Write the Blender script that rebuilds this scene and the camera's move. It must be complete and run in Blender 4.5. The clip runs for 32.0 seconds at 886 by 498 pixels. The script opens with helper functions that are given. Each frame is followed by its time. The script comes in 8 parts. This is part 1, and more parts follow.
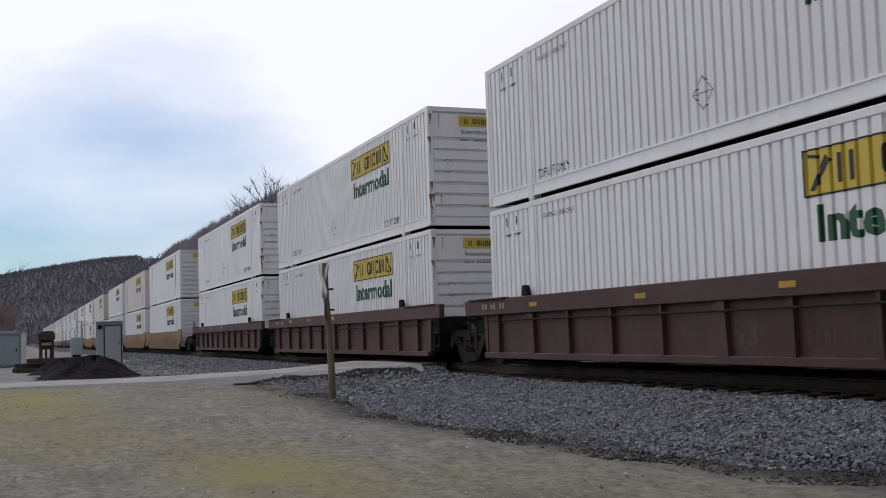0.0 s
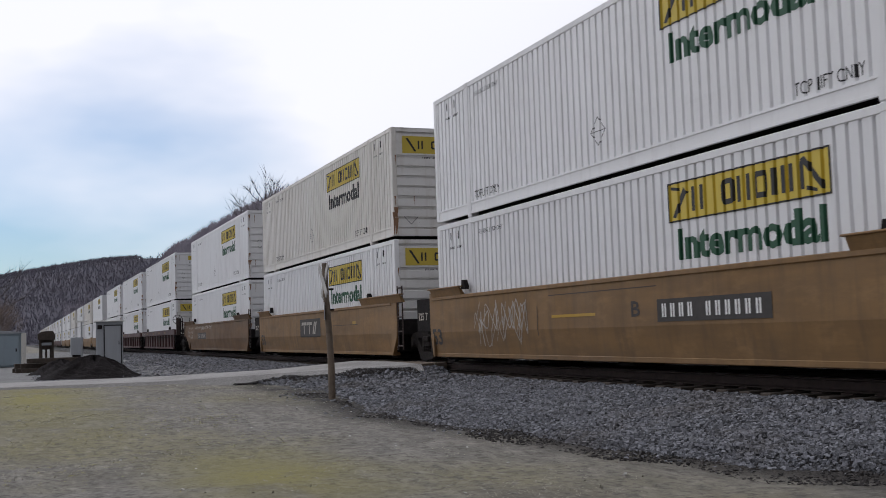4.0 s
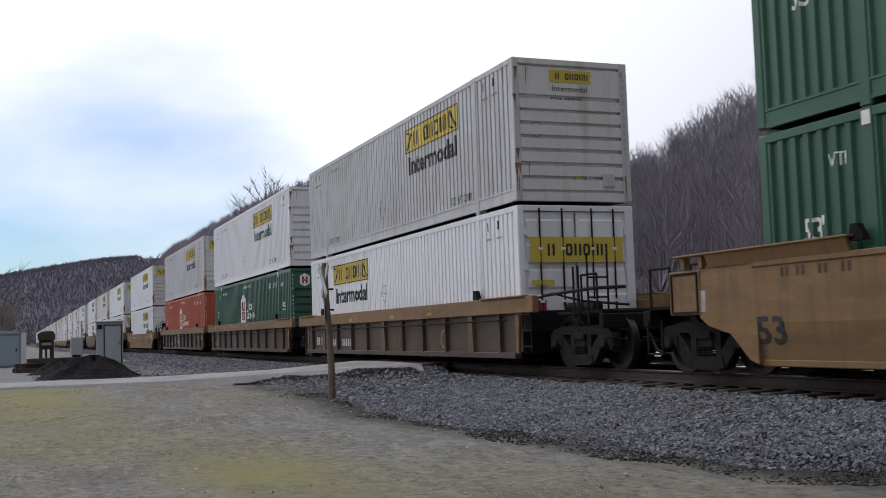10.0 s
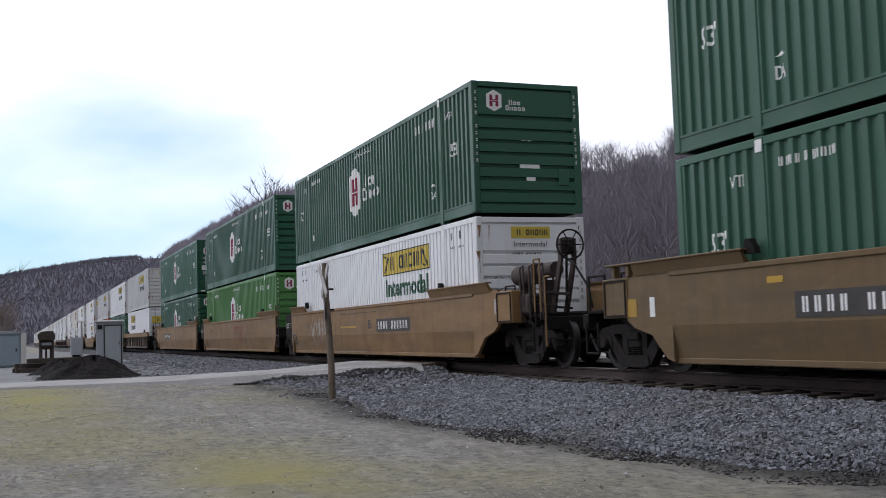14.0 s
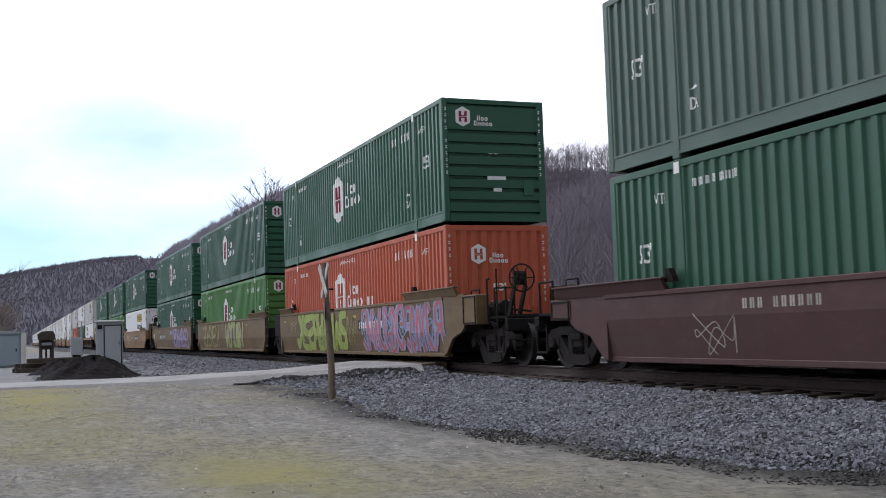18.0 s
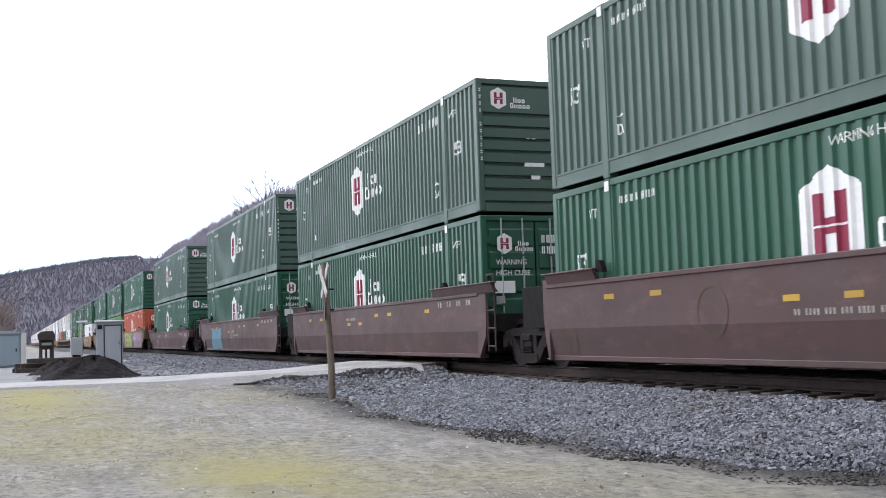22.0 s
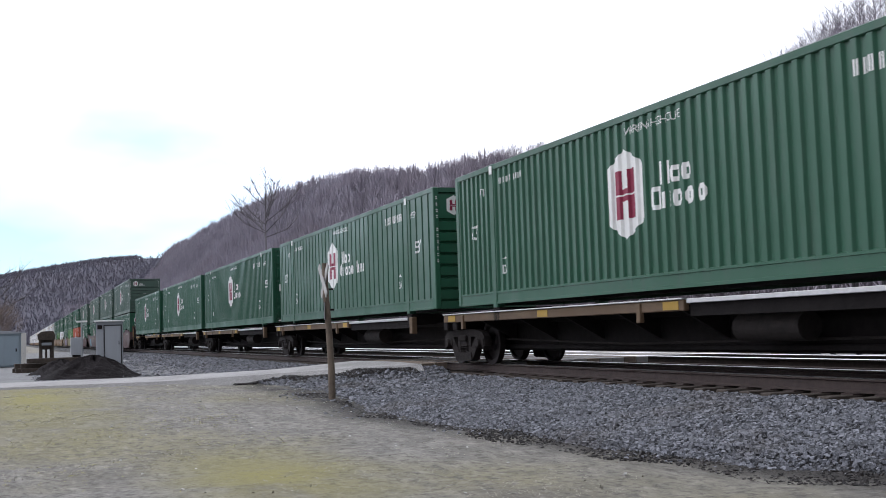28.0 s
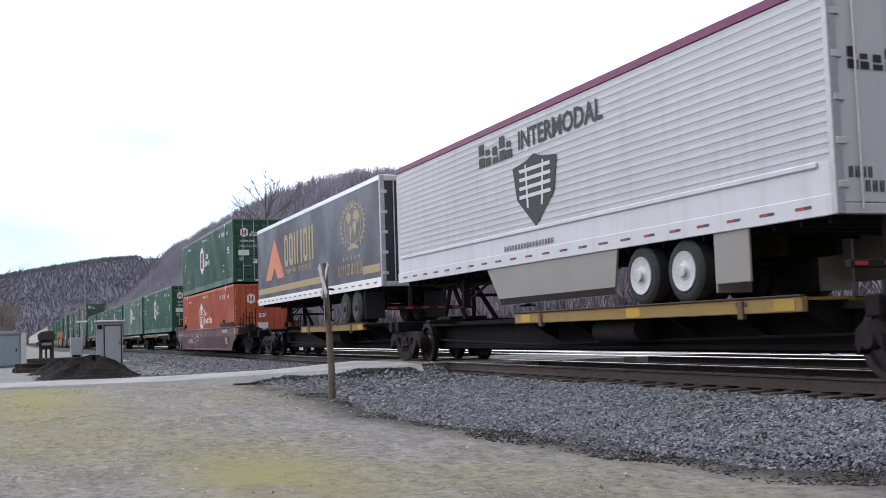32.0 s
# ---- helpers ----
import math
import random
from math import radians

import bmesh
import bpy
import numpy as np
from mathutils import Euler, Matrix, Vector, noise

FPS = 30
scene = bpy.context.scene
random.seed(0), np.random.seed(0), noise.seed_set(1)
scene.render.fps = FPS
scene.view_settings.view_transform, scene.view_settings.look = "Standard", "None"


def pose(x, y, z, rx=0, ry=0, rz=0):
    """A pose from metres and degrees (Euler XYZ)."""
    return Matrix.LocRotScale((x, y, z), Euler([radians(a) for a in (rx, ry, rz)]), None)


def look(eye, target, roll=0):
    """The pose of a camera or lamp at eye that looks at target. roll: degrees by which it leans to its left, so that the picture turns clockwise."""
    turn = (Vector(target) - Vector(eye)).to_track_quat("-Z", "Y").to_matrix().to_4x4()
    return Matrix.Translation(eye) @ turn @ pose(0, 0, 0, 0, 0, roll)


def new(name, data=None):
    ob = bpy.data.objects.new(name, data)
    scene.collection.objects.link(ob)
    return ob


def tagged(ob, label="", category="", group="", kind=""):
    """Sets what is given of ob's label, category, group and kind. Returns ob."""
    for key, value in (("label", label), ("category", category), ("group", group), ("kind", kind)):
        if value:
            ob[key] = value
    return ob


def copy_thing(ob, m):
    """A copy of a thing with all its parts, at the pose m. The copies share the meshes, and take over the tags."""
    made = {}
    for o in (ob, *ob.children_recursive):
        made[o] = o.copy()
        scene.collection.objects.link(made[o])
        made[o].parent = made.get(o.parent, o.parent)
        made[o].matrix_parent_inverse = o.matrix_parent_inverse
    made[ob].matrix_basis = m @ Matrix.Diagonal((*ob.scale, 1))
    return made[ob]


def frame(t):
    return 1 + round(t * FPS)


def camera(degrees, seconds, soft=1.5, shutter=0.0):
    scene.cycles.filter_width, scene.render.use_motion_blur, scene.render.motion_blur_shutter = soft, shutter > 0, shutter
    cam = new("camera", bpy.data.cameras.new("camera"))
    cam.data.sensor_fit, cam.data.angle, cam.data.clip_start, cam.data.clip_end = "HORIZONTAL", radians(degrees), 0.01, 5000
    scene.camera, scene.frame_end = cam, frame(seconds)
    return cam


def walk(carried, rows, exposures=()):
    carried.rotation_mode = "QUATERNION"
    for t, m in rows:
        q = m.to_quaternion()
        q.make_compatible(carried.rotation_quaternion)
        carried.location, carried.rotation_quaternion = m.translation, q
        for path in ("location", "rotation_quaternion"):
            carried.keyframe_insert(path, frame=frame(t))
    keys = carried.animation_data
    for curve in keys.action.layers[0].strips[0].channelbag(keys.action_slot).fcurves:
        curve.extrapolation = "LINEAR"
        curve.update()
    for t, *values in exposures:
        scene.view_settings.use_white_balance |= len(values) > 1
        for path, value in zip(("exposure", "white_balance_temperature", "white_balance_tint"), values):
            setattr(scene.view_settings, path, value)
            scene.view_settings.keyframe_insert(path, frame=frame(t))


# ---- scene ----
cam = camera(44.46, 32.0, soft=0.6, shutter=0.06)

# ---- camera: on a tripod beside the line, leaning slightly ----
EYE = (0.0, 0.0, 1.45)
YAW, PITCH, LEAN = radians(21.546), radians(4.312), -1.849
AIM = (EYE[0] - math.cos(YAW) * math.cos(PITCH), EYE[1] + math.sin(YAW) * math.cos(PITCH), EYE[2] + math.sin(PITCH))
STAND = look(EYE, AIM, LEAN)
walk(cam, [(0.0, STAND), (32.0, STAND)],
     exposures=[(0.0, -0.84, 6500, 10), (6.0, -0.84, 6500, 10), (8.0, -0.62, 6500, 10), (10.0, -0.67, 6380, 10), (12.0, -0.42, 6380, 10), (15.0, -0.45, 6250, 10), (16.5, -0.25, 6250, 10), (18.0, -0.25, 6250, 10), (19.0, -0.17, 6250, 10), (20.0, 0.05, 6250, 10), (21.0, 0.45, 6250, 10), (22.0, 0.57, 6250, 10), (23.0, 0.57, 6250, 10), (24.0, 0.46, 6250, 10), (25.0, 0.23, 6250, 10), (27.5, -0.05, 6250, 10), (28.5, -0.05, 6250, 10), (29.1, 0.00, 6250, 10), (30.0, 0.38, 6250, 10), (31.0, 0.38, 6250, 10), (32.0, 0.10, 6250, 10)])

# ---- light: bright broken overcast, soft sun from behind the camera's left ----
SUN_EL, SUN_AZ = radians(48.5), radians(-119)
world = bpy.data.worlds.new("sky")
scene.world = world
world.use_nodes = True
wn, wl = world.node_tree.nodes, world.node_tree.links
wn.clear()
w_out = wn.new("ShaderNodeOutputWorld")
w_bg = wn.new("ShaderNodeBackground")
w_sky = wn.new("ShaderNodeTexSky")
w_sky.sky_type, w_sky.sun_disc = "NISHITA", False
w_sky.sun_elevation, w_sky.sun_rotation = SUN_EL, SUN_AZ
w_sky.air_density, w_sky.dust_density, w_sky.ozone_density = 1.2, 0.4, 3.0
w_gain = wn.new("ShaderNodeMix")
w_gain.data_type, w_gain.blend_type = "RGBA", "MULTIPLY"
w_gain.inputs[0].default_value = 1.0
w_gain.inputs[7].default_value = (0.1, 0.13, 0.165, 1)
w_tc = wn.new("ShaderNodeTexCoord")
w_map = wn.new("ShaderNodeMapping")
w_map.inputs["Scale"].default_value = (1.0, 1.0, 2.6)
w_noise = wn.new("ShaderNodeTexNoise")
w_noise.inputs["Scale"].default_value = 1.7
w_noise.inputs["Detail"].default_value = 5.0
w_ramp = wn.new("ShaderNodeValToRGB")
w_ramp.color_ramp.elements[0].position, w_ramp.color_ramp.elements[1].position = 0.36, 0.62
w_ramp.color_ramp.elements[0].color = (0.15, 0.15, 0.15, 1)
# the cloud deck thins out to the left of the line, where blue haze shows through
w_sep = wn.new("ShaderNodeSeparateXYZ")
w_gap = wn.new("ShaderNodeVectorMath")
w_gap.operation = "DOT_PRODUCT"
w_gap.inputs[1].default_value = Vector((-0.98, -0.03, 0.03)).normalized()
w_thin = wn.new("ShaderNodeMapRange")
w_thin.inputs["From Min"].default_value, w_thin.inputs["From Max"].default_value = 0.86, 0.999
w_thin.inputs["To Min"].default_value, w_thin.inputs["To Max"].default_value = 0.28, -0.16
w_sum = wn.new("ShaderNodeMath")
w_sum.operation = "ADD"
w_mix = wn.new("ShaderNodeMix")
w_mix.data_type = "RGBA"
# the cloud is brighter round the veiled sun and duller on the far side of the sky
SUN_DIR = Vector((-0.58, -0.32, 0.75)).normalized()
w_dot = wn.new("ShaderNodeVectorMath")
w_dot.operation = "DOT_PRODUCT"
w_dot.inputs[1].default_value = SUN_DIR
w_glow = wn.new("ShaderNodeMapRange")
w_glow.interpolation_type = "SMOOTHSTEP"
w_glow.inputs["From Min"].default_value, w_glow.inputs["From Max"].default_value = 0.0, 0.64
w_glow.inputs["To Min"].default_value, w_glow.inputs["To Max"].default_value = 0.4, 1.78
w_cloud = wn.new("ShaderNodeMix")
w_cloud.data_type, w_cloud.blend_type = "RGBA", "MULTIPLY"
w_cloud.inputs[0].default_value = 1.0
w_cloud.inputs[6].default_value = (0.97, 0.98, 1.07, 1)
wl.new(w_tc.outputs["Generated"], w_dot.inputs[0])
wl.new(w_dot.outputs["Value"], w_glow.inputs["Value"])
wl.new(w_glow.outputs["Result"], w_cloud.inputs[7])
wl.new(w_cloud.outputs[2], w_mix.inputs[7])
wl.new(w_tc.outputs["Generated"], w_map.inputs["Vector"])
wl.new(w_map.outputs["Vector"], w_noise.inputs["Vector"])
wl.new(w_tc.outputs["Generated"], w_sep.inputs[0])
wl.new(w_tc.outputs["Generated"], w_gap.inputs[0])
wl.new(w_gap.outputs["Value"], w_thin.inputs["Value"])
wl.new(w_noise.outputs["Fac"], w_sum.inputs[0])
wl.new(w_thin.outputs["Result"], w_sum.inputs[1])
w_high = wn.new("ShaderNodeMath")
w_high.operation = "ADD"
w_band = wn.new("ShaderNodeValToRGB")
w_band.color_ramp.elements[0].color = (0.0, 0.0, 0.0, 1)
w_band.color_ramp.elements[1].color = (0.0, 0.0, 0.0, 1)
w_band.color_ramp.elements.new(0.28).color = (0.2, 0.2, 0.2, 1)
w_band.color_ramp.elements.new(0.55).color = (0.0, 0.0, 0.0, 1)
wl.new(w_sep.outputs["Z"], w_band.inputs["Fac"])
wl.new(w_band.outputs["Color"], w_high.inputs[0])
wl.new(w_sum.outputs[0], w_high.inputs[1])
wl.new(w_high.outputs[0], w_ramp.inputs["Fac"])
wl.new(w_sky.outputs["Color"], w_gain.inputs[6])
wl.new(w_gain.outputs[2], w_mix.inputs[6])
wl.new(w_ramp.outputs["Color"], w_mix.inputs[0])
wl.new(w_mix.outputs[2], w_bg.inputs["Color"])
w_bg.inputs["Strength"].default_value = 1.0
wl.new(w_bg.outputs["Background"], w_out.inputs["Surface"])
sun = new("sun", bpy.data.lights.new("sun", "SUN"))
sun.data.energy, sun.data.angle, sun.data.color = 0.7, radians(25), (1.0, 0.98, 0.95)
sun.matrix_world = look(SUN_DIR * 50, (0, 0, 0))

# ---- main sizes ----
L, W, H = 16.154, 2.591, 2.896          # domestic high-cube container
TRACK_Y, RAIL_Z = 10.5, 0.70
TRACK2_Y = 14.9
BOX_LOW, BOX_TOP, BOX_SINGLE = 0.99, 3.973, 1.97
SPEED = 16.123                           # metres a second, towards -x


# ---- materials ----
def nodes_of(name):
    m = bpy.data.materials.new(name)
    m.use_nodes = True
    nt = m.node_tree
    return m, nt, nt.nodes["Principled BSDF"]


def mixed(nt, fac, a, b, blend="MIX"):
    n = nt.nodes.new("ShaderNodeMix")
    n.data_type, n.blend_type = "RGBA", blend
    for sock, v in ((n.inputs[0], fac), (n.inputs[6], a), (n.inputs[7], b)):
        if hasattr(v, "links"):
            nt.links.new(v, sock)
        elif isinstance(v, (int, float)):
            sock.default_value = v
        else:
            sock.default_value = (*v, 1)
    return n.outputs[2]


def noised(nt, scale, detail=4, stretch=(1, 1, 1), lo=0.35, hi=0.65, coord="Object", rough=0.6):
    tc = nt.nodes.new("ShaderNodeTexCoord")
    mp = nt.nodes.new("ShaderNodeMapping")
    mp.inputs["Scale"].default_value = stretch
    no = nt.nodes.new("ShaderNodeTexNoise")
    no.inputs["Scale"].default_value, no.inputs["Detail"].default_value = scale, detail
    no.inputs["Roughness"].default_value = rough
    ra = nt.nodes.new("ShaderNodeMapRange")
    ra.inputs["From Min"].default_value, ra.inputs["From Max"].default_value = lo, hi
    nt.links.new(tc.outputs[coord], mp.inputs["Vector"])
    nt.links.new(mp.outputs["Vector"], no.inputs["Vector"])
    nt.links.new(no.outputs["Fac"], ra.inputs["Value"])
    return ra.outputs["Result"]


def times(nt, a, k):
    n = nt.nodes.new("ShaderNodeMath")
    n.operation = "MULTIPLY"
    nt.links.new(a, n.inputs[0])
    if hasattr(k, "links"):
        nt.links.new(k, n.inputs[1])
    else:
        n.inputs[1].default_value = k
    return n.outputs[0]


def bumped(nt, bsdf, height, strength, dist):
    b = nt.nodes.new("ShaderNodeBump")
    b.inputs["Strength"].default_value, b.inputs["Distance"].default_value = strength, dist
    nt.links.new(height, b.inputs["Height"])
    nt.links.new(b.outputs["Normal"], bsdf.inputs["Normal"])


def painted(name, col, dirt=0.35, grime=(0.09, 0.075, 0.06), rust=0.25, gloss=0.5, vary=0.12, streak=5.0, band=0.0):
    """Weathered paint on steel: fading, grime streaks running down, a few rust blooms."""
    m, nt, b = nodes_of(name)
    oi = nt.nodes.new("ShaderNodeObjectInfo")
    faded = [min(1, c * (1 - vary)) for c in col]
    c = mixed(nt, oi.outputs["Random"], col, faded)
    big = noised(nt, 0.5, 4, lo=0.3, hi=0.75)
    c = mixed(nt, times(nt, big, dirt * 0.6), c, [0.5 * a + 0.5 * g for a, g in zip(col, grime)])
    run = noised(nt, streak, 5, (1, 1, 0.12), 0.5, 0.85)
    c = mixed(nt, times(nt, run, dirt), c, grime)
    spot = noised(nt, 3.0, 8, (1, 1, 0.5), 0.66, 0.76, rough=0.75)
    c = mixed(nt, times(nt, spot, rust), c, (0.16, 0.07, 0.035))
    chip = noised(nt, 9.0, 9, (1, 1, 0.8), 0.62, 0.7, rough=0.8)
    c = mixed(nt, times(nt, chip, min(0.9, rust * 1.4)), c, (0.11, 0.055, 0.03))
    scuff = noised(nt, 1.3, 7, (0.5, 1, 2.2), 0.56, 0.66, rough=0.7)
    c = mixed(nt, times(nt, scuff, dirt * 0.55), c, [0.55 * a + 0.3 * g for a, g in zip(col, grime)])
    if band:
        smear = noised(nt, 0.9, 7, (0.3, 1, 2.4), 0.42, 0.66, rough=0.68)
        c = mixed(nt, times(nt, smear, band), c, [0.35 * a + 0.5 * g for a, g in zip(col, grime)])
        worn = noised(nt, 2.1, 8, (0.5, 1, 1.2), 0.52, 0.68, rough=0.72)
        c = mixed(nt, times(nt, worn, band * 0.6), c, [min(1, 1.35 * a + 0.02) for a in col])
        drip = noised(nt, 7.0, 4, (1, 1, 0.06), 0.56, 0.7)
        c = mixed(nt, times(nt, drip, band * 0.7), c, [0.3 * a + 0.6 * g for a, g in zip(col, grime)])
    nt.links.new(c, b.inputs["Base Color"])
    r = nt.nodes.new("ShaderNodeMapRange")
    r.inputs["To Min"].default_value, r.inputs["To Max"].default_value = gloss - 0.08, min(1, gloss + 0.25)
    nt.links.new(big, r.inputs["Value"])
    nt.links.new(r.outputs["Result"], b.inputs["Roughness"])
    bumped(nt, b, noised(nt, 2.2, 3, lo=0.2, hi=0.8), 0.25, 0.01)
    return m


def plain(name, col, rough=0.6, metal=0.0, vary=0.3, scale=8.0, bump=0.0, coord="Object"):
    m, nt, b = nodes_of(name)
    n = noised(nt, scale, 6, lo=0.25, hi=0.75, coord=coord)
    c = mixed(nt, n, [x * (1 - vary) for x in col], [min(1, x * (1 + vary)) for x in col])
    nt.links.new(c, b.inputs["Base Color"])
    b.inputs["Roughness"].default_value, b.inputs["Metallic"].default_value = rough, metal
    if bump:
        bumped(nt, b, noised(nt, scale * 3, 5, coord=coord), bump, 0.02)
    return m


M_WHITE = painted("white_paint", (0.84, 0.845, 0.86), 0.2, (0.3, 0.27, 0.25), 0.1, 0.45, 0.14)
M_CREAM = painted("cream_paint", (0.74, 0.72, 0.68), 0.4, (0.26, 0.2, 0.15), 0.5, 0.5, 0.1)
M_STAINED = painted("rust_stained_white_paint", (0.76, 0.755, 0.74), 0.6, (0.3, 0.22, 0.15), 0.75, 0.5, 0.1, 2.6)
M_GREY = painted("grey_white_paint", (0.58, 0.585, 0.59), 0.7, (0.22, 0.2, 0.19), 0.25, 0.5, 0.1)
M_GREEN = painted("green_paint", (0.02, 0.105, 0.058), 0.4, (0.07, 0.085, 0.075), 0.06, 0.4, 0.25)
M_FADED = painted("faded_grey_green_paint", (0.062, 0.115, 0.088), 0.4, (0.12, 0.115, 0.11), 0.1, 0.42, 0.12)
M_BRIGHT = painted("bright_green_paint", (0.07, 0.22, 0.05), 0.25, (0.06, 0.09, 0.05), 0.06, 0.5, 0.15)
M_ORANGE = painted("orange_paint", (0.48, 0.1, 0.045), 0.35, (0.16, 0.06, 0.04), 0.15, 0.55, 0.15)
M_TAN = painted("tan_yellow_paint", (0.255, 0.142, 0.05), 0.65, (0.07, 0.05, 0.035), 0.35, 0.6, 0.2, 4.0, band=0.6)
M_POSTTAN = painted("grimy_tan_paint", (0.14, 0.09, 0.048), 0.6, (0.075, 0.05, 0.036), 0.35, 0.6, 0.2, 4.0, band=0.6)
M_BROWN = painted("brown_tan_paint", (0.08, 0.054, 0.036), 0.5, (0.055, 0.036, 0.026), 0.3, 0.6, 0.2, 4.0, band=0.6)
M_RUSTTAN = painted("rusty_tan_paint", (0.16, 0.082, 0.03), 0.7, (0.06, 0.04, 0.025), 0.6, 0.6, 0.2, 4.0, band=0.6)
M_UMBER = painted("olive_brown_paint", (0.155, 0.096, 0.036), 0.65, (0.075, 0.055, 0.035), 0.3, 0.6, 0.15, 4.0, band=0.6)
M_MAROON = painted("maroon_paint", (0.07, 0.023, 0.023), 0.45, (0.06, 0.04, 0.035), 0.3, 0.6, 0.2, 4.0, band=0.6)
M_CLARET = painted("clean_claret_paint", (0.09, 0.028, 0.034), 0.35, (0.07, 0.045, 0.045), 0.15, 0.5, 0.12, 4.0, band=0.25)
M_RUSSET = painted("red_brown_paint", (0.09, 0.043, 0.041), 0.7, (0.06, 0.045, 0.04), 0.3, 0.6, 0.15, 4.0, band=0.95)
M_RUSTDECK = painted("rusty_deck_paint", (0.14, 0.088, 0.045), 0.6, (0.07, 0.045, 0.035), 0.5, 0.7, 0.2, 4.0, band=0.6)
M_YELLOW = painted("yellow_paint", (0.55, 0.38, 0.03), 0.3, (0.2, 0.14, 0.05), 0.1, 0.5, 0.1)
M_WELLDARK = plain("grimy_steel", (0.012, 0.01, 0.01), 0.9, 0.0, 0.4, 6, 0.2)
M_STEEL = plain("dark_truck_steel", (0.02, 0.0165, 0.0155), 0.85, 0.0, 0.4, 7, 0.25)
# brake dust leaves the running gear with little gloss
for dusty in (M_WELLDARK, M_STEEL):
    for node in dusty.node_tree.nodes:
        if node.type == "BSDF_PRINCIPLED":
            node.inputs["Specular IOR Level"].default_value = 0.2
M_WHEEL = plain("wheel_steel", (0.035, 0.03, 0.03), 0.5, 0.7, 0.3, 9)
M_TREAD = plain("polished_rail_steel", (0.75, 0.75, 0.75), 0.3, 1.0, 0.1, 20)
M_RAILSIDE = plain("rusty_rail_steel", (0.05, 0.034, 0.03), 0.8, 0.1, 0.35, 10, 0.2)
M_BLACK = plain("black_lettering", (0.02, 0.02, 0.022), 0.6, 0, 0.2, 12)
M_GREENINK = plain("green_lettering", (0.01, 0.075, 0.035), 0.55, 0, 0.2, 12)
M_LETTER = plain("white_lettering", (0.78, 0.78, 0.76), 0.55, 0, 0.06, 12)
M_LOGORED = plain("red_lettering", (0.24, 0.015, 0.05), 0.55, 0, 0.12, 12)
M_LOGOYEL = painted("logo_yellow", (0.62, 0.47, 0.06), 0.12, (0.3, 0.24, 0.1), 0.03, 0.5, 0.15)
M_GALV = plain("galvanised_steel", (0.42, 0.43, 0.44), 0.45, 0.6, 0.15, 10)
M_RUBBER = plain("rubber", (0.022, 0.022, 0.024), 0.8, 0, 0.3, 10, 0.2)
M_ALU = plain("aluminium", (0.62, 0.62, 0.62), 0.35, 0.7, 0.12, 12)


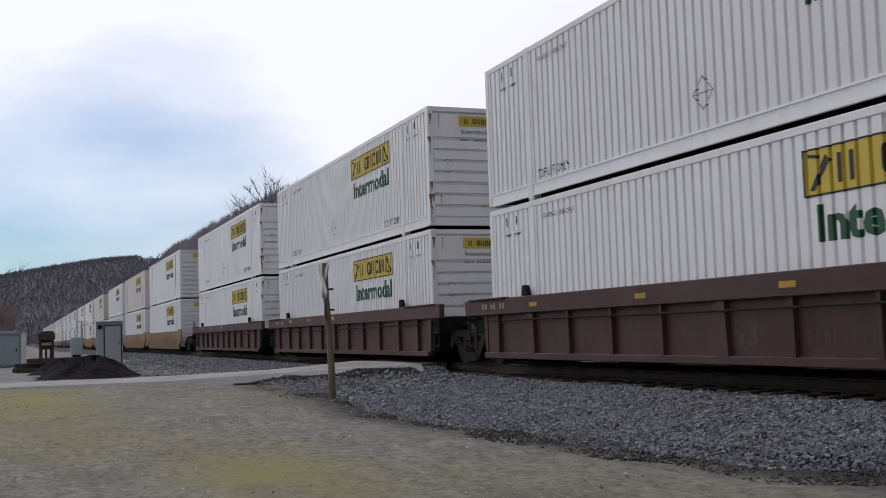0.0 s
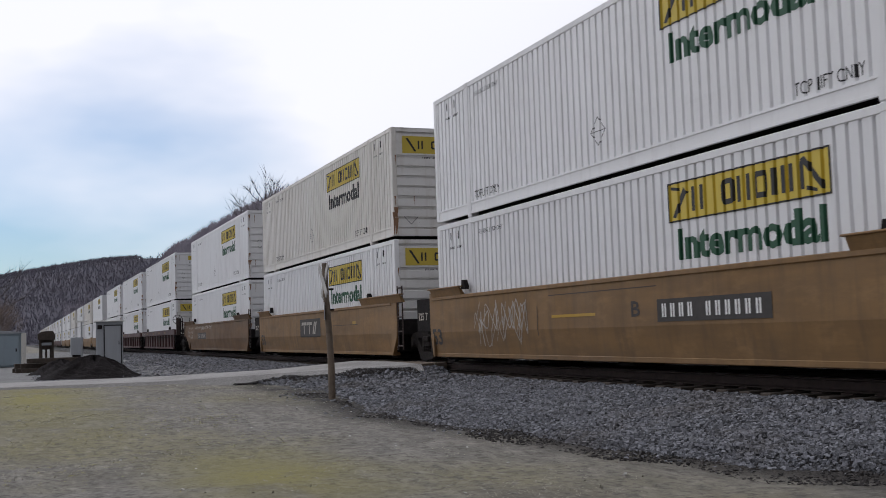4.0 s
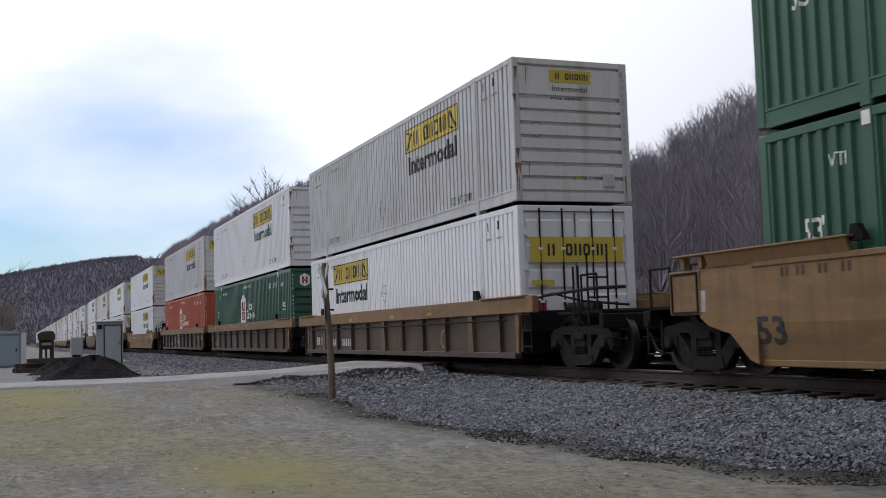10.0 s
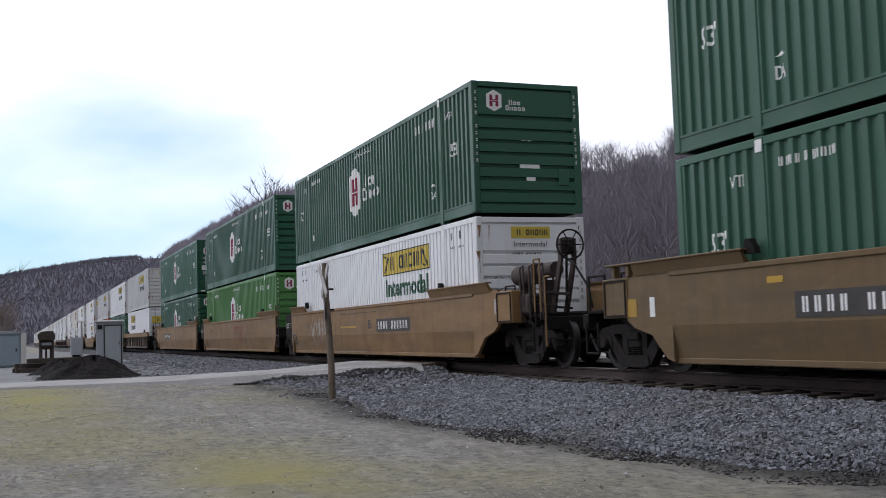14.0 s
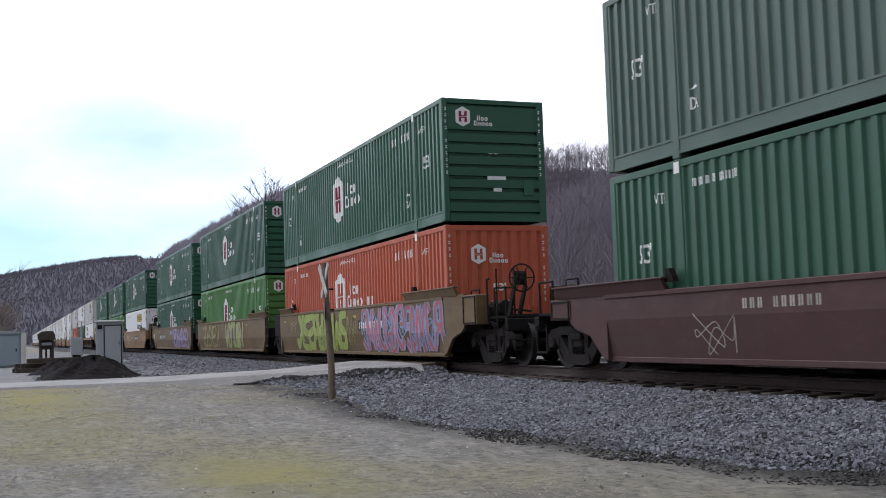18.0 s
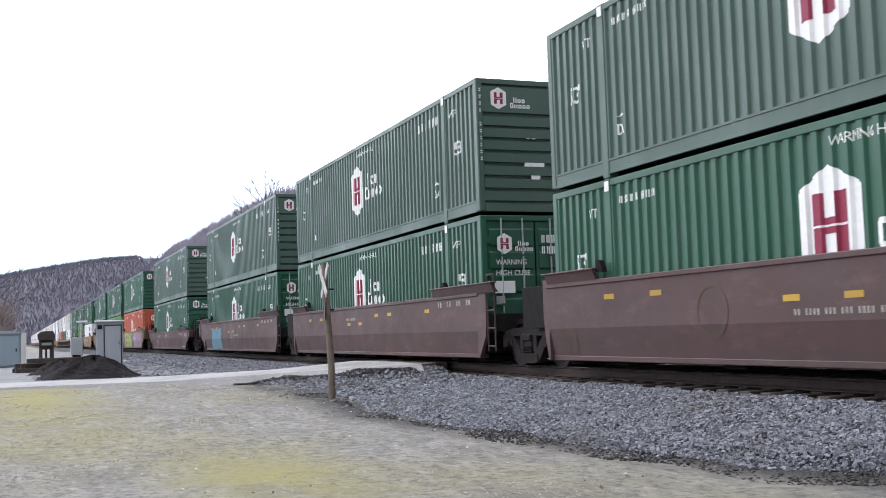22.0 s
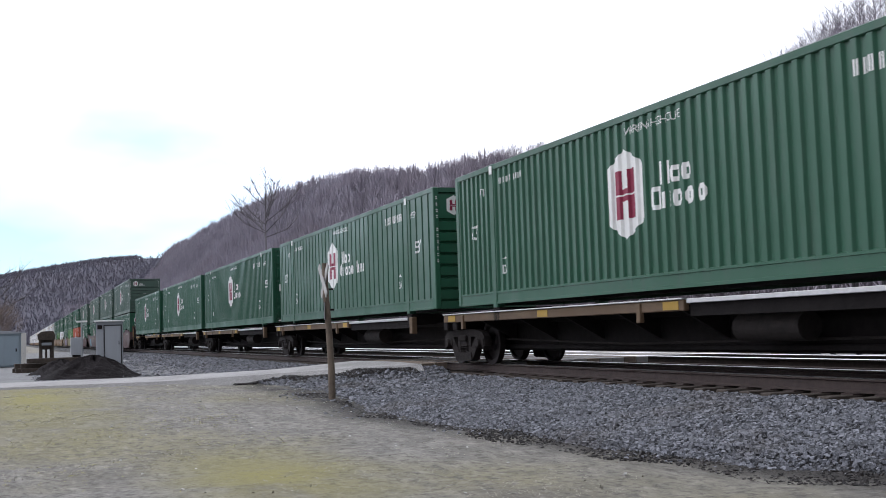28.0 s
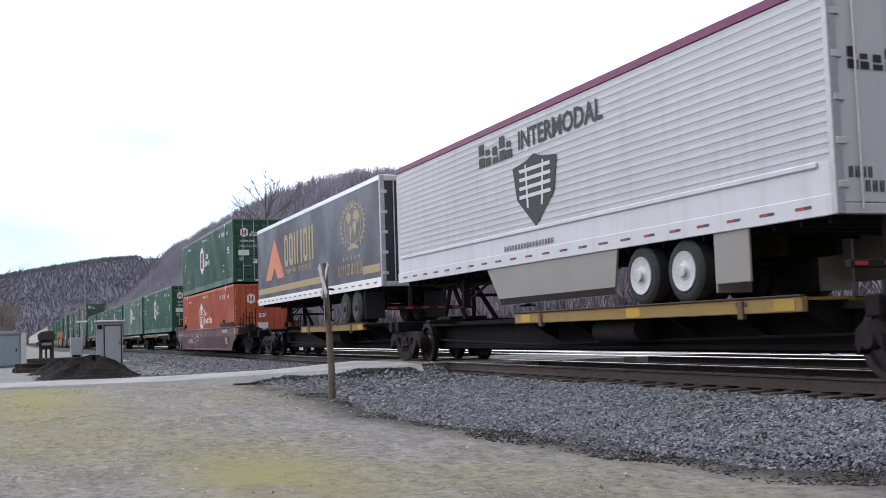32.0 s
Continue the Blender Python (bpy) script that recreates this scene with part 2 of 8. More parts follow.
# ---- mesh helpers ----
class Solid:
    """Collects boxes, prisms and tubes into one mesh."""

    def __init__(self):
        self.v, self.f = [], []

    def add(self, verts, faces):
        n = len(self.v)
        self.v += [tuple(p) for p in verts]
        self.f += [tuple(i + n for i in face) for face in faces]
        return self

    def box(self, x0, x1, y0, y1, z0, z1):
        p = [(x0, y0, z0), (x1, y0, z0), (x1, y1, z0), (x0, y1, z0), (x0, y0, z1), (x1, y0, z1), (x1, y1, z1), (x0, y1, z1)]
        return self.add(p, [(3, 2, 1, 0), (4, 5, 6, 7), (0, 1, 5, 4), (1, 2, 6, 5), (2, 3, 7, 6), (3, 0, 4, 7)])

    def cbox(self, x0, x1, y0, y1, z0, z1, c=0.012):
        """A box with chamfered edges."""
        lo, hi = (x0, y0, z0), (x1, y1, z1)
        vid, verts = {}, []
        for s in ((a, b, d) for a in (0, 1) for b in (0, 1) for d in (0, 1)):
            for k in range(3):
                p = [(hi[i] if s[i] else lo[i]) + (0 if i == k else (-c if s[i] else c)) for i in range(3)]
                vid[s, k] = len(verts)
                verts.append(p)
        faces = []
        for k in range(3):
            i, j = (k + 1) % 3, (k + 2) % 3
            for e in (0, 1):
                ring = []
                for a, b in ((0, 0), (1, 0), (1, 1), (0, 1)):
                    s = [0, 0, 0]
                    s[k], s[i], s[j] = e, a, b
                    ring.append(vid[tuple(s), k])
                faces.append(ring if e else ring[::-1])
                for g in (0, 1):                 # edge strips along axis j, between faces k and i
                    s0, s1 = [0, 0, 0], [0, 0, 0]
                    s0[k], s0[i], s0[j] = e, g, 0
                    s1[k], s1[i], s1[j] = e, g, 1
                    q = [vid[tuple(s0), k], vid[tuple(s0), i], vid[tuple(s1), i], vid[tuple(s1), k]]
                    faces.append(q if e == g else q[::-1])
        for s in ((a, b, d) for a in (0, 1) for b in (0, 1) for d in (0, 1)):
            q = [vid[s, 0], vid[s, 1], vid[s, 2]]
            faces.append(q if sum(s) % 2 else q[::-1])
        return self.add(verts, faces)

    def prism(self, outline, axis, a, b):
        """Pushes a flat outline of 2-d points along an axis from a to b."""
        n = len(outline)
        def at(p, d):
            return {"x": (d, p[0], p[1]), "y": (p[0], d, p[1]), "z": (p[0], p[1], d)}[axis]
        verts = [at(p, a) for p in outline] + [at(p, b) for p in outline]
        faces = [tuple(range(n)), tuple(range(2 * n - 1, n - 1, -1))]
        faces += [(i, i + n, (i + 1) % n + n, (i + 1) % n) for i in range(n)]
        return self.add(verts, faces)

    def tube(self, p0, p1, r0, r1=None, n=8, caps=True):
        r1 = r0 if r1 is None else r1
        p0, p1 = Vector(p0), Vector(p1)
        d = (p1 - p0).normalized()
        u = d.orthogonal().normalized()
        w = d.cross(u)
        ring = [(math.cos(2 * math.pi * i / n), math.sin(2 * math.pi * i / n)) for i in range(n)]
        verts = [p0 + (u * c + w * s) * r0 for c, s in ring] + [p1 + (u * c + w * s) * r1 for c, s in ring]
        faces = [(i, (i + 1) % n, (i + 1) % n + n, i + n) for i in range(n)]
        if caps:
            faces += [tuple(range(n - 1, -1, -1)), tuple(range(n, 2 * n))]
        return self.add(verts, faces)

    def path(self, pts, r, n=6):
        for a, b in zip(pts, pts[1:]):
            self.tube(a, b, r, n=n)
        return self

    def disc_profile(self, centre, axis, profile, n=24):
        """Turns a profile of (along, radius) round an axis through centre."""
        ax = {"x": Vector((1, 0, 0)), "y": Vector((0, 1, 0)), "z": Vector((0, 0, 1))}[axis]
        u = ax.orthogonal().normalized()
        w = ax.cross(u)
        c = Vector(centre)
        verts = []
        for a, r in profile:
            verts += [c + ax * a + (u * math.cos(2 * math.pi * i / n) + w * math.sin(2 * math.pi * i / n)) * r for i in range(n)]
        faces = []
        for k in range(len(profile) - 1):
            faces += [(k * n + i, k * n + (i + 1) % n, (k + 1) * n + (i + 1) % n, (k + 1) * n + i) for i in range(n)]
        faces += [tuple(range(n - 1, -1, -1)), tuple((len(profile) - 1) * n + i for i in range(n))]
        return self.add(verts, faces)

    def mesh(self, name, material, smooth=False):
        me = bpy.data.meshes.new(name)
        me.from_pydata(self.v, [], self.f)
        me.materials.append(material)
        bm = bmesh.new()
        bm.from_mesh(me)
        bmesh.ops.recalc_face_normals(bm, faces=bm.faces)
        bm.to_mesh(me)
        bm.free()
        if smooth:
            me.polygons.foreach_set("use_smooth", [True] * len(me.polygons))
            me.set_sharp_from_angle(angle=radians(40))
        return me


STROKES = {"stencil", "serial_mark", "brand_mark", "brand_word", "brand_border", "sprayed_tag", "star_row", "wreath_emblem", "emblem_mark", "shield_mark"}


def part(name, solid, material, parent, label="", smooth=False, at=None):
    """Links a solid (or a ready mesh) as one mesh object under a thing or a part."""
    me = solid if isinstance(solid, bpy.types.Mesh) else solid.mesh(name, material, smooth)
    ob = new(name, me)
    ob.parent = parent
    if at is not None:
        ob.matrix_basis = at
    if label:
        ob["label"] = label
    if name in STROKES:
        ob["kind"] = "stuff"
    return ob


def thing(name, label, category, group="", kind="", at=None):
    ob = new(name)
    ob.empty_display_size = 0.2
    if at is not None:
        ob.matrix_basis = at
    return tagged(ob, label, category, group, kind)


def letters(text, size, width=None, weight=0.0):
    """Outlined text as vertices and faces in its plane (x right, y up), stretched to a width if given."""
    cu = bpy.data.curves.new("letters", "FONT")
    cu.body, cu.size, cu.offset = text, size, weight
    cu.align_x, cu.align_y = "LEFT", "BOTTOM_BASELINE"
    cu.resolution_u = 2
    ob = bpy.data.objects.new("letters", cu)
    scene.collection.objects.link(ob)
    dg = bpy.context.evaluated_depsgraph_get()
    me = bpy.data.meshes.new_from_object(ob.evaluated_get(dg))
    v = np.array([q.co[:] for q in me.vertices])
    f = [tuple(q.vertices) for q in me.polygons]
    bpy.data.objects.remove(ob)
    bpy.data.curves.remove(cu)
    bpy.data.meshes.remove(me)
    v[:, 0] -= v[:, 0].min()
    if width:
        v[:, 0] *= width / v[:, 0].max()
    return v[:, :2], f


def bar_word(pattern, h, step, thick=0.62):
    """A row of plain upright strokes, a pair for each mark of the pattern; a space leaves a gap."""
    v, f = [], []
    for i, ch in enumerate(pattern):
        if ch == " ":
            continue
        for a, b in ((0.0, 0.4), (0.62, 1.0)):
            x0, x1, n = i * step + step * thick * a, i * step + step * thick * b, len(v)
            v += [(x0, 0), (x1, 0), (x1, h), (x0, h)]
            f.append((n, n + 1, n + 2, n + 3))
    return np.array(v), f


def poly2d(*rings):
    v, f = [], []
    for r in rings:
        n = len(v)
        v += list(r)
        f.append(tuple(range(n, n + len(r))))
    return np.array(v, float), f


# ---- containers ----
M_SPRAYWHITE = plain("thin_white_spray_paint", (0.4, 0.37, 0.33), 0.7, 0, 0.4, 3)
M_PLATELINE = plain("grey_outline", (0.22, 0.22, 0.23), 0.6, 0, 0.2, 6)
# wall styles: period, crest, slope, groove width, groove depth
RIBS = {"narrow": (0.222, 0.154, 0.012, 0.044, 0.047), "even": (0.262, 0.1, 0.03, 0.102, 0.044), "wide": (0.42, 0.32, 0.02, 0.06, 0.045)}
PANELS = ((-L / 2 + 0.17, -6.18), (-6.01, 6.01), (6.18, L / 2 - 0.17))


def rib_points(style):
    """Breaks of the corrugated wall: (x, inset) over the three panels."""
    per, crest, slope, groove, deep = RIBS[style]
    runs = []
    for a, b in PANELS:
        n = max(1, round((b - a) / per))
        k = (b - a) / (n * per)
        pts = [(a, 0.0)]
        for i in range(n):
            x = a + i * per * k
            for dx, d in ((crest / 2, 0), (crest / 2 + slope, deep), (crest / 2 + slope + groove, deep), (crest / 2 + 2 * slope + groove, 0)):
                pts.append((x + dx * k, d))
        pts.append((b, 0.0))
        runs.append(pts)
    return runs


def inset_at(style, x):
    for pts in rib_points(style):
        if pts[0][0] <= x <= pts[-1][0]:
            return float(np.interp(x, [p[0] for p in pts], [p[1] for p in pts]))
    return -0.008


def side_wall(style, sign):
    s = Solid()
    y0 = sign * (W / 2 - 0.012)
    for pts in rib_points(style):
        v = []
        for x, d in pts:
            v += [(x, y0 - sign * d, 0.17), (x, y0 - sign * d, H - 0.11)]
        s.add(v, [(2 * i, 2 * i + 2, 2 * i + 3, 2 * i + 1) for i in range(len(pts) - 1)])
    return s


def decal(shape, u, z, style, off=0.004):
    """Lays a flat shape on the corrugated near wall, following its ribs; u is measured from the front end."""
    v, f = shape
    bm = bmesh.new()
    vs = [bm.verts.new((p[0] + u - L / 2, 0, p[1] + z)) for p in v]
    for face in f:
        try:
            bm.faces.new([vs[i] for i in face])
        except ValueError:
            pass
    x0, x1 = min(q.co.x for q in bm.verts), max(q.co.x for q in bm.verts)
    for pts in rib_points(style):
        for x, _ in pts:
            if x0 < x < x1:
                bmesh.ops.bisect_plane(bm, geom=bm.verts[:] + bm.edges[:] + bm.faces[:], plane_co=(x, 0, 0), plane_no=(1, 0, 0))
    for q in bm.verts:
        q.co.y = -(W / 2 - 0.012) + inset_at(style, q.co.x) - off
    bmesh.ops.recalc_face_normals(bm, faces=bm.faces)
    me = bpy.data.meshes.new("decal")
    bm.to_mesh(me)
    bm.free()
    return me


def end_decal(shape, y, z, x=L / 2 - 0.012, off=0.005):
    """Lays a flat shape on the rear end; y runs from the near corner, to the right as one faces it."""
    v, f = shape
    me = bpy.data.meshes.new("decal")
    me.from_pydata([(x + off, -W / 2 + y + p[0], z + p[1]) for p in v], [], f)
    return me


def inked(me, material):
    me.materials.append(material)
    return me


def rect(w, h):
    return poly2d([(0, 0), (w, 0), (w, h), (0, h)])


SHAPES = {}


def shape(key, make):
    if key not in SHAPES:
        SHAPES[key] = make()
    return SHAPES[key]


HEX = poly2d([(0, 0.23), (0.575, -0.08), (1.15, 0.23), (1.15, 1.11), (0.575, 1.42), (0, 1.11)])


def emblem_bars(k=1.0):
    r = []
    for x in (0.25, 0.69):
        r += [[(x, 0.27), (x + 0.21, 0.27), (x + 0.21, 0.645), (x, 0.645)], [(x, 0.675), (x + 0.21, 0.675), (x + 0.21, 1.07), (x, 1.07)]]
    r += [[(0.46, 0.56), (0.69, 0.56), (0.69, 0.645), (0.46, 0.645)], [(0.46, 0.675), (0.69, 0.675), (0.69, 0.76), (0.46, 0.76)]]
    v, f = poly2d(*r)
    return v * k, f


def scaled(sh, k):
    return sh[0] * k, sh[1]


def word_bars(rows, h, step, lead):
    """Rows of plain upright strokes of uneven height, where a brand word would stand."""
    rings = []
    for j, pat in enumerate(rows):
        for i, ch in enumerate(pat):
            if ch == " ":
                continue
            tall = h if ch == "I" else h * 0.7
            x, z = i * step, (len(rows) - 1 - j) * lead
            wd = step * (0.84, 0.7, 0.78)[(i + j) % 3]
            cut = tall * (0.42, 0.5, 0.36)[(i + 2 * j) % 3]
            rings.append([(x, z), (x + wd, z), (x + wd, z + cut), (x, z + cut)])
            rings.append([(x, z + cut + h * 0.1), (x + wd * 0.86, z + cut + h * 0.1), (x + wd * 0.86, z + tall), (x, z + tall)])
    return poly2d(*rings)


def capped_bars(w, h, t):
    """A plain brand shape: two posts under a split cap and a pair of leaning bars."""
    k = w * 0.3
    rings = [[(0, h - t), (k, h - t), (k, h), (0, h)], [(k + 0.05, h - t), (2 * k + 0.05, h - t), (2 * k + 0.05, h), (k + 0.05, h)]]
    for x in (k / 2, 1.5 * k + 0.05):
        rings.append([(x - t * 0.6, 0), (x + t * 0.6, 0), (x + t * 0.6, h - t - 0.01), (x - t * 0.6, h - t - 0.01)])
    for x in (2 * k + 0.2, 2 * k + 0.2 + t * 2.1):
        rings.append([(x - 0.08, 0), (x - 0.08 + t * 1.3, 0), (x + 0.14 + t * 1.3, h), (x + 0.14, h)])
    return poly2d(*rings)


def block_word(rows, h, step, lead, t=0.055):
    """Rows of plain hollow blocks (O), pairs of posts (H) and single posts (I) where a brand word stands; lower case is lower."""
    rings = []
    for j, (shift_, pat) in enumerate(rows):
        x, z = shift_, (len(rows) - 1 - j) * lead
        for ch in pat:
            w, k = step * 0.78, h if ch.isupper() else h * 0.7
            if ch in "Hh":
                rings += [[(x, z), (x + t, z), (x + t, z + k), (x, z + k)], [(x + w - t, z), (x + w, z), (x + w, z + k), (x + w - t, z + k)]]
            elif ch in "Oo":
                rings += [[(x, z + t), (x + t, z + t), (x + t, z + k - t), (x, z + k - t)], [(x + w - t, z + t), (x + w, z + t), (x + w, z + k - t), (x + w - t, z + k - t)],
                          [(x + t * 0.5, z), (x + w - t * 0.5, z), (x + w, z + t), (x, z + t)], [(x, z + k - t), (x + w, z + k - t), (x + w - t * 0.5, z + k), (x + t * 0.5, z + k)]]
            elif ch in "Ii":
                rings += [[(x + w * 0.3, z), (x + w * 0.3 + t, z), (x + w * 0.3 + t, z + k), (x + w * 0.3, z + k)]]
                x -= step * 0.25
            x += step
    return poly2d(*rings)


def box_frame(ob, paint, style, lite=False):
    """The steel frame and walls that all the containers share."""
    hw, hl = W / 2, L / 2
    for sg in (-1, 1):
        part("top_rail", Solid().cbox(-hl + 0.02, hl - 0.02, sg * hw, sg * (hw - 0.07), H - 0.12, H), paint, ob)
        rail = Solid().prism([(sg * hw, 0.0), (sg * hw, 0.045), (sg * (hw - 0.014), 0.05), (sg * (hw - 0.014), 0.21), (sg * hw, 0.215), (sg * hw, 0.25), (sg * (hw - 0.06), 0.27), (sg * (hw - 0.06), 0.0)], "x", -hl + 0.17, hl - 0.17)
        part("bottom_rail", rail, paint, ob)
        part("side_wall", side_wall(style, sg), paint, ob)
        for x in () if lite else (-6.096, 6.096):
            part("lift_post", Solid().cbox(x - 0.09, x + 0.09, sg * (hw + 0.004), sg * (hw - 0.08), 0.0, H + 0.002, 0.01), paint, ob)
            part("corner_casting", Solid().cbox(x - 0.1, x + 0.1, sg * (hw + 0.008), sg * (hw - 0.18), H - 0.12, H + 0.012, 0.02), paint, ob)
            part("corner_casting", Solid().cbox(x - 0.1, x + 0.1, sg * (hw + 0.008), sg * (hw - 0.18), -0.076, 0.12, 0.02), paint, ob)
        for x in (-hl, hl - 0.17):
            part("corner_post", Solid().cbox(x, x + 0.17, sg * (hw + 0.003), sg * (hw - 0.14), 0.0, H, 0.02), paint, ob)
    roof = Solid()
    n = 40
    for i in range(n):
        a = -hl + 0.1 + (L - 0.2) * i / n
        roof.box(a, a + (L - 0.2) / n * 0.6, -hw + 0.1, hw - 0.1, H - 0.05, H - 0.015)
    roof.box(-hl + 0.05, hl - 0.05, -hw + 0.06, hw - 0.06, H - 0.09, H - 0.045)
    part("roof", roof, paint, ob)
    if lite:
        for x in (-6.1, 6.1):
            part("corner_casting", Solid().box(x - 0.1, x + 0.1, -hw, hw, -0.088, 0.0), M_WELLDARK, ob)
        part("front_wall", Solid().box(-hl + 0.02, -hl + 0.06, -hw + 0.1, hw - 0.1, 0.0, H), paint, ob)
        return
    part("floor", Solid().box(-hl + 0.1, hl - 0.1, -hw + 0.06, hw - 0.06, 0.06, 0.13), M_WELLDARK, ob)
    part("front_wall", end_wall(-1), paint, ob)


def end_wall(sg):
    """A plain end with horizontal pressed ribs below a flat panel, one sheet."""
    hw, x = W / 2, L / 2 - 0.085
    prof = [(x - 0.05, 0.0), (x + 0.08, 0.0), (x + 0.08, 0.17), (x, 0.19), (x, 0.215), (x + 0.065, 0.235), (x + 0.065, 0.44), (x, 0.46)]
    for z in (0.62, 0.9, 1.18, 1.45, 1.72, 1.98):
        prof += [(x, z - 0.115), (x + 0.075, z - 0.108), (x + 0.075, z + 0.085), (x, z + 0.11)]
    prof += [(x, 2.14), (x + 0.071, 2.16), (x + 0.071, 2.72), (x, 2.735), (x, 2.765), (x + 0.08, 2.78), (x + 0.08, H - 0.01), (x - 0.05, H - 0.01)]
    return Solid().prism([(sg * p, z) for p, z in prof], "y", -hw + 0.135, hw - 0.135)


def end_wall_upright(sg):
    """A plain end with upright corrugation, one sheet."""
    hw, x = W / 2, L / 2 - 0.05
    prof = [(x - 0.05, -hw + 0.135)]
    n = 9
    for i in range(n):
        y = -hw + 0.135 + (W - 0.27) * i / n
        d = (W - 0.27) / n
        prof += [(x + 0.036, y), (x + 0.036, y + d * 0.5), (x, y + d * 0.62), (x, y + d * 0.88)]
    prof += [(x + 0.036, hw - 0.135), (x - 0.05, hw - 0.135)]
    s = Solid().prism([(sg * p, y) for p, y in prof], "z", 0.15, H - 0.12)
    s.box(sg * (x - 0.05), sg * (x + 0.045), -hw + 0.135, hw - 0.135, 0.0, 0.16)
    return s.box(sg * (x - 0.05), sg * (x + 0.045), -hw + 0.135, hw - 0.135, H - 0.13, H - 0.005)


def rear_doors(ob, paint, white=False):
    hw, x = W / 2, L / 2 - 0.05
    part("door_sill", Solid().cbox(x - 0.05, x + 0.045, -hw + 0.13, hw - 0.13, 0.0, 0.16), paint, ob)
    part("door_header", Solid().cbox(x - 0.05, x + 0.045, -hw + 0.13, hw - 0.13, H - 0.12, H), paint, ob)
    for a, b in ((-hw + 0.14, -0.02), (0.02, hw - 0.14)):
        s = Solid().box(x - 0.045, x, a, b, 0.17, H - 0.13)
        for k in range(5):
            z = 0.22 + k * 0.5
            s.prism([(x, z), (x + 0.03, z + 0.04), (x + 0.03, z + 0.36), (x, z + 0.4)], "y", a + 0.06, b - 0.06)
        leaf = part("door_leaf", s, paint, ob)
        for y in (a + 0.33, b - 0.3):
            part("lock_rod", Solid().tube((x + 0.06, y, 0.1), (x + 0.06, y, H - 0.06), 0.02, n=8), M_GALV if not white else M_STEEL, leaf)
            for z in (0.95, 2.0):
                part("rod_bracket", Solid().box(x + 0.02, x + 0.08, y - 0.05, y + 0.05, z, z + 0.05), paint, leaf)
        part("door_handle", Solid().box(x + 0.055, x + 0.08, a + 0.33, a + 0.72, 0.72, 0.755), M_GALV, leaf)
        ye = a if a < 0 else b
        for z in (0.35, 0.95, 1.6, 2.3):
            part("hinge", Solid().box(x, x + 0.06, ye - 0.05, ye + 0.05, z, z + 0.14), paint, leaf)


def line_diamond(k, t=0.03):
    r = []
    c = [(k, 0), (2 * k, k), (k, 2 * k), (0, k)]
    i_ = [(k, t), (2 * k - t, k), (k, 2 * k - t), (t, k)]
    for a in range(4):
        b = (a + 1) % 4
        r.append([c[a], c[b], i_[b], i_[a]])
    r.append([(0, k - t / 4), (2 * k, k - t / 4), (2 * k, k + t / 4), (0, k + t / 4)])
    return poly2d(*r)


M_RUSTRUN = painted("rust_run", (0.3, 0.17, 0.1), 0.5, (0.16, 0.09, 0.05), 0.5, 0.8, 0.3)


def rust_runs(ob, seed, n=13):
    """Thin ragged rust runs down the rear end, from its ribs and edges."""
    rng = random.Random(seed)
    for i in range(n):
        y = rng.choice((0.02, 0.06, 0.1, 0.3, W - 0.1, W - 0.04, rng.uniform(0.2, W - 0.2)))
        z, ln = rng.choice((0.2, 0.47, 0.75, 1.05, 2.14, 2.7)), rng.uniform(0.15, 0.6)
        w = rng.choice((0.03, 0.05, 0.11))
        pts = [(0.0, 0.0), (rng.uniform(-0.01, 0.01), -ln * 0.4), (rng.uniform(-0.015, 0.015), -ln)]
        edge = y < 0.13 or y > W - 0.13
        part("rust_run", inked(end_decal(ribbon(pts, w * 0.8, 0.006), y, max(0.03 + ln, z), off=0.019 if edge else 0.012), M_RUSTRUN), None, ob, "brown rust run")


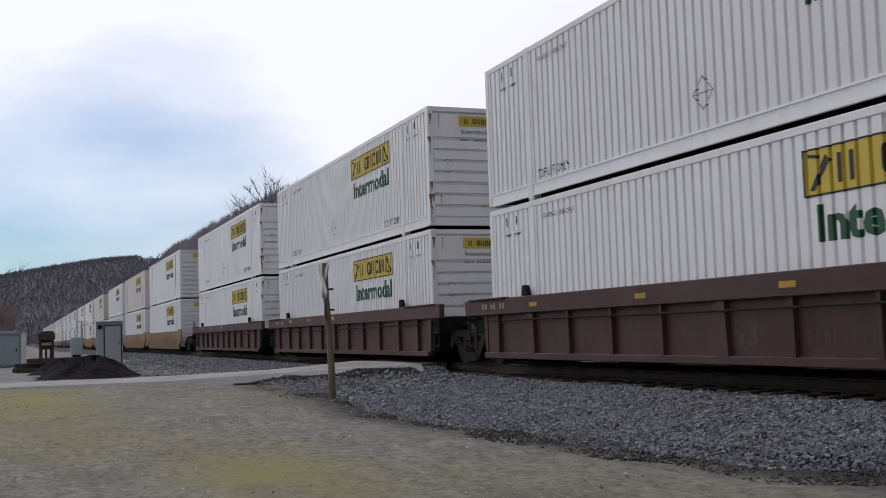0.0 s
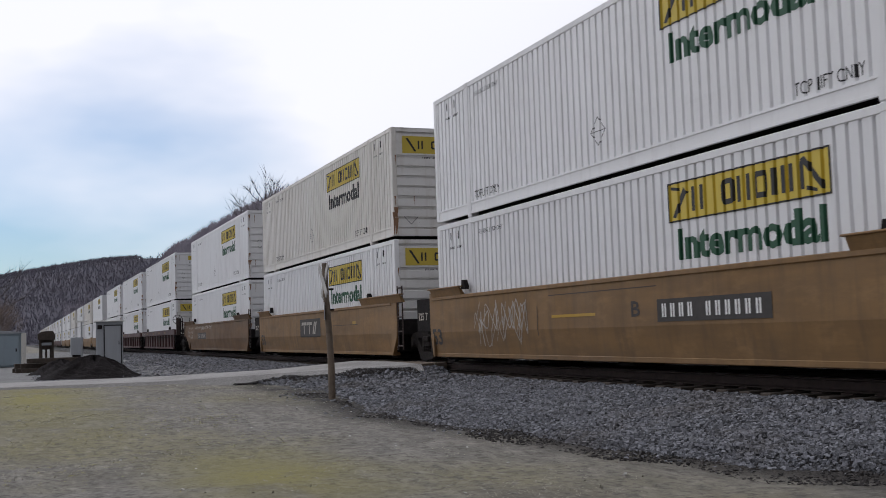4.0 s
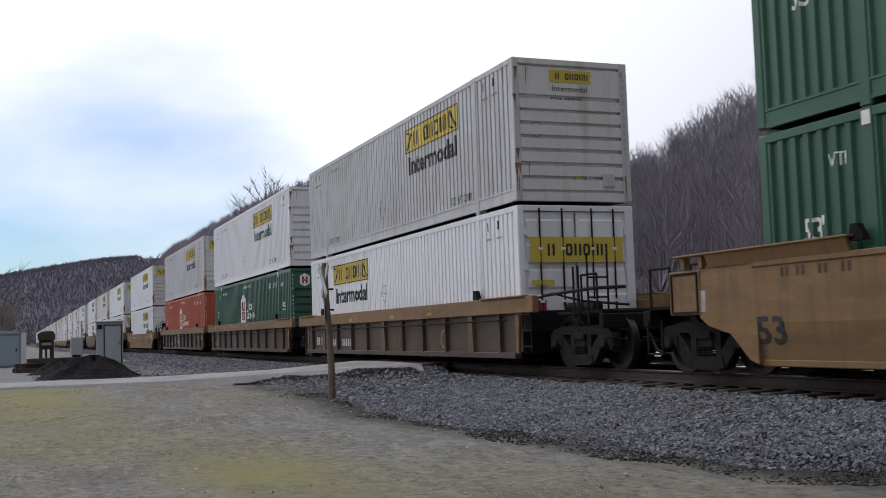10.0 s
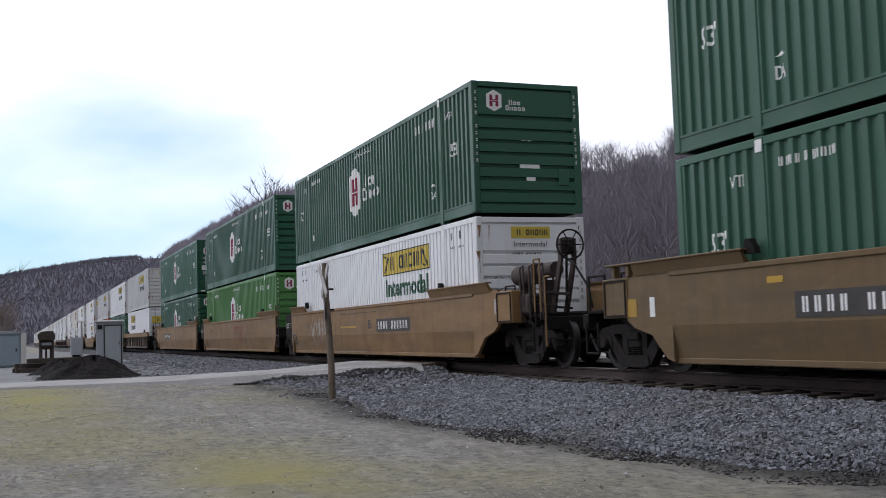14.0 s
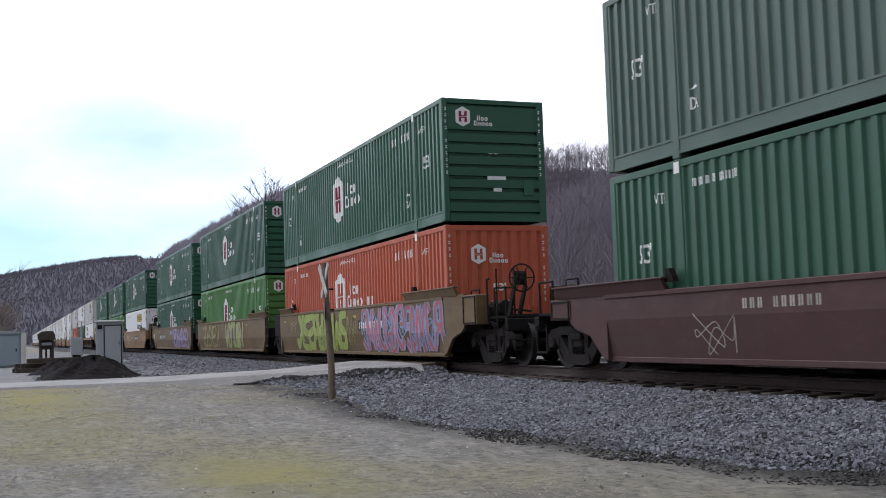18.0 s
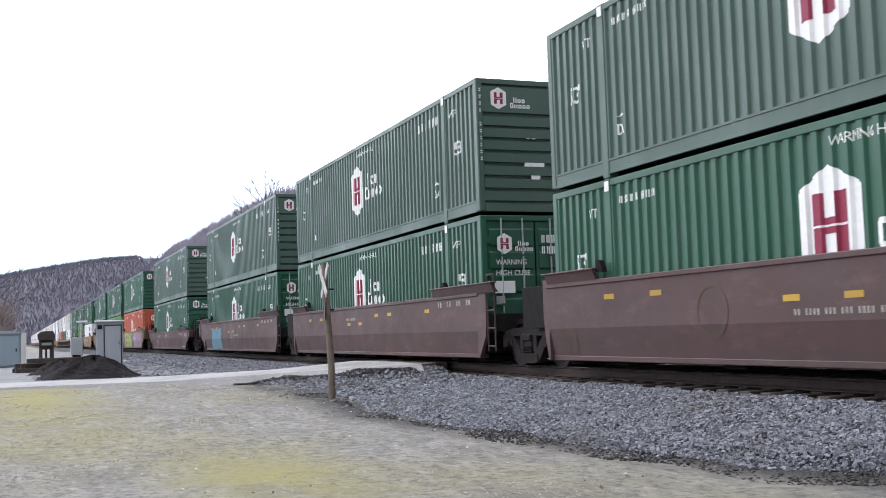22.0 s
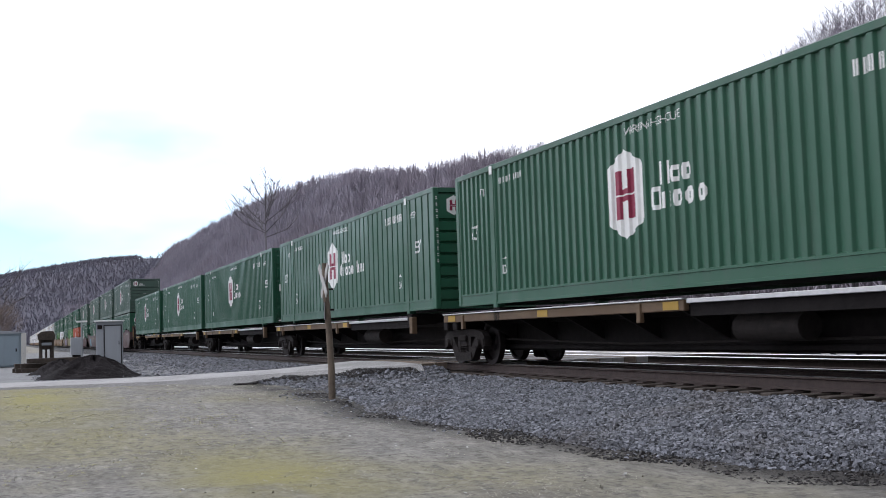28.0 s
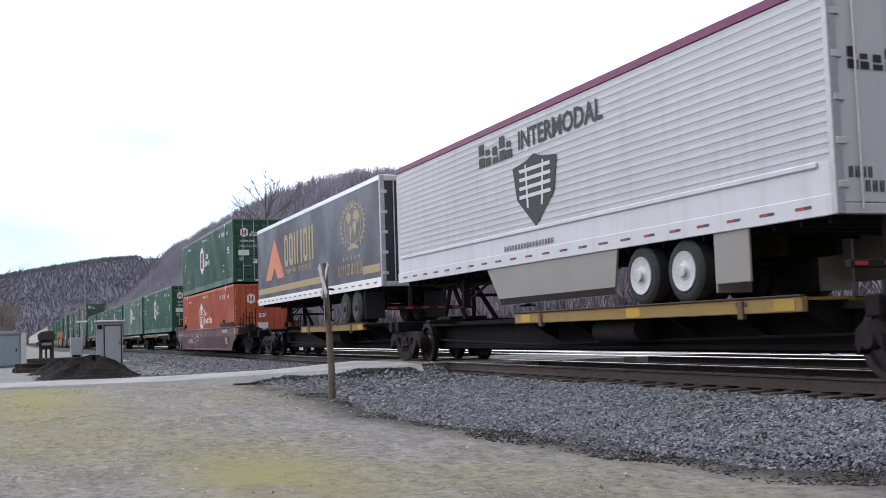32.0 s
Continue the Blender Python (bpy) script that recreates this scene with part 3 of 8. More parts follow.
def white_box(name, paint, rear, label, turned=False, ink=None, lite=False):
    """White domestic container with a yellow brand panel and the word Intermodal."""
    ob = thing(name, label, "container", "white containers")
    box_frame(ob, paint, "narrow", lite)
    st = "narrow"
    u0 = 2.72 if turned else 9.68
    ink = ink or M_BLACK
    pan = part("brand_panel", inked(decal(rect(3.55, 0.6), u0, 1.97, st), M_LOGOYEL), None, ob, "faded yellow brand panel with black marks")
    part("brand_mark", inked(decal(block_word([(0.0, "H OHOHH")], 0.36, 0.36, 1, 0.075), u0 + 0.62, 2.09, st, 0.008), M_BLACK), None, pan)
    swirl = poly2d([(0.12, 0.08), (0.2, 0.06), (0.5, 0.42), (0.42, 0.5)], [(0.05, 0.5), (0.3, 0.46), (0.3, 0.5), (0.05, 0.55)],
                   [(3.0, 0.5), (3.08, 0.54), (3.45, 0.12), (3.38, 0.08)], [(3.1, 0.1), (3.3, 0.06), (3.3, 0.1), (3.1, 0.16)],
                   [(0, 0), (3.55, 0), (3.55, 0.025), (0, 0.025)], [(0, 0.575), (3.55, 0.575), (3.55, 0.6), (0, 0.6)],
                   [(0, 0.025), (0.03, 0.025), (0.03, 0.575), (0, 0.575)], [(3.52, 0.025), (3.55, 0.025), (3.55, 0.575), (3.52, 0.575)])
    part("brand_border", inked(decal(swirl, u0, 1.97, st, 0.008), M_BLACK), None, pan)
    part("lettering", inked(decal(shape("intermodal", lambda: letters("Intermodal", 0.62, 3.2, 0.022)), u0 + 0.22, 1.42, st), ink), None, ob)
    if lite:
        part("rear_wall", end_wall(1), paint, ob)
        part("brand_panel", inked(end_decal(rect(0.95, 0.26) if rear == "small" else rect(2.0, 0.46), 0.82 if rear == "small" else 0.3, 2.42 if rear == "small" else 2.2), M_LOGOYEL), None, ob)
        return ob
    for u in (2.3, 12.65):
        part("lettering", inked(decal(shape("toplift", lambda: letters("TOP LIFT ONLY", 0.24, 1.25)), u, 0.3, st), M_BLACK), None, ob)
    part("hazard_plate", inked(decal(line_diamond(0.26), 7.4, 0.52 if not turned else 1.25, st), M_PLATELINE), None, ob)
    for u in (0.75, 1.2, 14.6, 15.1):
        part("stencil", inked(decal(bar_word("IIIII", 0.05, 0.06), u, 2.3, st), M_BLACK), None, ob)
        part("lashing_slot", inked(decal(rect(0.05, 0.18), u + 0.05, 2.5, st), M_BLACK), None, ob)
    part("lettering", inked(decal(shape("stack", lambda: letters("STACKING 3 HIGH ONLY", 0.14, 1.25)), 2.4, 2.5, st), M_BLACK), None, ob)
    if rear == "doors":
        rear_doors(ob, paint, True)
        x = L / 2 + 0.02
        pan = part("brand_panel", inked(end_decal(rect(2.1, 0.5), 0.24, 1.75, x), M_LOGOYEL), None, ob, "yellow brand panel with black marks")
        part("brand_mark", inked(end_decal(block_word([(0.0, "H OHOHH")], 0.24, 0.2, 1, 0.05), 0.62, 1.88, x, 0.009), M_BLACK), None, pan)
        part("sticker", inked(end_decal(rect(0.5, 0.1), 0.25, 1.3, x), M_LOGOYEL), None, ob)
        part("sticker", inked(end_decal(rect(0.3, 0.2), 0.25, 0.8, x), M_LOGORED), None, ob)
    else:
        part("rear_wall", end_wall(1), M_STAINED if paint is not M_WHITE or rear == "big" else paint, ob)
        rust_runs(ob, 5 if rear == "big" else 9, 20 if rear == "big" else 15)
        part("serial_mark", inked(end_decal(poly2d(*[[(0.0, -0.16 * j), (0.05, -0.16 * j), (0.05, 0.09 - 0.16 * j), (0.0, 0.09 - 0.16 * j)] for j in range(10)]), W - 0.11, 2.5, off=0.022), M_GALV), None, ob)
        if rear == "big":
            pan = part("brand_panel", inked(end_decal(rect(2.0, 0.46), 0.3, 2.2), M_LOGOYEL), None, ob, "yellow brand panel with black marks")
            part("brand_mark", inked(end_decal(block_word([(0.0, "H OHOHH")], 0.22, 0.19, 1, 0.045), 0.74, 2.32, off=0.008), M_BLACK), None, pan)
            part("brand_border", inked(end_decal(poly2d([(0.1, 0.4), (0.17, 0.4), (0.4, 0.05), (0.34, 0.05)], [(1.6, 0.4), (1.66, 0.4), (1.9, 0.05), (1.84, 0.05)]), 0.3, 2.2, off=0.008), M_BLACK), None, pan)
        else:
            pan = part("brand_panel", inked(end_decal(rect(0.95, 0.26), 0.82, 2.42), M_LOGOYEL), None, ob, "yellow brand panel with black marks")
            part("brand_mark", inked(end_decal(block_word([(0.0, "H OHOHH")], 0.13, 0.11, 1, 0.028), 0.96, 2.485, off=0.008), M_BLACK), None, pan)
            part("lettering", inked(end_decal(shape("im_small", lambda: letters("Intermodal", 0.17, 0.8)), 0.88, 2.24), M_BLACK), None, ob)
        part("stencil", inked(end_decal(bar_word("IIII IIIIII", 0.08, 0.065), 0.85, 2.03, off=-0.002), M_BLACK), None, ob)
        part("hazard_plate", inked(end_decal(line_diamond(0.2, 0.025), 0.3, 0.3 if rear == "big" else 1.25, off=-0.001), M_PLATELINE), None, ob)
        part("document_box", Solid().cbox(L / 2 - 0.03, L / 2 + 0.02, W / 2 - 0.62, W / 2 - 0.36, 0.3, 0.58), paint, ob)
        part("sticker", inked(end_decal(rect(0.12, 0.1), 1.35, 0.42, off=-0.012), M_LOGOYEL), None, ob)
        part("sticker", inked(end_decal(rect(0.16, 0.16), 1.6, 0.36, off=-0.012), M_GALV), None, ob)
    return ob


def green_box(name, paint, rear, label, group="green containers", old=False, shift=0.0):
    """Green or orange domestic container with a white hexagon emblem."""
    ob = thing(name, label, "container", group)
    st = "wide" if old else "even"
    box_frame(ob, paint, st)
    em = part("emblem", inked(decal(HEX, 6.65 + shift, 0.93, st), M_LETTER), None, ob, "white hexagonal emblem with dark upright bars")
    part("emblem_mark", inked(decal(shape("bars", emblem_bars), 6.65 + shift, 0.93, st, 0.008), paint if paint is M_ORANGE else M_LOGORED), None, em)
    part("brand_word", inked(decal(shape("word", lambda: block_word([(0.25, "Hoo"), (0.0, "Ohooo")], 0.36, 0.3, 0.37, 0.075)), 8.02 + shift, 1.24, st), M_LETTER), None, ob)
    if old or paint is M_ORANGE:
        part("brand_word", inked(decal(shape("inc", lambda: block_word([(0.0, "Ihh")], 0.36, 0.3, 0.37, 0.075)), 9.72 + shift, 1.24, st), M_LETTER), None, ob)
    part("lettering", inked(decal(shape("high", lambda: letters("WARNING HIGH CUBE", 0.19, 1.6)), 7.3, 2.55, st), M_LETTER), None, ob)
    for u in (0.75, 14.78)[:1 if paint is M_ORANGE else 2]:
        part("lettering", inked(decal(shape("fiftythree", lambda: letters("53'", 0.42, 0.42, 0.006)), u, 1.42, st), M_LETTER), None, ob)
    for u in (2.38, 13.5):
        part("lettering", inked(decal(shape("da", lambda: letters("DA", 0.26, 0.21, 0.003)), u, 0.6, st), M_LETTER), None, ob)
        part("stencil", inked(decal(poly2d([(0, 0), (0.22, 0), (0.11, 0.07)]), u, 0.9, st), M_LETTER), None, ob)
    part("serial_mark", inked(decal(bar_word("IIII IIIIII", 0.2, 0.125, 0.62), 12.5, 2.32, st), M_LETTER), None, ob)
    part("serial_mark", inked(decal(bar_word("IIII IIIIII", 0.12, 0.1, 0.5), 2.35, 2.45, st), M_LETTER), None, ob)
    for u in (1.25, 14.5):
        part("lettering", inked(decal(shape("wtp", lambda: letters("WTP", 0.24, 0.36)), u, 2.3, st), M_LETTER), None, ob)
    for x in (-6.096, 6.096):
        part("casting_mark", Solid().box(x - 0.07, x + 0.07, -W / 2 - 0.014, -W / 2 - 0.006, H - 0.2, H - 0.03), M_LETTER, ob)
    k = 0.3
    if rear == "doors":
        rear_doors(ob, paint)
        x = L / 2 + 0.02
        em = part("emblem", inked(end_decal(scaled(HEX, k), 0.36, 2.08, x), M_LETTER), None, ob)
        part("emblem_mark", inked(end_decal(scaled(emblem_bars(), k), 0.36, 2.08, x, 0.009), M_LOGORED), None, em)
        part("brand_word", inked(end_decal(scaled(shape("word", lambda: block_word([(0.25, "Hoo"), (0.0, "Ohooo")], 0.36, 0.3, 0.37, 0.075)), 0.3), 0.78, 2.12, x), M_LETTER), None, ob)
        part("lettering", inked(end_decal(shape("warn", lambda: letters("WARNING", 0.16, 0.72)), 0.32, 1.83, x), M_LETTER), None, ob)
        part("lettering", inked(end_decal(shape("hc", lambda: letters("HIGH CUBE", 0.16, 0.8)), 0.32, 1.6, x), M_LETTER), None, ob)
        part("serial_mark", inked(end_decal(bar_word("IIII", 0.17, 0.12), 1.42, 2.3, x), M_LETTER), None, ob)
        part("serial_mark", inked(end_decal(bar_word("IIIIII", 0.17, 0.12), 1.42, 2.06, x), M_LETTER), None, ob)
        part("lettering", inked(end_decal(shape("f3e", lambda: letters("53'", 0.26, 0.3)), 1.95, 1.28, x), M_LETTER), None, ob)
        part("sticker", inked(end_decal(rect(0.5, 0.26), 0.25, 1.22, x), M_LETTER), None, ob)
        part("sticker", inked(end_decal(rect(0.2, 0.18), 0.3, 0.98, x), M_GALV), None, ob)
        part("sticker", inked(end_decal(rect(0.2, 0.2), 0.92, 0.85, x), M_LETTER), None, ob)
        part("sticker", inked(end_decal(rect(0.36, 0.26), 1.46, 0.84, x), M_GALV), None, ob)
        part("sticker", inked(end_decal(rect(0.32, 0.28), 1.95, 0.82, x), M_LOGOYEL), None, ob)
        for y in (0.2, 1.0, 1.4, 2.1):
            part("reflector_strip", inked(end_decal(rect(0.22, 0.06), y, 0.05, x + 0.0), M_LETTER), None, ob)
    else:
        part("rear_wall", end_wall_upright(1) if paint is M_ORANGE else end_wall(1), paint, ob)
        org = paint is M_ORANGE
        ey, ez = (0.62, 2.0) if org else (0.34, 2.25)
        em = part("emblem", inked(end_decal(scaled(HEX, 0.32), ey, ez), M_LETTER), None, ob)
        part("emblem_mark", inked(end_decal(scaled(emblem_bars(), 0.32), ey, ez, off=0.009), paint if paint is M_ORANGE else M_LOGORED), None, em)
        part("brand_word", inked(end_decal(scaled(shape("word", lambda: block_word([(0.25, "Hoo"), (0.0, "Ohooo")], 0.36, 0.3, 0.37, 0.075)), 0.33), ey + 0.46, ez + 0.01), M_LETTER), None, ob)
        if not org:
            part("lettering", inked(end_decal(shape("whc", lambda: letters("WARNING HIGH CUBE", 0.1, 0.95)), 0.95, 1.96, off=0.0), M_LETTER), None, ob)
        part("lettering", inked(end_decal(shape("f3p", lambda: letters("53'", 0.24, 0.34, 0.008)), 1.15, 1.36 if org else 1.6, off=0.0), M_LETTER), None, ob)
        part("sticker", inked(end_decal(rect(0.48, 0.26), 1.1, 0.86, off=0.0), M_LETTER), None, ob)
        part("sticker", inked(end_decal(rect(0.22, 0.14), 1.25, 0.7, off=0.0), M_LETTER), None, ob)
        part("document_box", Solid().cbox(L / 2 - 0.03, L / 2 + 0.02, W / 2 - 0.55, W / 2 - 0.3, 0.62, 0.98), paint, ob)
        col = []
        for j in range(11):
            if j != 4:
                for a in (0.0, 0.045):
                    col.append([(0.005, a - j * 0.15), (0.05, a - j * 0.15), (0.05, a - j * 0.15 + 0.022), (0.005, a - j * 0.15 + 0.022)])
        part("serial_mark", inked(end_decal(poly2d(*col), 0.05, 2.6, off=0.022), M_LETTER), None, ob)
        part("serial_mark", inked(end_decal(poly2d(*col), W - 0.13, 2.6, off=0.022), M_LETTER), None, ob)
    return ob


# ---- railway trucks (bogies) ----
def side_frame(y, sg):
    """Cast side frame: arched top member, sloping tension arms and a spring nest."""
    s = Solid()
    a, b = y - 0.075, y + 0.075
    s.prism([(-1.17, 0.4), (-1.15, 0.6), (-1.02, 0.7), (-0.6, 0.76), (0.6, 0.76), (1.02, 0.7), (1.15, 0.6), (1.17, 0.4), (1.02, 0.36), (0.92, 0.52), (0.62, 0.6), (-0.62, 0.6), (-0.92, 0.52), (-1.02, 0.36)], "y", a, b)
    for k in (-1, 1):
        s.prism([(k * 0.95, 0.58), (k * 0.68, 0.62), (k * 0.3, 0.26), (k * 0.34, 0.08), (k * 0.48, 0.1), (k * 0.72, 0.36)], "y", a, b)
        s.prism([(k * 0.36, 0.2), (k * 0.24, 0.2), (k * 0.22, 0.62), (k * 0.38, 0.62)], "y", a + 0.01, b - 0.01)
        s.prism([(k * 1.12, 0.3), (k * 1.13, 0.56), (k * 0.7, 0.56), (k * 0.68, 0.36), (k * 0.78, 0.44), (k * 1.0, 0.44)], "y", a - 0.015, b + 0.015)
    s.prism([(-0.48, 0.1), (-0.42, 0.25), (0.42, 0.25), (0.48, 0.1), (0.34, 0.06), (-0.34, 0.06)], "y", a - 0.03, b + 0.03)
    s.cbox(-0.2, 0.2, a - 0.05, b + 0.05, 0.5, 0.63, 0.02)
    return s


TRUCK = {}


def truck(parent, x, wheel_r=0.46):
    """A two-axle freight truck at x on its car; meshes are shared by all the trucks."""
    if not TRUCK:
        TRUCK["bolster"] = Solid().cbox(-0.2, 0.2, -1.08, 1.08, 0.36, 0.66, 0.03).cbox(-0.32, 0.32, -0.3, 0.3, 0.62, 0.78, 0.02).mesh("bolster", M_STEEL)
        TRUCK["frame_n"] = side_frame(-1.0, -1).mesh("side_frame", M_STEEL)
        TRUCK["frame_f"] = side_frame(1.0, 1).mesh("side_frame", M_STEEL)
        r = 0.46
        prof = [(-0.075, 0.12), (-0.075, 0.17), (-0.02, 0.2), (-0.02, r - 0.09), (-0.06, r - 0.06), (-0.06, r), (0.045, r + 0.004), (0.055, r + 0.028), (0.085, r + 0.024), (0.085, r - 0.07), (0.02, r - 0.1), (0.02, 0.2), (0.06, 0.17), (0.06, 0.12)]
        TRUCK["wheel"] = Solid().disc_profile((0, 0, 0), "y", prof, 28).mesh("wheel", M_WHEEL, True)
        cap = [(-0.06, 0.05), (-0.06, 0.085), (-0.04, 0.1), (0.1, 0.1), (0.1, 0.05)]
        TRUCK["axle"] = Solid().tube((0, -1.08, 0), (0, 1.08, 0), 0.085, n=12).mesh("axle", M_WHEEL, True)
        TRUCK["cap"] = Solid().disc_profile((0, 0, 0), "y", cap, 14).mesh("bearing_cap", M_STEEL, True)
        for yy, key in ((-1.0, "spring_n"), (1.0, "spring_f")):
            s = Solid()
            for xx in (-0.14, 0.0, 0.14):
                for k in range(5):
                    s.disc_profile((xx, yy - 0.06, 0.25 + 0.035 * k), "z", [(-0.012, 0.05), (0, 0.062), (0.012, 0.05)], 10)
            TRUCK[key] = s.mesh("spring_nest", M_STEEL)
    z = RAIL_Z
    t = part("truck", TRUCK["bolster"], None, parent, "dark cast-steel freight truck", at=pose(x, 0, z))
    part("side_frame", TRUCK["frame_n"], None, t)
    part("side_frame", TRUCK["frame_f"], None, t)
    part("spring_nest", TRUCK["spring_n"], None, t)
    part("spring_nest", TRUCK["spring_f"], None, t)
    for ax in (-0.89, 0.89):
        part("axle", TRUCK["axle"], None, t, at=pose(ax, 0, wheel_r))
        part("bearing_cap", TRUCK["cap"], None, t, at=pose(ax, -1.09, wheel_r))
        part("wheel", TRUCK["wheel"], None, t, at=pose(ax, -0.7175, wheel_r, 0, 0, 180))
        part("wheel", TRUCK["wheel"], None, t, at=pose(ax, 0.7175, wheel_r))
    return t


# ---- well cars; x from the middle of the well, ends at +-(half + reach) ----
def ladder(x, y, z0, z1, w=0.4, n=4, r=0.014):
    s = Solid()
    for xx in (x, x + w):
        s.tube((xx, y, z0), (xx, y, z1), r, n=6)
    for i in range(n):
        z = z0 + 0.1 + (z1 - z0 - 0.15) * i / max(1, n - 1)
        s.tube((x, y, z), (x + w, y, z), r, n=6)
    return s


def brake_wheel(parent, x, y, z):
    s = Solid()
    n, r = 18, 0.28
    pts = [(x, y + r * math.cos(2 * math.pi * i / n), z + r * math.sin(2 * math.pi * i / n)) for i in range(n + 1)]
    s.path(pts, 0.018, 6)
    for i in range(0, n, 3):
        s.tube((x, y, z), pts[i], 0.012, n=5)
    s.tube((x - 0.1, y, z), (x + 0.05, y, z), 0.05, n=10)
    return part("brake_wheel", s, M_STEEL, parent, "dark spoked hand-brake wheel")


# smooth-sided cars: height of the top and of the crease in the side
SMOOTH = {"smooth": (1.95, 1.54), "tall": (2.22, 1.42)}


def well_ends(ob, paint, front, rear, brake, style):
    """End platforms, steps and handrails. front/rear: 'car' at a coupled end, 'joint' at an articulated one."""
    hw = 1.45
    zt, crease = SMOOTH.get(style, (1.95, 1.54))
    for sg, kind in ((-1, front), (1, rear)):
        e = L / 2
        reach = 3.1 if kind == "car" else 1.35
        deck = Solid().cbox(sg * (e + 0.1), sg * (e + reach), -0.55, 0.55, 1.35, 1.62, 0.02)
        deck.cbox(sg * (e + 0.25), sg * (e + 0.55), -hw + 0.05, hw - 0.05, 1.38, 1.78, 0.02)
        if kind == "car":
            deck.cbox(sg * (e + 1.35), sg * (e + 3.0), -1.2, 1.2, 1.66, 1.72, 0.01)
            deck.cbox(sg * (e + 2.95), sg * (e + 3.1), -1.25, 1.25, 1.4, 1.66, 0.02)
        part("end_platform", deck, M_WELLDARK, ob)
        # sloping corner plates
        for s2 in (-1, 1):
            y = s2 * hw
            if style == "post":
                blk = Solid().prism([(sg * e, 0.95), (sg * (e + 0.1), 0.95), (sg * (e + 0.16), 1.7), (sg * (e + 0.9), 1.74), (sg * (e + 0.9), 1.8), (sg * e, 1.8)], "y", y - s2 * 0.02, y - s2 * 0.08)
                part("end_plate", blk, paint, ob)
                part("ladder", ladder(sg * (e + 0.62) - 0.2, s2 * (hw + 0.02), 1.0, 1.75, 0.36, 3, 0.018), M_STEEL, ob)
                if kind == "car":
                    part("handrail", Solid().path([(sg * (e + 2.3), s2 * 1.2, 1.7), (sg * (e + 2.3), s2 * 1.2, 2.35), (sg * (e + 2.85), s2 * 1.2, 2.35), (sg * (e + 2.85), s2 * 1.2, 1.7)], 0.02), M_STEEL, ob)
                continue
            if kind == "joint":
                k = 0.46 if sg > 0 else 0.24
                outline = [(sg * (e + 0.02), 0.86), (sg * (e + 0.08), 0.86), (sg * (e + k - 0.04), 1.3), (sg * (e + k), 1.6), (sg * (e + k), zt + 0.1), (sg * (e + 0.02), zt + 0.1)]
                part("end_plate", Solid().prism(outline, "y", y, y - s2 * 0.07), paint, ob)
                if sg > 0:
                    part("ladder", ladder(e + 0.52, s2 * (hw - 0.02), 1.0, 2.62, 0.36, 5, 0.02), M_RAILSIDE, ob)
                else:
                    dark = part("joint_panel", Solid().cbox(-e - 1.12, -e - 0.23, y, y - s2 * 0.06, crease + 0.02, zt, 0.01), M_WELLDARK, ob, "dark end panel")
                    if s2 < 0 and paint in (M_TAN, M_RUSTTAN):
                        v, f = shape("capacity", lambda: letters("125 T", 0.24, 0.6, 0.006))
                        me = bpy.data.meshes.new("lettering")
                        me.from_pydata([(p[0] - e - 0.98, y - 0.006, p[1] + crease + 0.3) for p in v], [], f)
                        part("lettering", inked(me, M_SPRAYWHITE), None, dark)
                continue
            pl = Solid().prism([(sg * (e + 0.02), 0.88), (sg * (e + 0.2), 0.93), (sg * (e + 0.6), 1.28), (sg * (e + 1.1), 1.4), (sg * (e + 1.3), 1.52), (sg * (e + 1.3), zt + 0.02), (sg * (e + 0.02), zt + 0.02)], "y", y, y - s2 * 0.07)
            part("end_plate", pl, paint, ob)
            box = part("end_panel", Solid().cbox(sg * (e + 1.27), sg * (e + 2.0), y + s2 * 0.012, y - s2 * 0.3, 1.56, zt - 0.02, 0.015), paint, ob)
            fr = Solid()
            for a, b, c, d in ((1.3, 1.97, 1.58, 1.61), (1.3, 1.97, zt - 0.08, zt - 0.05), (1.3, 1.33, 1.61, zt - 0.08), (1.94, 1.97, 1.61, zt - 0.08)):
                fr.box(sg * (e + a), sg * (e + b), y + s2 * 0.012, y + s2 * 0.03, c, d)
            part("panel_rim", fr, M_STEEL, box)
            if kind == "car":
                part("stirrup_step", Solid().path([(sg * (e + 2.55), s2 * 1.28, 1.5), (sg * (e + 2.55), s2 * 1.28, 0.98), (sg * (e + 2.95), s2 * 1.28, 0.98), (sg * (e + 2.95), s2 * 1.28, 1.5)], 0.02), M_STEEL, ob)
                part("handrail", Solid().path([(sg * (e + 2.4), s2 * 1.2, 1.7), (sg * (e + 2.4), s2 * 1.2, 2.3), (sg * (e + 2.95), s2 * 1.2, 2.3), (sg * (e + 2.95), s2 * 1.2, 1.7)], 0.022), M_STEEL, ob)
                part("handrail", Solid().path([(sg * (e + 1.3), s2 * 1.26, 1.62), (sg * (e + 1.3), s2 * 1.26, 2.3), (sg * (e + 1.75), s2 * 1.26, 2.3), (sg * (e + 1.75), s2 * 1.26, 1.62)], 0.018), M_STEEL, ob)
        if kind == "car":
            part("cut_lever", Solid().path([(sg * (e + 3.12), -1.25, 1.25), (sg * (e + 3.14), -0.3, 1.15), (sg * (e + 3.3), -0.1, 1.25)], 0.015), M_STEEL, ob)
            cp = Solid().cbox(sg * (e + 3.05), sg * (e + 3.55), -0.12, 0.12, 1.4, 1.62, 0.03)
            cp.cbox(sg * (e + 3.45), sg * (e + 3.72), -0.2, 0.14, 1.36, 1.66, 0.05)
            part("coupler", cp, M_STEEL, ob)
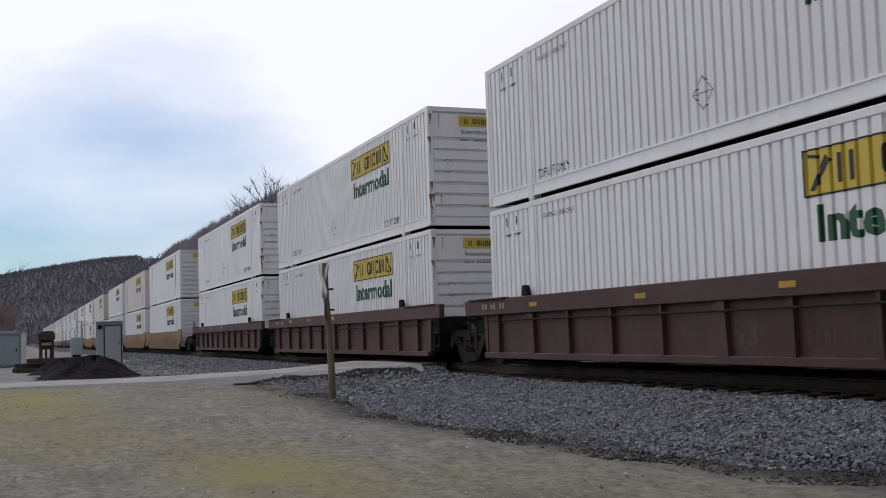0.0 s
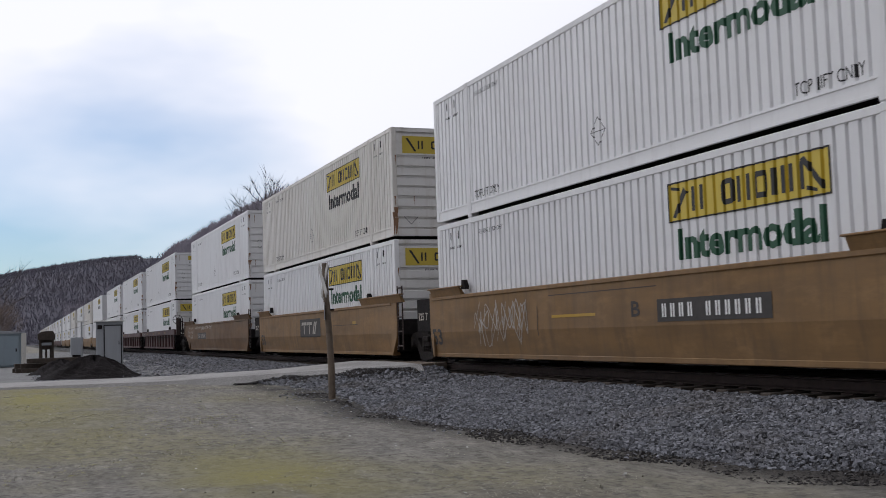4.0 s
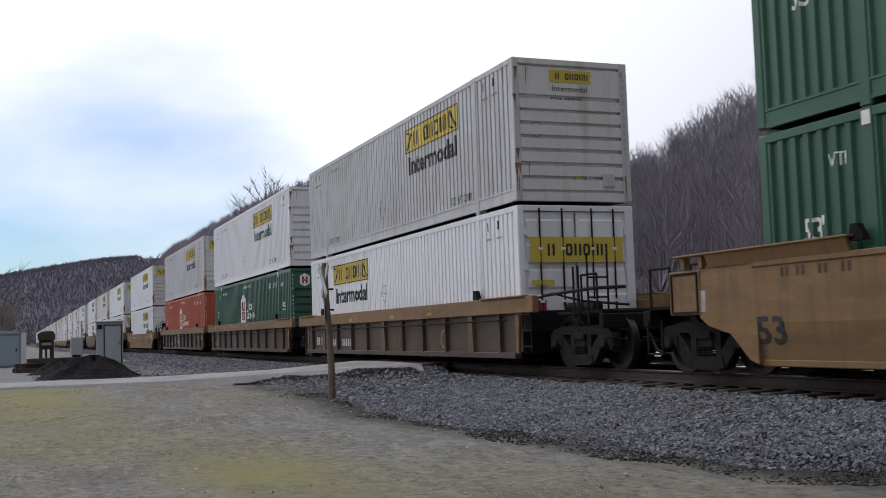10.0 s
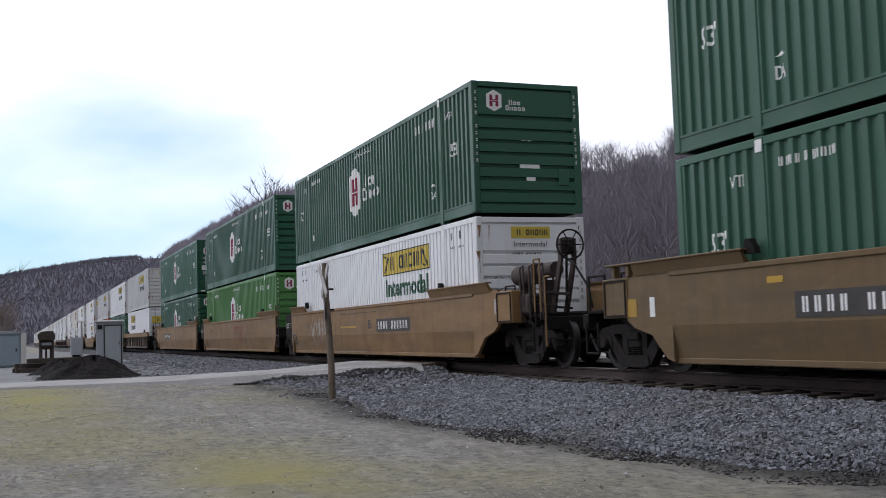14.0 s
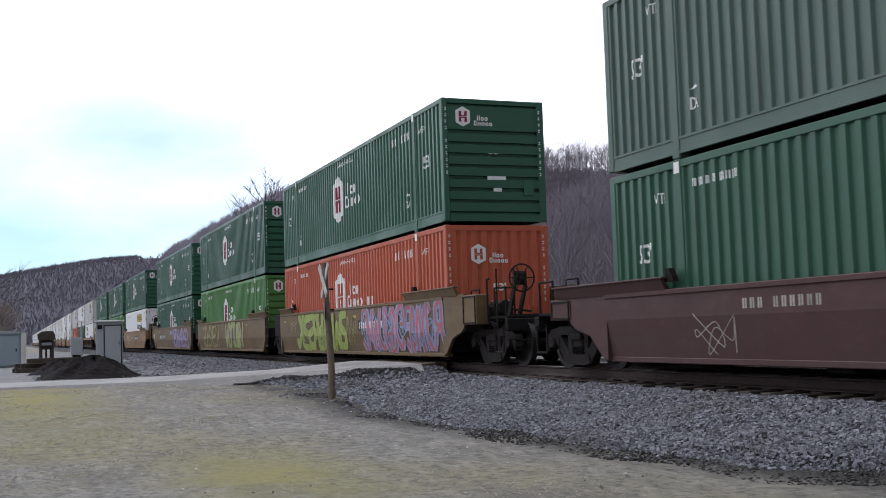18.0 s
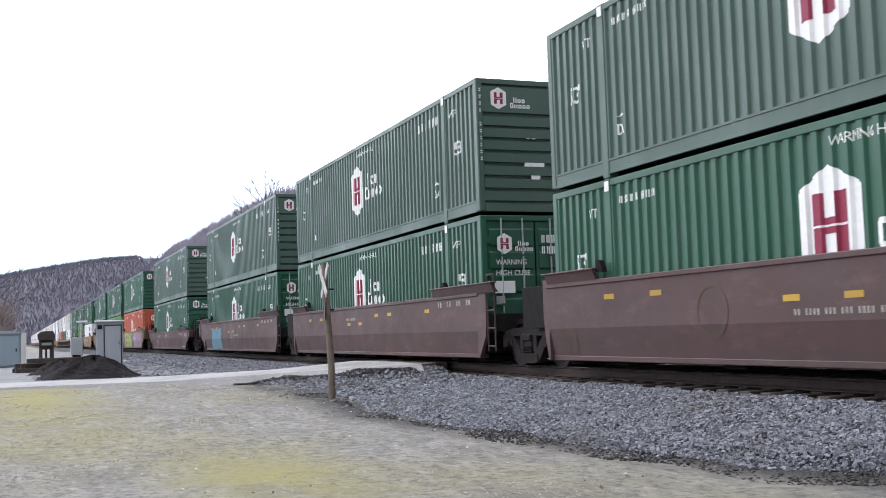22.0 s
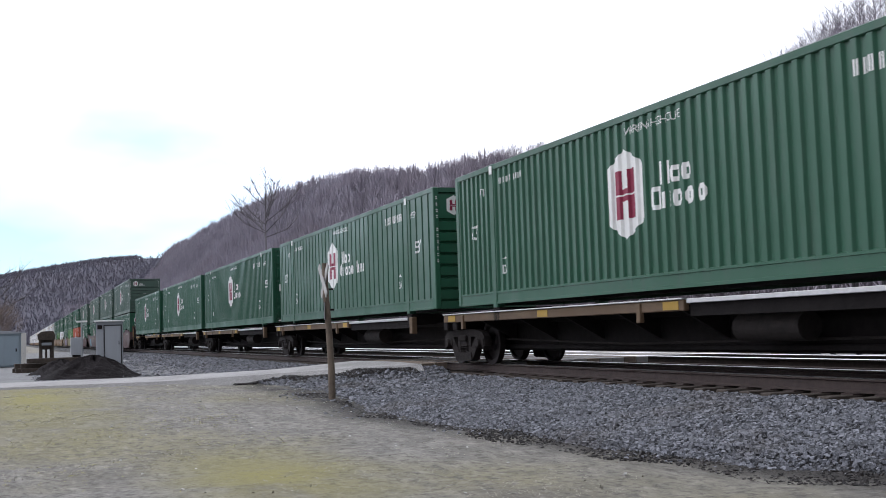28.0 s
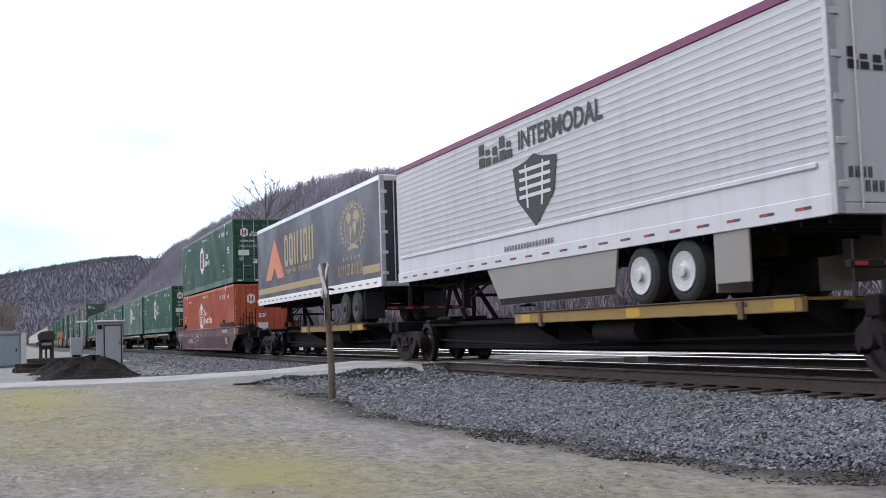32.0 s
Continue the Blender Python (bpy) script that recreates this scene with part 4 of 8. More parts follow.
            part("air_hose", Solid().path([(sg * (e + 3.1), -0.35, 1.3), (sg * (e + 3.35), -0.36, 1.0), (sg * (e + 3.65), -0.3, 0.95)], 0.025), M_RUBBER, ob)
    if brake:
        e = L / 2
        if style == "tall" and paint is not M_UMBER:
            stand = Solid()
            for yy in (-1.06, -0.78):
                stand.prism([(e + 2.85, 1.7), (e + 3.0, 1.7), (e + 3.38, 2.7), (e + 3.38, 3.1), (e + 3.28, 3.1), (e + 3.26, 2.74)], "y", yy, yy + 0.05)
            part("brake_stand", stand, M_RAILSIDE, ob)
            part("brake_gearbox", Solid().cbox(e + 3.22, e + 3.42, -1.04, -0.76, 2.8, 3.12, 0.05), M_STEEL, ob)
            part("brake_chain", Solid().path([(e + 3.3, -0.9, 2.8), (e + 3.15, -0.85, 2.0), (e + 2.9, -0.7, 1.55)], 0.025), M_STEEL, ob)
            part("pipe_bracket", Solid().path([(e + 2.2, -1.12, 2.05), (e + 3.1, -1.12, 2.1), (e + 3.5, -0.95, 2.05)], 0.03).path([(e + 1.5, -1.15, 1.78), (e + 2.6, -1.2, 1.9), (e + 3.3, -1.15, 1.86)], 0.028), M_STEEL, ob)
            part("grab_iron", Solid().path([(e + 2.7, -1.3, 1.75), (e + 2.7, -1.3, 2.75), (e + 2.95, -1.3, 2.75), (e + 2.95, -1.3, 1.75)], 0.018), M_TAN, ob, "worn tan grab iron")
            part("grab_iron", Solid().path([(e + 3.1, -1.28, 1.1), (e + 3.1, -1.28, 2.4), (e + 3.3, -1.28, 2.4)], 0.018), M_TAN, ob, "worn tan grab iron")
            brake_wheel(ob, e + 3.46, -0.9, 2.98)
            part("air_reservoir", Solid().tube((e + 1.45, -1.0, 2.5), (e + 2.35, -1.0, 2.5), 0.2, n=16), M_RAILSIDE, ob, smooth=True)
            part("air_reservoir", Solid().tube((e + 2.42, -0.95, 2.55), (e + 2.98, -0.95, 2.55), 0.15, n=14), M_RAILSIDE, ob, smooth=True)
            part("brake_cylinder", Solid().tube((e + 0.75, -0.6, 1.85), (e + 1.8, -0.6, 1.85), 0.12, n=12), M_STEEL, ob, smooth=True)
            for x in (e + 1.7, e + 2.65):
                part("reservoir_bracket", Solid().cbox(x, x + 0.1, -1.15, -0.85, 1.6, 2.36, 0.01), M_RAILSIDE, ob)
            for x in (e + 2.05, e + 2.45, e + 2.9):
                part("hand_rail", Solid().path([(x, -1.28, 1.6), (x, -1.28, 2.62), (x + 0.14, -1.28, 2.66), (x + 0.16, -1.28, 1.9)], 0.02), M_RAILSIDE, ob)
            part("brake_hose", Solid().path([(e + 3.3, -1.0, 2.8), (e + 3.6, -0.9, 2.6), (e + 3.7, -0.7, 2.2), (e + 3.5, -0.5, 1.8)], 0.022), M_RUBBER, ob)
            part("air_valve", Solid().cbox(e + 2.0, e + 2.4, -1.28, -0.98, 1.72, 2.12, 0.05), M_RAILSIDE, ob)
        elif style != "post":
            if paint is not M_CLARET:
                stand = Solid()
                for yy in (-1.04, -0.8):
                    stand.prism([(e + 2.62, 1.7), (e + 2.76, 1.7), (e + 3.06, 2.3), (e + 3.06, 2.62), (e + 2.97, 2.62), (e + 2.95, 2.34)], "y", yy, yy + 0.04)
                part("brake_stand", stand, M_STEEL, ob)
                part("brake_gearbox", Solid().cbox(e + 2.92, e + 3.1, -1.02, -0.78, 2.34, 2.62, 0.04), M_STEEL, ob)
                brake_wheel(ob, e + 3.12, -0.9, 2.48)
            part("brake_cylinder", Solid().tube((e + 0.75, -0.6, 1.8), (e + 1.8, -0.6, 1.8), 0.11, n=12), M_STEEL, ob, smooth=True)
            part("air_reservoir", Solid().tube((e + 1.95, -1.0, 1.9), (e + 2.5, -1.0, 1.9), 0.15, n=14), M_STEEL, ob, smooth=True)
            part("hand_rail", Solid().path([(e + 2.2, -1.28, 1.6), (e + 2.2, -1.28, 2.5), (e + 2.3, -1.28, 2.5)], 0.022), M_STEEL, ob)
        elif paint is M_MAROON:
            part("brake_stand", Solid().cbox(e + 1.1, e + 1.3, -1.42, -1.2, 1.7, 2.75, 0.02), M_RAILSIDE, ob)
            brake_wheel(ob, e + 1.02, -1.32, 2.66)
            for x in (e + 1.55, e + 1.85, e + 2.5):
                part("hand_rail", Solid().path([(x, -1.25, 1.6), (x, -1.25, 2.66), (x + 0.1, -1.25, 2.7), (x + 0.12, -1.25, 2.1)], 0.022), M_STEEL, ob)
            part("air_reservoir", Solid().tube((e + 1.3, -1.0, 1.95), (e + 2.3, -1.0, 1.95), 0.16, n=14), M_STEEL, ob, smooth=True)
        else:
            part("brake_cylinder", Solid().tube((e + 0.75, -0.6, 1.8), (e + 1.8, -0.6, 1.8), 0.11, n=12), M_STEEL, ob, smooth=True)
            for x in (e + 2.1, e + 2.28):
                part("hand_rail", Solid().path([(x, -1.25, 1.6), (x, -1.25, 2.52)], 0.022), M_STEEL, ob)
            part("walkway_rail", Solid().path([(e + 0.9, -1.25, 2.05), (e + 2.9, -1.25, 2.1), (e + 3.3, -0.9, 2.1)], 0.03), M_STEEL, ob)
        pp = Solid().path([(e + 0.4, -1.2, 2.0), (e + 1.2, -1.22, 2.08), (e + 2.2, -1.15, 1.9), (e + 2.9, -0.6, 1.8)], 0.022)
        part("brake_pipe", pp, M_STEEL, ob)
        part("end_ladder", Solid().path([(e + 2.6, -1.24, 1.5), (e + 2.6, -1.24, 2.7)], 0.02).path([(e + 2.6, -0.84, 1.5), (e + 2.6, -0.84, 2.7)], 0.02).path([(e + 2.6, -1.24, 2.3), (e + 2.6, -0.84, 2.3)], 0.016).path([(e + 2.6, -1.24, 1.95), (e + 2.6, -0.84, 1.95)], 0.016), M_STEEL, ob)


def well_car(name, label, paint, style, front="joint", rear="joint", marks=()):
    """One unit of a double-stack well car, its well as long as a container."""
    ob = thing(name, label, "rail car", "well cars")
    e, hw = L / 2 + 0.06, 1.45
    zb = RAIL_Z + 0.18
    zt, crease = SMOOTH.get(style, (1.95, 1.54))
    for s2 in (-1, 1):
        y = s2 * hw
        if style != "post":
            o = [(y, zt), (y, crease), (y - s2 * 0.085, zb + 0.03), (y - s2 * 0.13, zb), (y - s2 * 0.13, zb + 0.1), (y - s2 * 0.12, crease), (y - s2 * 0.06, zt)]
            part("side_sill", Solid().prism(o, "x", -e - 0.02, e + 0.02), paint, ob)
            part("top_chord", Solid().cbox(-e, e, y + s2 * 0.025, y - s2 * 0.07, zt - 0.07, zt + 0.012, 0.012), paint, ob)
            part("bottom_chord", Solid().cbox(-e, e, y - s2 * 0.07, y - s2 * 0.22, zb - 0.03, zb + 0.06, 0.012), paint, ob)
        else:
            part("top_chord", Solid().cbox(-e - 0.9, e + 0.9, y + s2 * 0.07, y - s2 * 0.06, 1.74, 2.06, 0.012), paint, ob)
            side_paint = paint if paint is M_MAROON else M_BROWN
            part("side_sheet", Solid().box(-e, e, y - s2 * 0.04, y - s2 * 0.07, zb + 0.02, 1.76), paint if paint is M_MAROON else M_BROWN, ob)
            part("bottom_chord", Solid().cbox(-e, e, y + s2 * 0.04, y - s2 * 0.12, zb - 0.02, zb + 0.1, 0.012), side_paint, ob)
            for i in range(-5, 6):
                x = 1.485 * i
                wdt = 0.15 if i in (-4, 0, 4) else 0.045
                part("side_post", Solid().prism([(x - wdt, zb + 0.08), (x + wdt, zb + 0.08), (x + wdt * 0.7, 1.76), (x - wdt * 0.7, 1.76)], "y", y + s2 * 0.045, y - s2 * 0.06), M_POSTTAN if wdt > 0.1 and paint is not M_MAROON else side_paint, ob)
            if s2 < 0:
                part("brake_line", Solid().path([(-e + 0.3, y - 0.06, 1.62), (0, y - 0.06, 1.6), (e - 0.3, y - 0.06, 1.62)], 0.016), M_STEEL, ob)
        for a, b in ((-e - (1.7 if front == "car" else 0.0), -e + 1.9), (e - 2.6, e + 0.95)) if style != "post" else ((-e - 0.6, -e + 1.2), (e - 1.5, e + 0.6)):
            up = 0.17 if style != "post" else 0.1
            cut = 0.75 if style == "tall" and front == "car" and a < 0 else 0.06
            sh = Solid().prism([(y - s2 * 0.08, zt - 0.01), (y + s2 * 0.02, zt - 0.01), (y + s2 * 0.09, zt + up), (y + s2 * 0.05, zt + up)], "x", a + cut, b - 0.06)
            if cut > 0.1:
                for x in (a + 0.12, a + 0.55):
                    sh.cbox(x, x + 0.09, y + s2 * 0.06, y - s2 * 0.05, zt - 0.01, zt + up, 0.008)
            sh.cbox(a, b, y + s2 * 0.12, y - s2 * 0.02, zt + up, zt + up + 0.03, 0.008)
            part("guide_plate", sh, paint, ob)
        if s2 < 0:
            for x in (-6.2, 6.2):
                part("container_guide", Solid().prism([(x - 0.12, zt + 0.12), (x + 0.12, zt + 0.12), (x + 0.1, zt + 0.2), (x + 0.02, zt + 0.32), (x - 0.08, zt + 0.32)], "y", y - 0.02, y + 0.08), M_WELLDARK, ob)
    for x in (-7.6, -6.1, -3, 0, 3, 6.1, 7.6):
        part("floor_beam", Solid().cbox(x - 0.25, x + 0.25, -1.2, 1.2, 0.78, 0.895, 0.02), M_WELLDARK, ob)
    for s2 in (-1, 1):
        part("end_bulkhead", Solid().box(s2 * e, s2 * (e + 0.06), -1.3, 1.3, 0.95, 1.75), M_WELLDARK, ob)
        part("floor_pad", Solid().box(s2 * 6.3, s2 * 5.9, -1.2, 1.2, 0.87, BOX_LOW - 0.078), M_WELLDARK, ob)
    well_ends(ob, paint, front, rear, rear == "car", style)
    if front == "car":
        truck(ob, -L / 2 - 1.75)
    truck(ob, L / 2 + (1.95 if rear == "car" else 1.62))
    for mk in marks:
        mk(ob, style)
    return ob


def side_y(style, z):
    """The outer face of a well car's side at height z."""
    if style != "post":
        c = SMOOTH[style][1]
        return -1.45 if z > c else -1.45 + 0.085 * (c - z) / (c - 0.88)
    return -1.41


def side_mark(sh, u, z, material, name="lettering", label="", off=0.006, lean=True):
    """A flat marking on the near side of a car; u from the front of the well."""
    def put(ob, style):
        v, f = sh() if callable(sh) else sh
        me = bpy.data.meshes.new(name)
        chord = style == "post" and z > 1.74
        bm = bmesh.new()
        vs = [bm.verts.new((p[0] + u - L / 2, 0, z + p[1])) for p in v]
        for face in f:
            bm.faces.new([vs[i] for i in face])
        if style != "post":
            bmesh.ops.bisect_plane(bm, geom=bm.verts[:] + bm.edges[:] + bm.faces[:], plane_co=(0, 0, SMOOTH[style][1]), plane_no=(0, 0, 1))
        for q in bm.verts:
            q.co.y = (-1.523 if chord else side_y(style, q.co.z)) - off
        bm.to_mesh(me)
        bm.free()
        part(name, inked(me, material), None, ob, label)
    return put


M_TAB = painted("worn_yellow_tab", (0.5, 0.3, 0.03), 0.3, (0.2, 0.13, 0.05), 0.15, 0.5, 0.3, 8.0)


def yellow_tabs(us, z=1.78):
    return [side_mark(rect(0.32, 0.085), u, z, M_TAB, "reflector", "yellow reflective strip") for u in us]


M_PLATE = plain("dark_number_panel", (0.045, 0.04, 0.038), 0.7, 0, 0.3, 6)
M_SPRAYGREEN = plain("green_spray_paint", (0.27, 0.33, 0.07), 0.6, 0, 0.35, 2.5)
M_SPRAYPINK = plain("lilac_spray_paint", (0.3, 0.2, 0.34), 0.6, 0, 0.2, 2.5)
M_SPRAYBLUE = plain("blue_spray_paint", (0.19, 0.26, 0.42), 0.6, 0, 0.3, 2.5)
M_SPRAYRED = plain("red_spray_paint", (0.38, 0.1, 0.11), 0.6, 0, 0.3, 2.5)
M_SPRAYOLIVE = plain("olive_spray_paint", (0.26, 0.22, 0.08), 0.6, 0, 0.3, 2.5)
M_SPRAYSILVER = plain("silver_spray_paint", (0.3, 0.32, 0.32), 0.5, 0.2, 0.3, 3)
M_SKYBLUE = painted("sky_blue_patch", (0.075, 0.2, 0.28), 0.7, (0.12, 0.13, 0.11), 0.2, 0.6, 0.05)
M_FADEDRED = plain("faded_red_marks", (0.2, 0.055, 0.035), 0.7, 0, 0.3, 5)


def number_panel(u, z=1.3, w=2.2, h=0.32, groups="IIII IIIIII", ink=None):
    """A dark number panel with a row of plain bars."""
    step = (w - 0.24) / len(groups)
    return [side_mark(rect(w, h), u, z, M_PLATE, "number_panel", "dark panel with a row of pale bars"),
            side_mark(bar_word(groups, h * 0.6, step, 0.5), u + 0.14, z + h * 0.2, ink or M_LETTER, "serial_mark", off=0.011)]


def ribbon(pts, w0, w1):
    """A band of quads along a bent line, its width going from w0 to w1."""
    v, f = [], []
    n = len(pts)
    for i in range(n):
        a, b = pts[max(0, i - 1)], pts[min(n - 1, i + 1)]
        dx, dz = b[0] - a[0], b[1] - a[1]
        k = math.hypot(dx, dz) or 1
        w = (w0 + (w1 - w0) * i / (n - 1)) / 2
        v += [(pts[i][0] - dz / k * w, pts[i][1] + dx / k * w), (pts[i][0] + dz / k * w, pts[i][1] - dx / k * w)]
    for i in range(n - 1):
        f.append((2 * i, 2 * i + 1, 2 * i + 3, 2 * i + 2))
    return v, f


def strokes(n, w, h, width, seed, wild=0.6, bends=6):
    """Several bent strokes side by side, as of sprayed shapes, kept inside w by h."""
    rng = random.Random(seed)
    V, F = [], []
    for i in range(n):
        cx = w * (i + 0.5) / n
        x, z, pts = cx + rng.uniform(-1, 1) * w / n * 0.5, rng.choice((0.1, 0.9)) * h, []
        turn = rng.choice((-1, 1))
        for k in range(bends):
            pts.append((min(w, max(0, x)), min(h, max(0, z))))
            z = h * (rng.uniform(0.55, 0.95) if z < h * 0.5 else rng.uniform(0.05, 0.45))
            x = cx + turn * (-1) ** (k // 2) * rng.uniform(0.2, 1.0) * w / n * wild
        fine = []
        m_ = len(pts)
        for k in range(m_ - 1):
            p0, p1, p2, p3 = pts[max(0, k - 1)], pts[k], pts[k + 1], pts[min(m_ - 1, k + 2)]
            for s in range(5):
                t = s / 5
                fine.append(tuple(0.5 * (2 * p1[q] + (p2[q] - p0[q]) * t + (2 * p0[q] - 5 * p1[q] + 4 * p2[q] - p3[q]) * t * t + (3 * p1[q] - p0[q] - 3 * p2[q] + p3[q]) * t ** 3) for q in (0, 1)))
        fine.append(pts[-1])
        v, f = ribbon(fine, width * rng.uniform(0.8, 1.2), width * rng.uniform(0.5, 1.1))
        m = len(V)
        V += v
        F += [tuple(q + m for q in face) for face in f]
    V = np.array(V)
    V[:, 0], V[:, 1] = np.clip(V[:, 0], 0, w), np.clip(V[:, 1], 0, h)
    return V, F


def split_strokes(sh, n):
    """One shape for each of n equal strokes."""
    v, f = sh
    k, m = len(v) // n, len(f) // n
    return [(v[i * k:(i + 1) * k], [tuple(q - i * k for q in face) for face in f[i * m:(i + 1) * m]]) for i in range(n)]


# skeletons of interlocking block forms in a unit square
FORMS = (((0.0, 0.05), (0.2, 0.45), (0.3, 1.0), (0.85, 0.9), (0.8, 0.55), (0.3, 0.5), (0.75, 0.35), (1.1, 0.0)),
         ((0.05, 0.8), (0.1, 0.25), (0.5, 0.0), (0.9, 0.3), (0.95, 1.0), (0.6, 0.8)),
         ((0.95, 0.95), (0.3, 0.9), (0.1, 0.6), (0.8, 0.4), (0.75, 0.05), (-0.1, 0.1)),
         ((-0.05, 0.0), (0.15, 0.95), (0.5, 0.3), (0.85, 1.0), (1.05, 0.0)),
         ((0.1, 1.0), (0.15, 0.0), (0.2, 0.5), (0.9, 1.0), (0.35, 0.5), (1.1, 0.05), (1.3, 0.3)),
         ((0.95, 0.75), (0.5, 1.0), (0.05, 0.6), (0.2, 0.1), (0.8, 0.0), (1.0, 0.4), (0.55, 0.42)))


def block_form(pts, w, h, width):
    """A ribbon along a skeleton with rounded bends, swelling and thinning like a fat cap line."""
    pts = [(p[0] * w, p[1] * h) for p in pts]
    fine, m_ = [], len(pts)
    for k in range(m_ - 1):
        p0, p1, p2, p3 = pts[max(0, k - 1)], pts[k], pts[k + 1], pts[min(m_ - 1, k + 2)]
        for s in range(6):
            t = s / 6
            fine.append(tuple(0.5 * (2 * p1[q] + 0.6 * (p2[q] - p0[q]) * t + (3 * (p2[q] - p1[q]) * 2 - 0.6 * (2 * (p2[q] - p0[q]) + (p3[q] - p1[q]))) * t * t + (-4 * (p2[q] - p1[q]) + 0.6 * (p2[q] - p0[q] + p3[q] - p1[q])) * t ** 3) for q in (0, 1)))
    fine.append(pts[-1])
    return ribbon(fine, width * 1.15, width * 0.8)


def sprayed(u, w, fills, edge, n, seed, width=0.22, z0=0.98, h=0.86, rim=0.035):
    """A row of interlocking sprayed forms, each a fill on a slightly wider edge, the later ones over the earlier."""
    rng, out = random.Random(seed), []
    step = w / n
    for i in range(n):
        sk = FORMS[(rng.randrange(6) if i % 2 else i * 5 + seed) % 6]
        sk = [(1 - p[0], p[1]) for p in sk] if rng.random() < 0.5 else sk
        sk = [(p[0], 1 - p[1]) for p in sk] if rng.random() < 0.4 else sk
        dx, dz, k = u + i * step + rng.uniform(-0.15, 0.1), z0 + rng.uniform(-0.03, 0.05), step * rng.uniform(1.15, 1.6)
        off = 0.006 + 0.0022 * (i % 7)
        for grow, m, d, nm in ((2 * rim, edge, 0.0, "sprayed_outline"), (0.0, fills[i % len(fills)], 0.001, "sprayed_shape")):
            v, f = block_form(sk, k, h, width + grow)
            v = [(p[0], min(h + 0.05, max(-0.04, p[1]))) for p in v]
            out.append(side_mark((v, f), dx, dz, m, nm, "spray-painted " + ("edge line" if grow else "shape"), off + d))
    return out


def tags(u, w, z, h, n, seed, material=None, width=0.025):
    return [side_mark(strokes(n, w, h, width, seed, 0.9, 6), u, z, material or M_SPRAYWHITE, "sprayed_tag", "thin spray-painted scribble", 0.009)]


# ---- spine cars and highway trailers ----
M_DECKYELLOW = painted("worn_yellow_deck_paint", (0.3, 0.19, 0.045), 0.6, (0.1, 0.07, 0.04), 0.6, 0.6, 0.15, 5.0)


def spine_car(name, label, front, rear, deck="container"):
    """One unit of an articulated spine car: a deep centre sill with short side platforms."""
    ob = thing(name, label, "rail car", "spine cars")
    e = L / 2
    part("centre_sill", Solid().prism([(-e - 0.9, 1.3), (-e + 0.4, 0.98), (e - 0.4, 0.98), (e + 0.9, 1.3), (e + 0.9, 1.62), (-e - 0.9, 1.62)], "y", -0.36, 0.36), M_WELLDARK, ob)
    part("sill_web", Solid().cbox(-e + 0.5, e - 0.5, -0.5, 0.5, 1.02, 1.1, 0.01).cbox(-e - 0.2, e + 0.2, -0.6, 0.6, 1.56, 1.66, 0.01), M_WELLDARK, ob)
    z0, z1 = 1.67, 1.8
    if deck == "trailer":
        spans = ((-e + 6.9, e - (1.9 if front == "car" else 0.75)),)
    elif front == "car":
        spans = ((-e - 0.05, -e + 2.5), (-e + 6.9, e - 0.55))
    else:
        spans = ((-e - 1.0, -e + 8.75),)
        for s2 in (-1, 1):
            part("edge_strip", Solid().cbox(-e + 8.8, -e + 14.2, s2 * 1.27, s2 * 1.21, 1.74, 1.81, 0.008), M_ALU, ob, "thin worn steel edge strip")
            part("strip_bracket", Solid().cbox(-e + 14.22, -e + 14.42, s2 * 1.3, s2 * 1.16, 1.4, 1.82, 0.015), M_RUSTDECK, ob)
            part("side_sheet", Solid().box(-e + 8.8, -e + 14.2, s2 * 1.2, s2 * 1.17, 1.55, 1.75), M_WELLDARK, ob)
    zt = z1 - 0.06 if deck == "trailer" else z1
    for s2 in (-1, 1):
        for a, b in spans:
            y = s2 * 1.28
            sill = part("side_platform", Solid().cbox(a, b, y, y - s2 * 0.1, z0 - (0.13 if deck == "trailer" else 0.04), zt, 0.012).box(a, b, y - s2 * 0.1, y - s2 * 0.85, zt - 0.05, zt - 0.01), M_DECKYELLOW if deck == "trailer" else M_RUSTDECK, ob, "worn side platform with yellow tabs")
            part("deck_lip", Solid().cbox(a, b, y + s2 * 0.03, y - s2 * 0.06, zt, zt + 0.025, 0.006), M_RAILSIDE if deck == "trailer" else M_ALU, sill)
            n = max(2, int((b - a) / 1.7))
            for i in range(n + 1):
                x = a + 0.15 + (b - a - 0.3) * i / n
                part("outrigger", Solid().prism([(s2 * 0.4, 1.2), (s2 * 1.2, z0 - 0.04), (s2 * 1.2, z0 + 0.08), (s2 * 0.4, 1.55)], "x", x - 0.04, x + 0.04), M_WELLDARK, ob)
            if s2 < 0:
                for x in (a + 0.3, b - 0.55, (a + b) / 2):
                    me = Solid().box(x, x + 0.42, y - 0.008, y - 0.002, z0 - (0.11 if deck == "trailer" else 0.02), zt - 0.02)
                    part("reflector", me, M_TAB, sill)
                for x in (a + 1.1, b - 1.3):
                    part("stake_pocket", Solid().cbox(x, x + 0.12, y - 0.03, y + 0.05, z0 - 0.2, zt - 0.02, 0.01), M_RUSTDECK, sill)
    for x in (-6.096, 6.096):
        part("container_pedestal" if deck == "container" else "hitch_support", Solid().cbox(x - 0.16, x + 0.16, -1.28, 1.28, 1.62, BOX_SINGLE - 0.078 if deck == "container" else 1.72, 0.02), M_WELLDARK, ob)
    for x in (-e - 0.42, e + 0.42):
        part("cross_beam", Solid().cbox(x - 0.13, x + 0.13, -1.25, 1.25, 1.45, 1.72, 0.02), M_WELLDARK, ob)
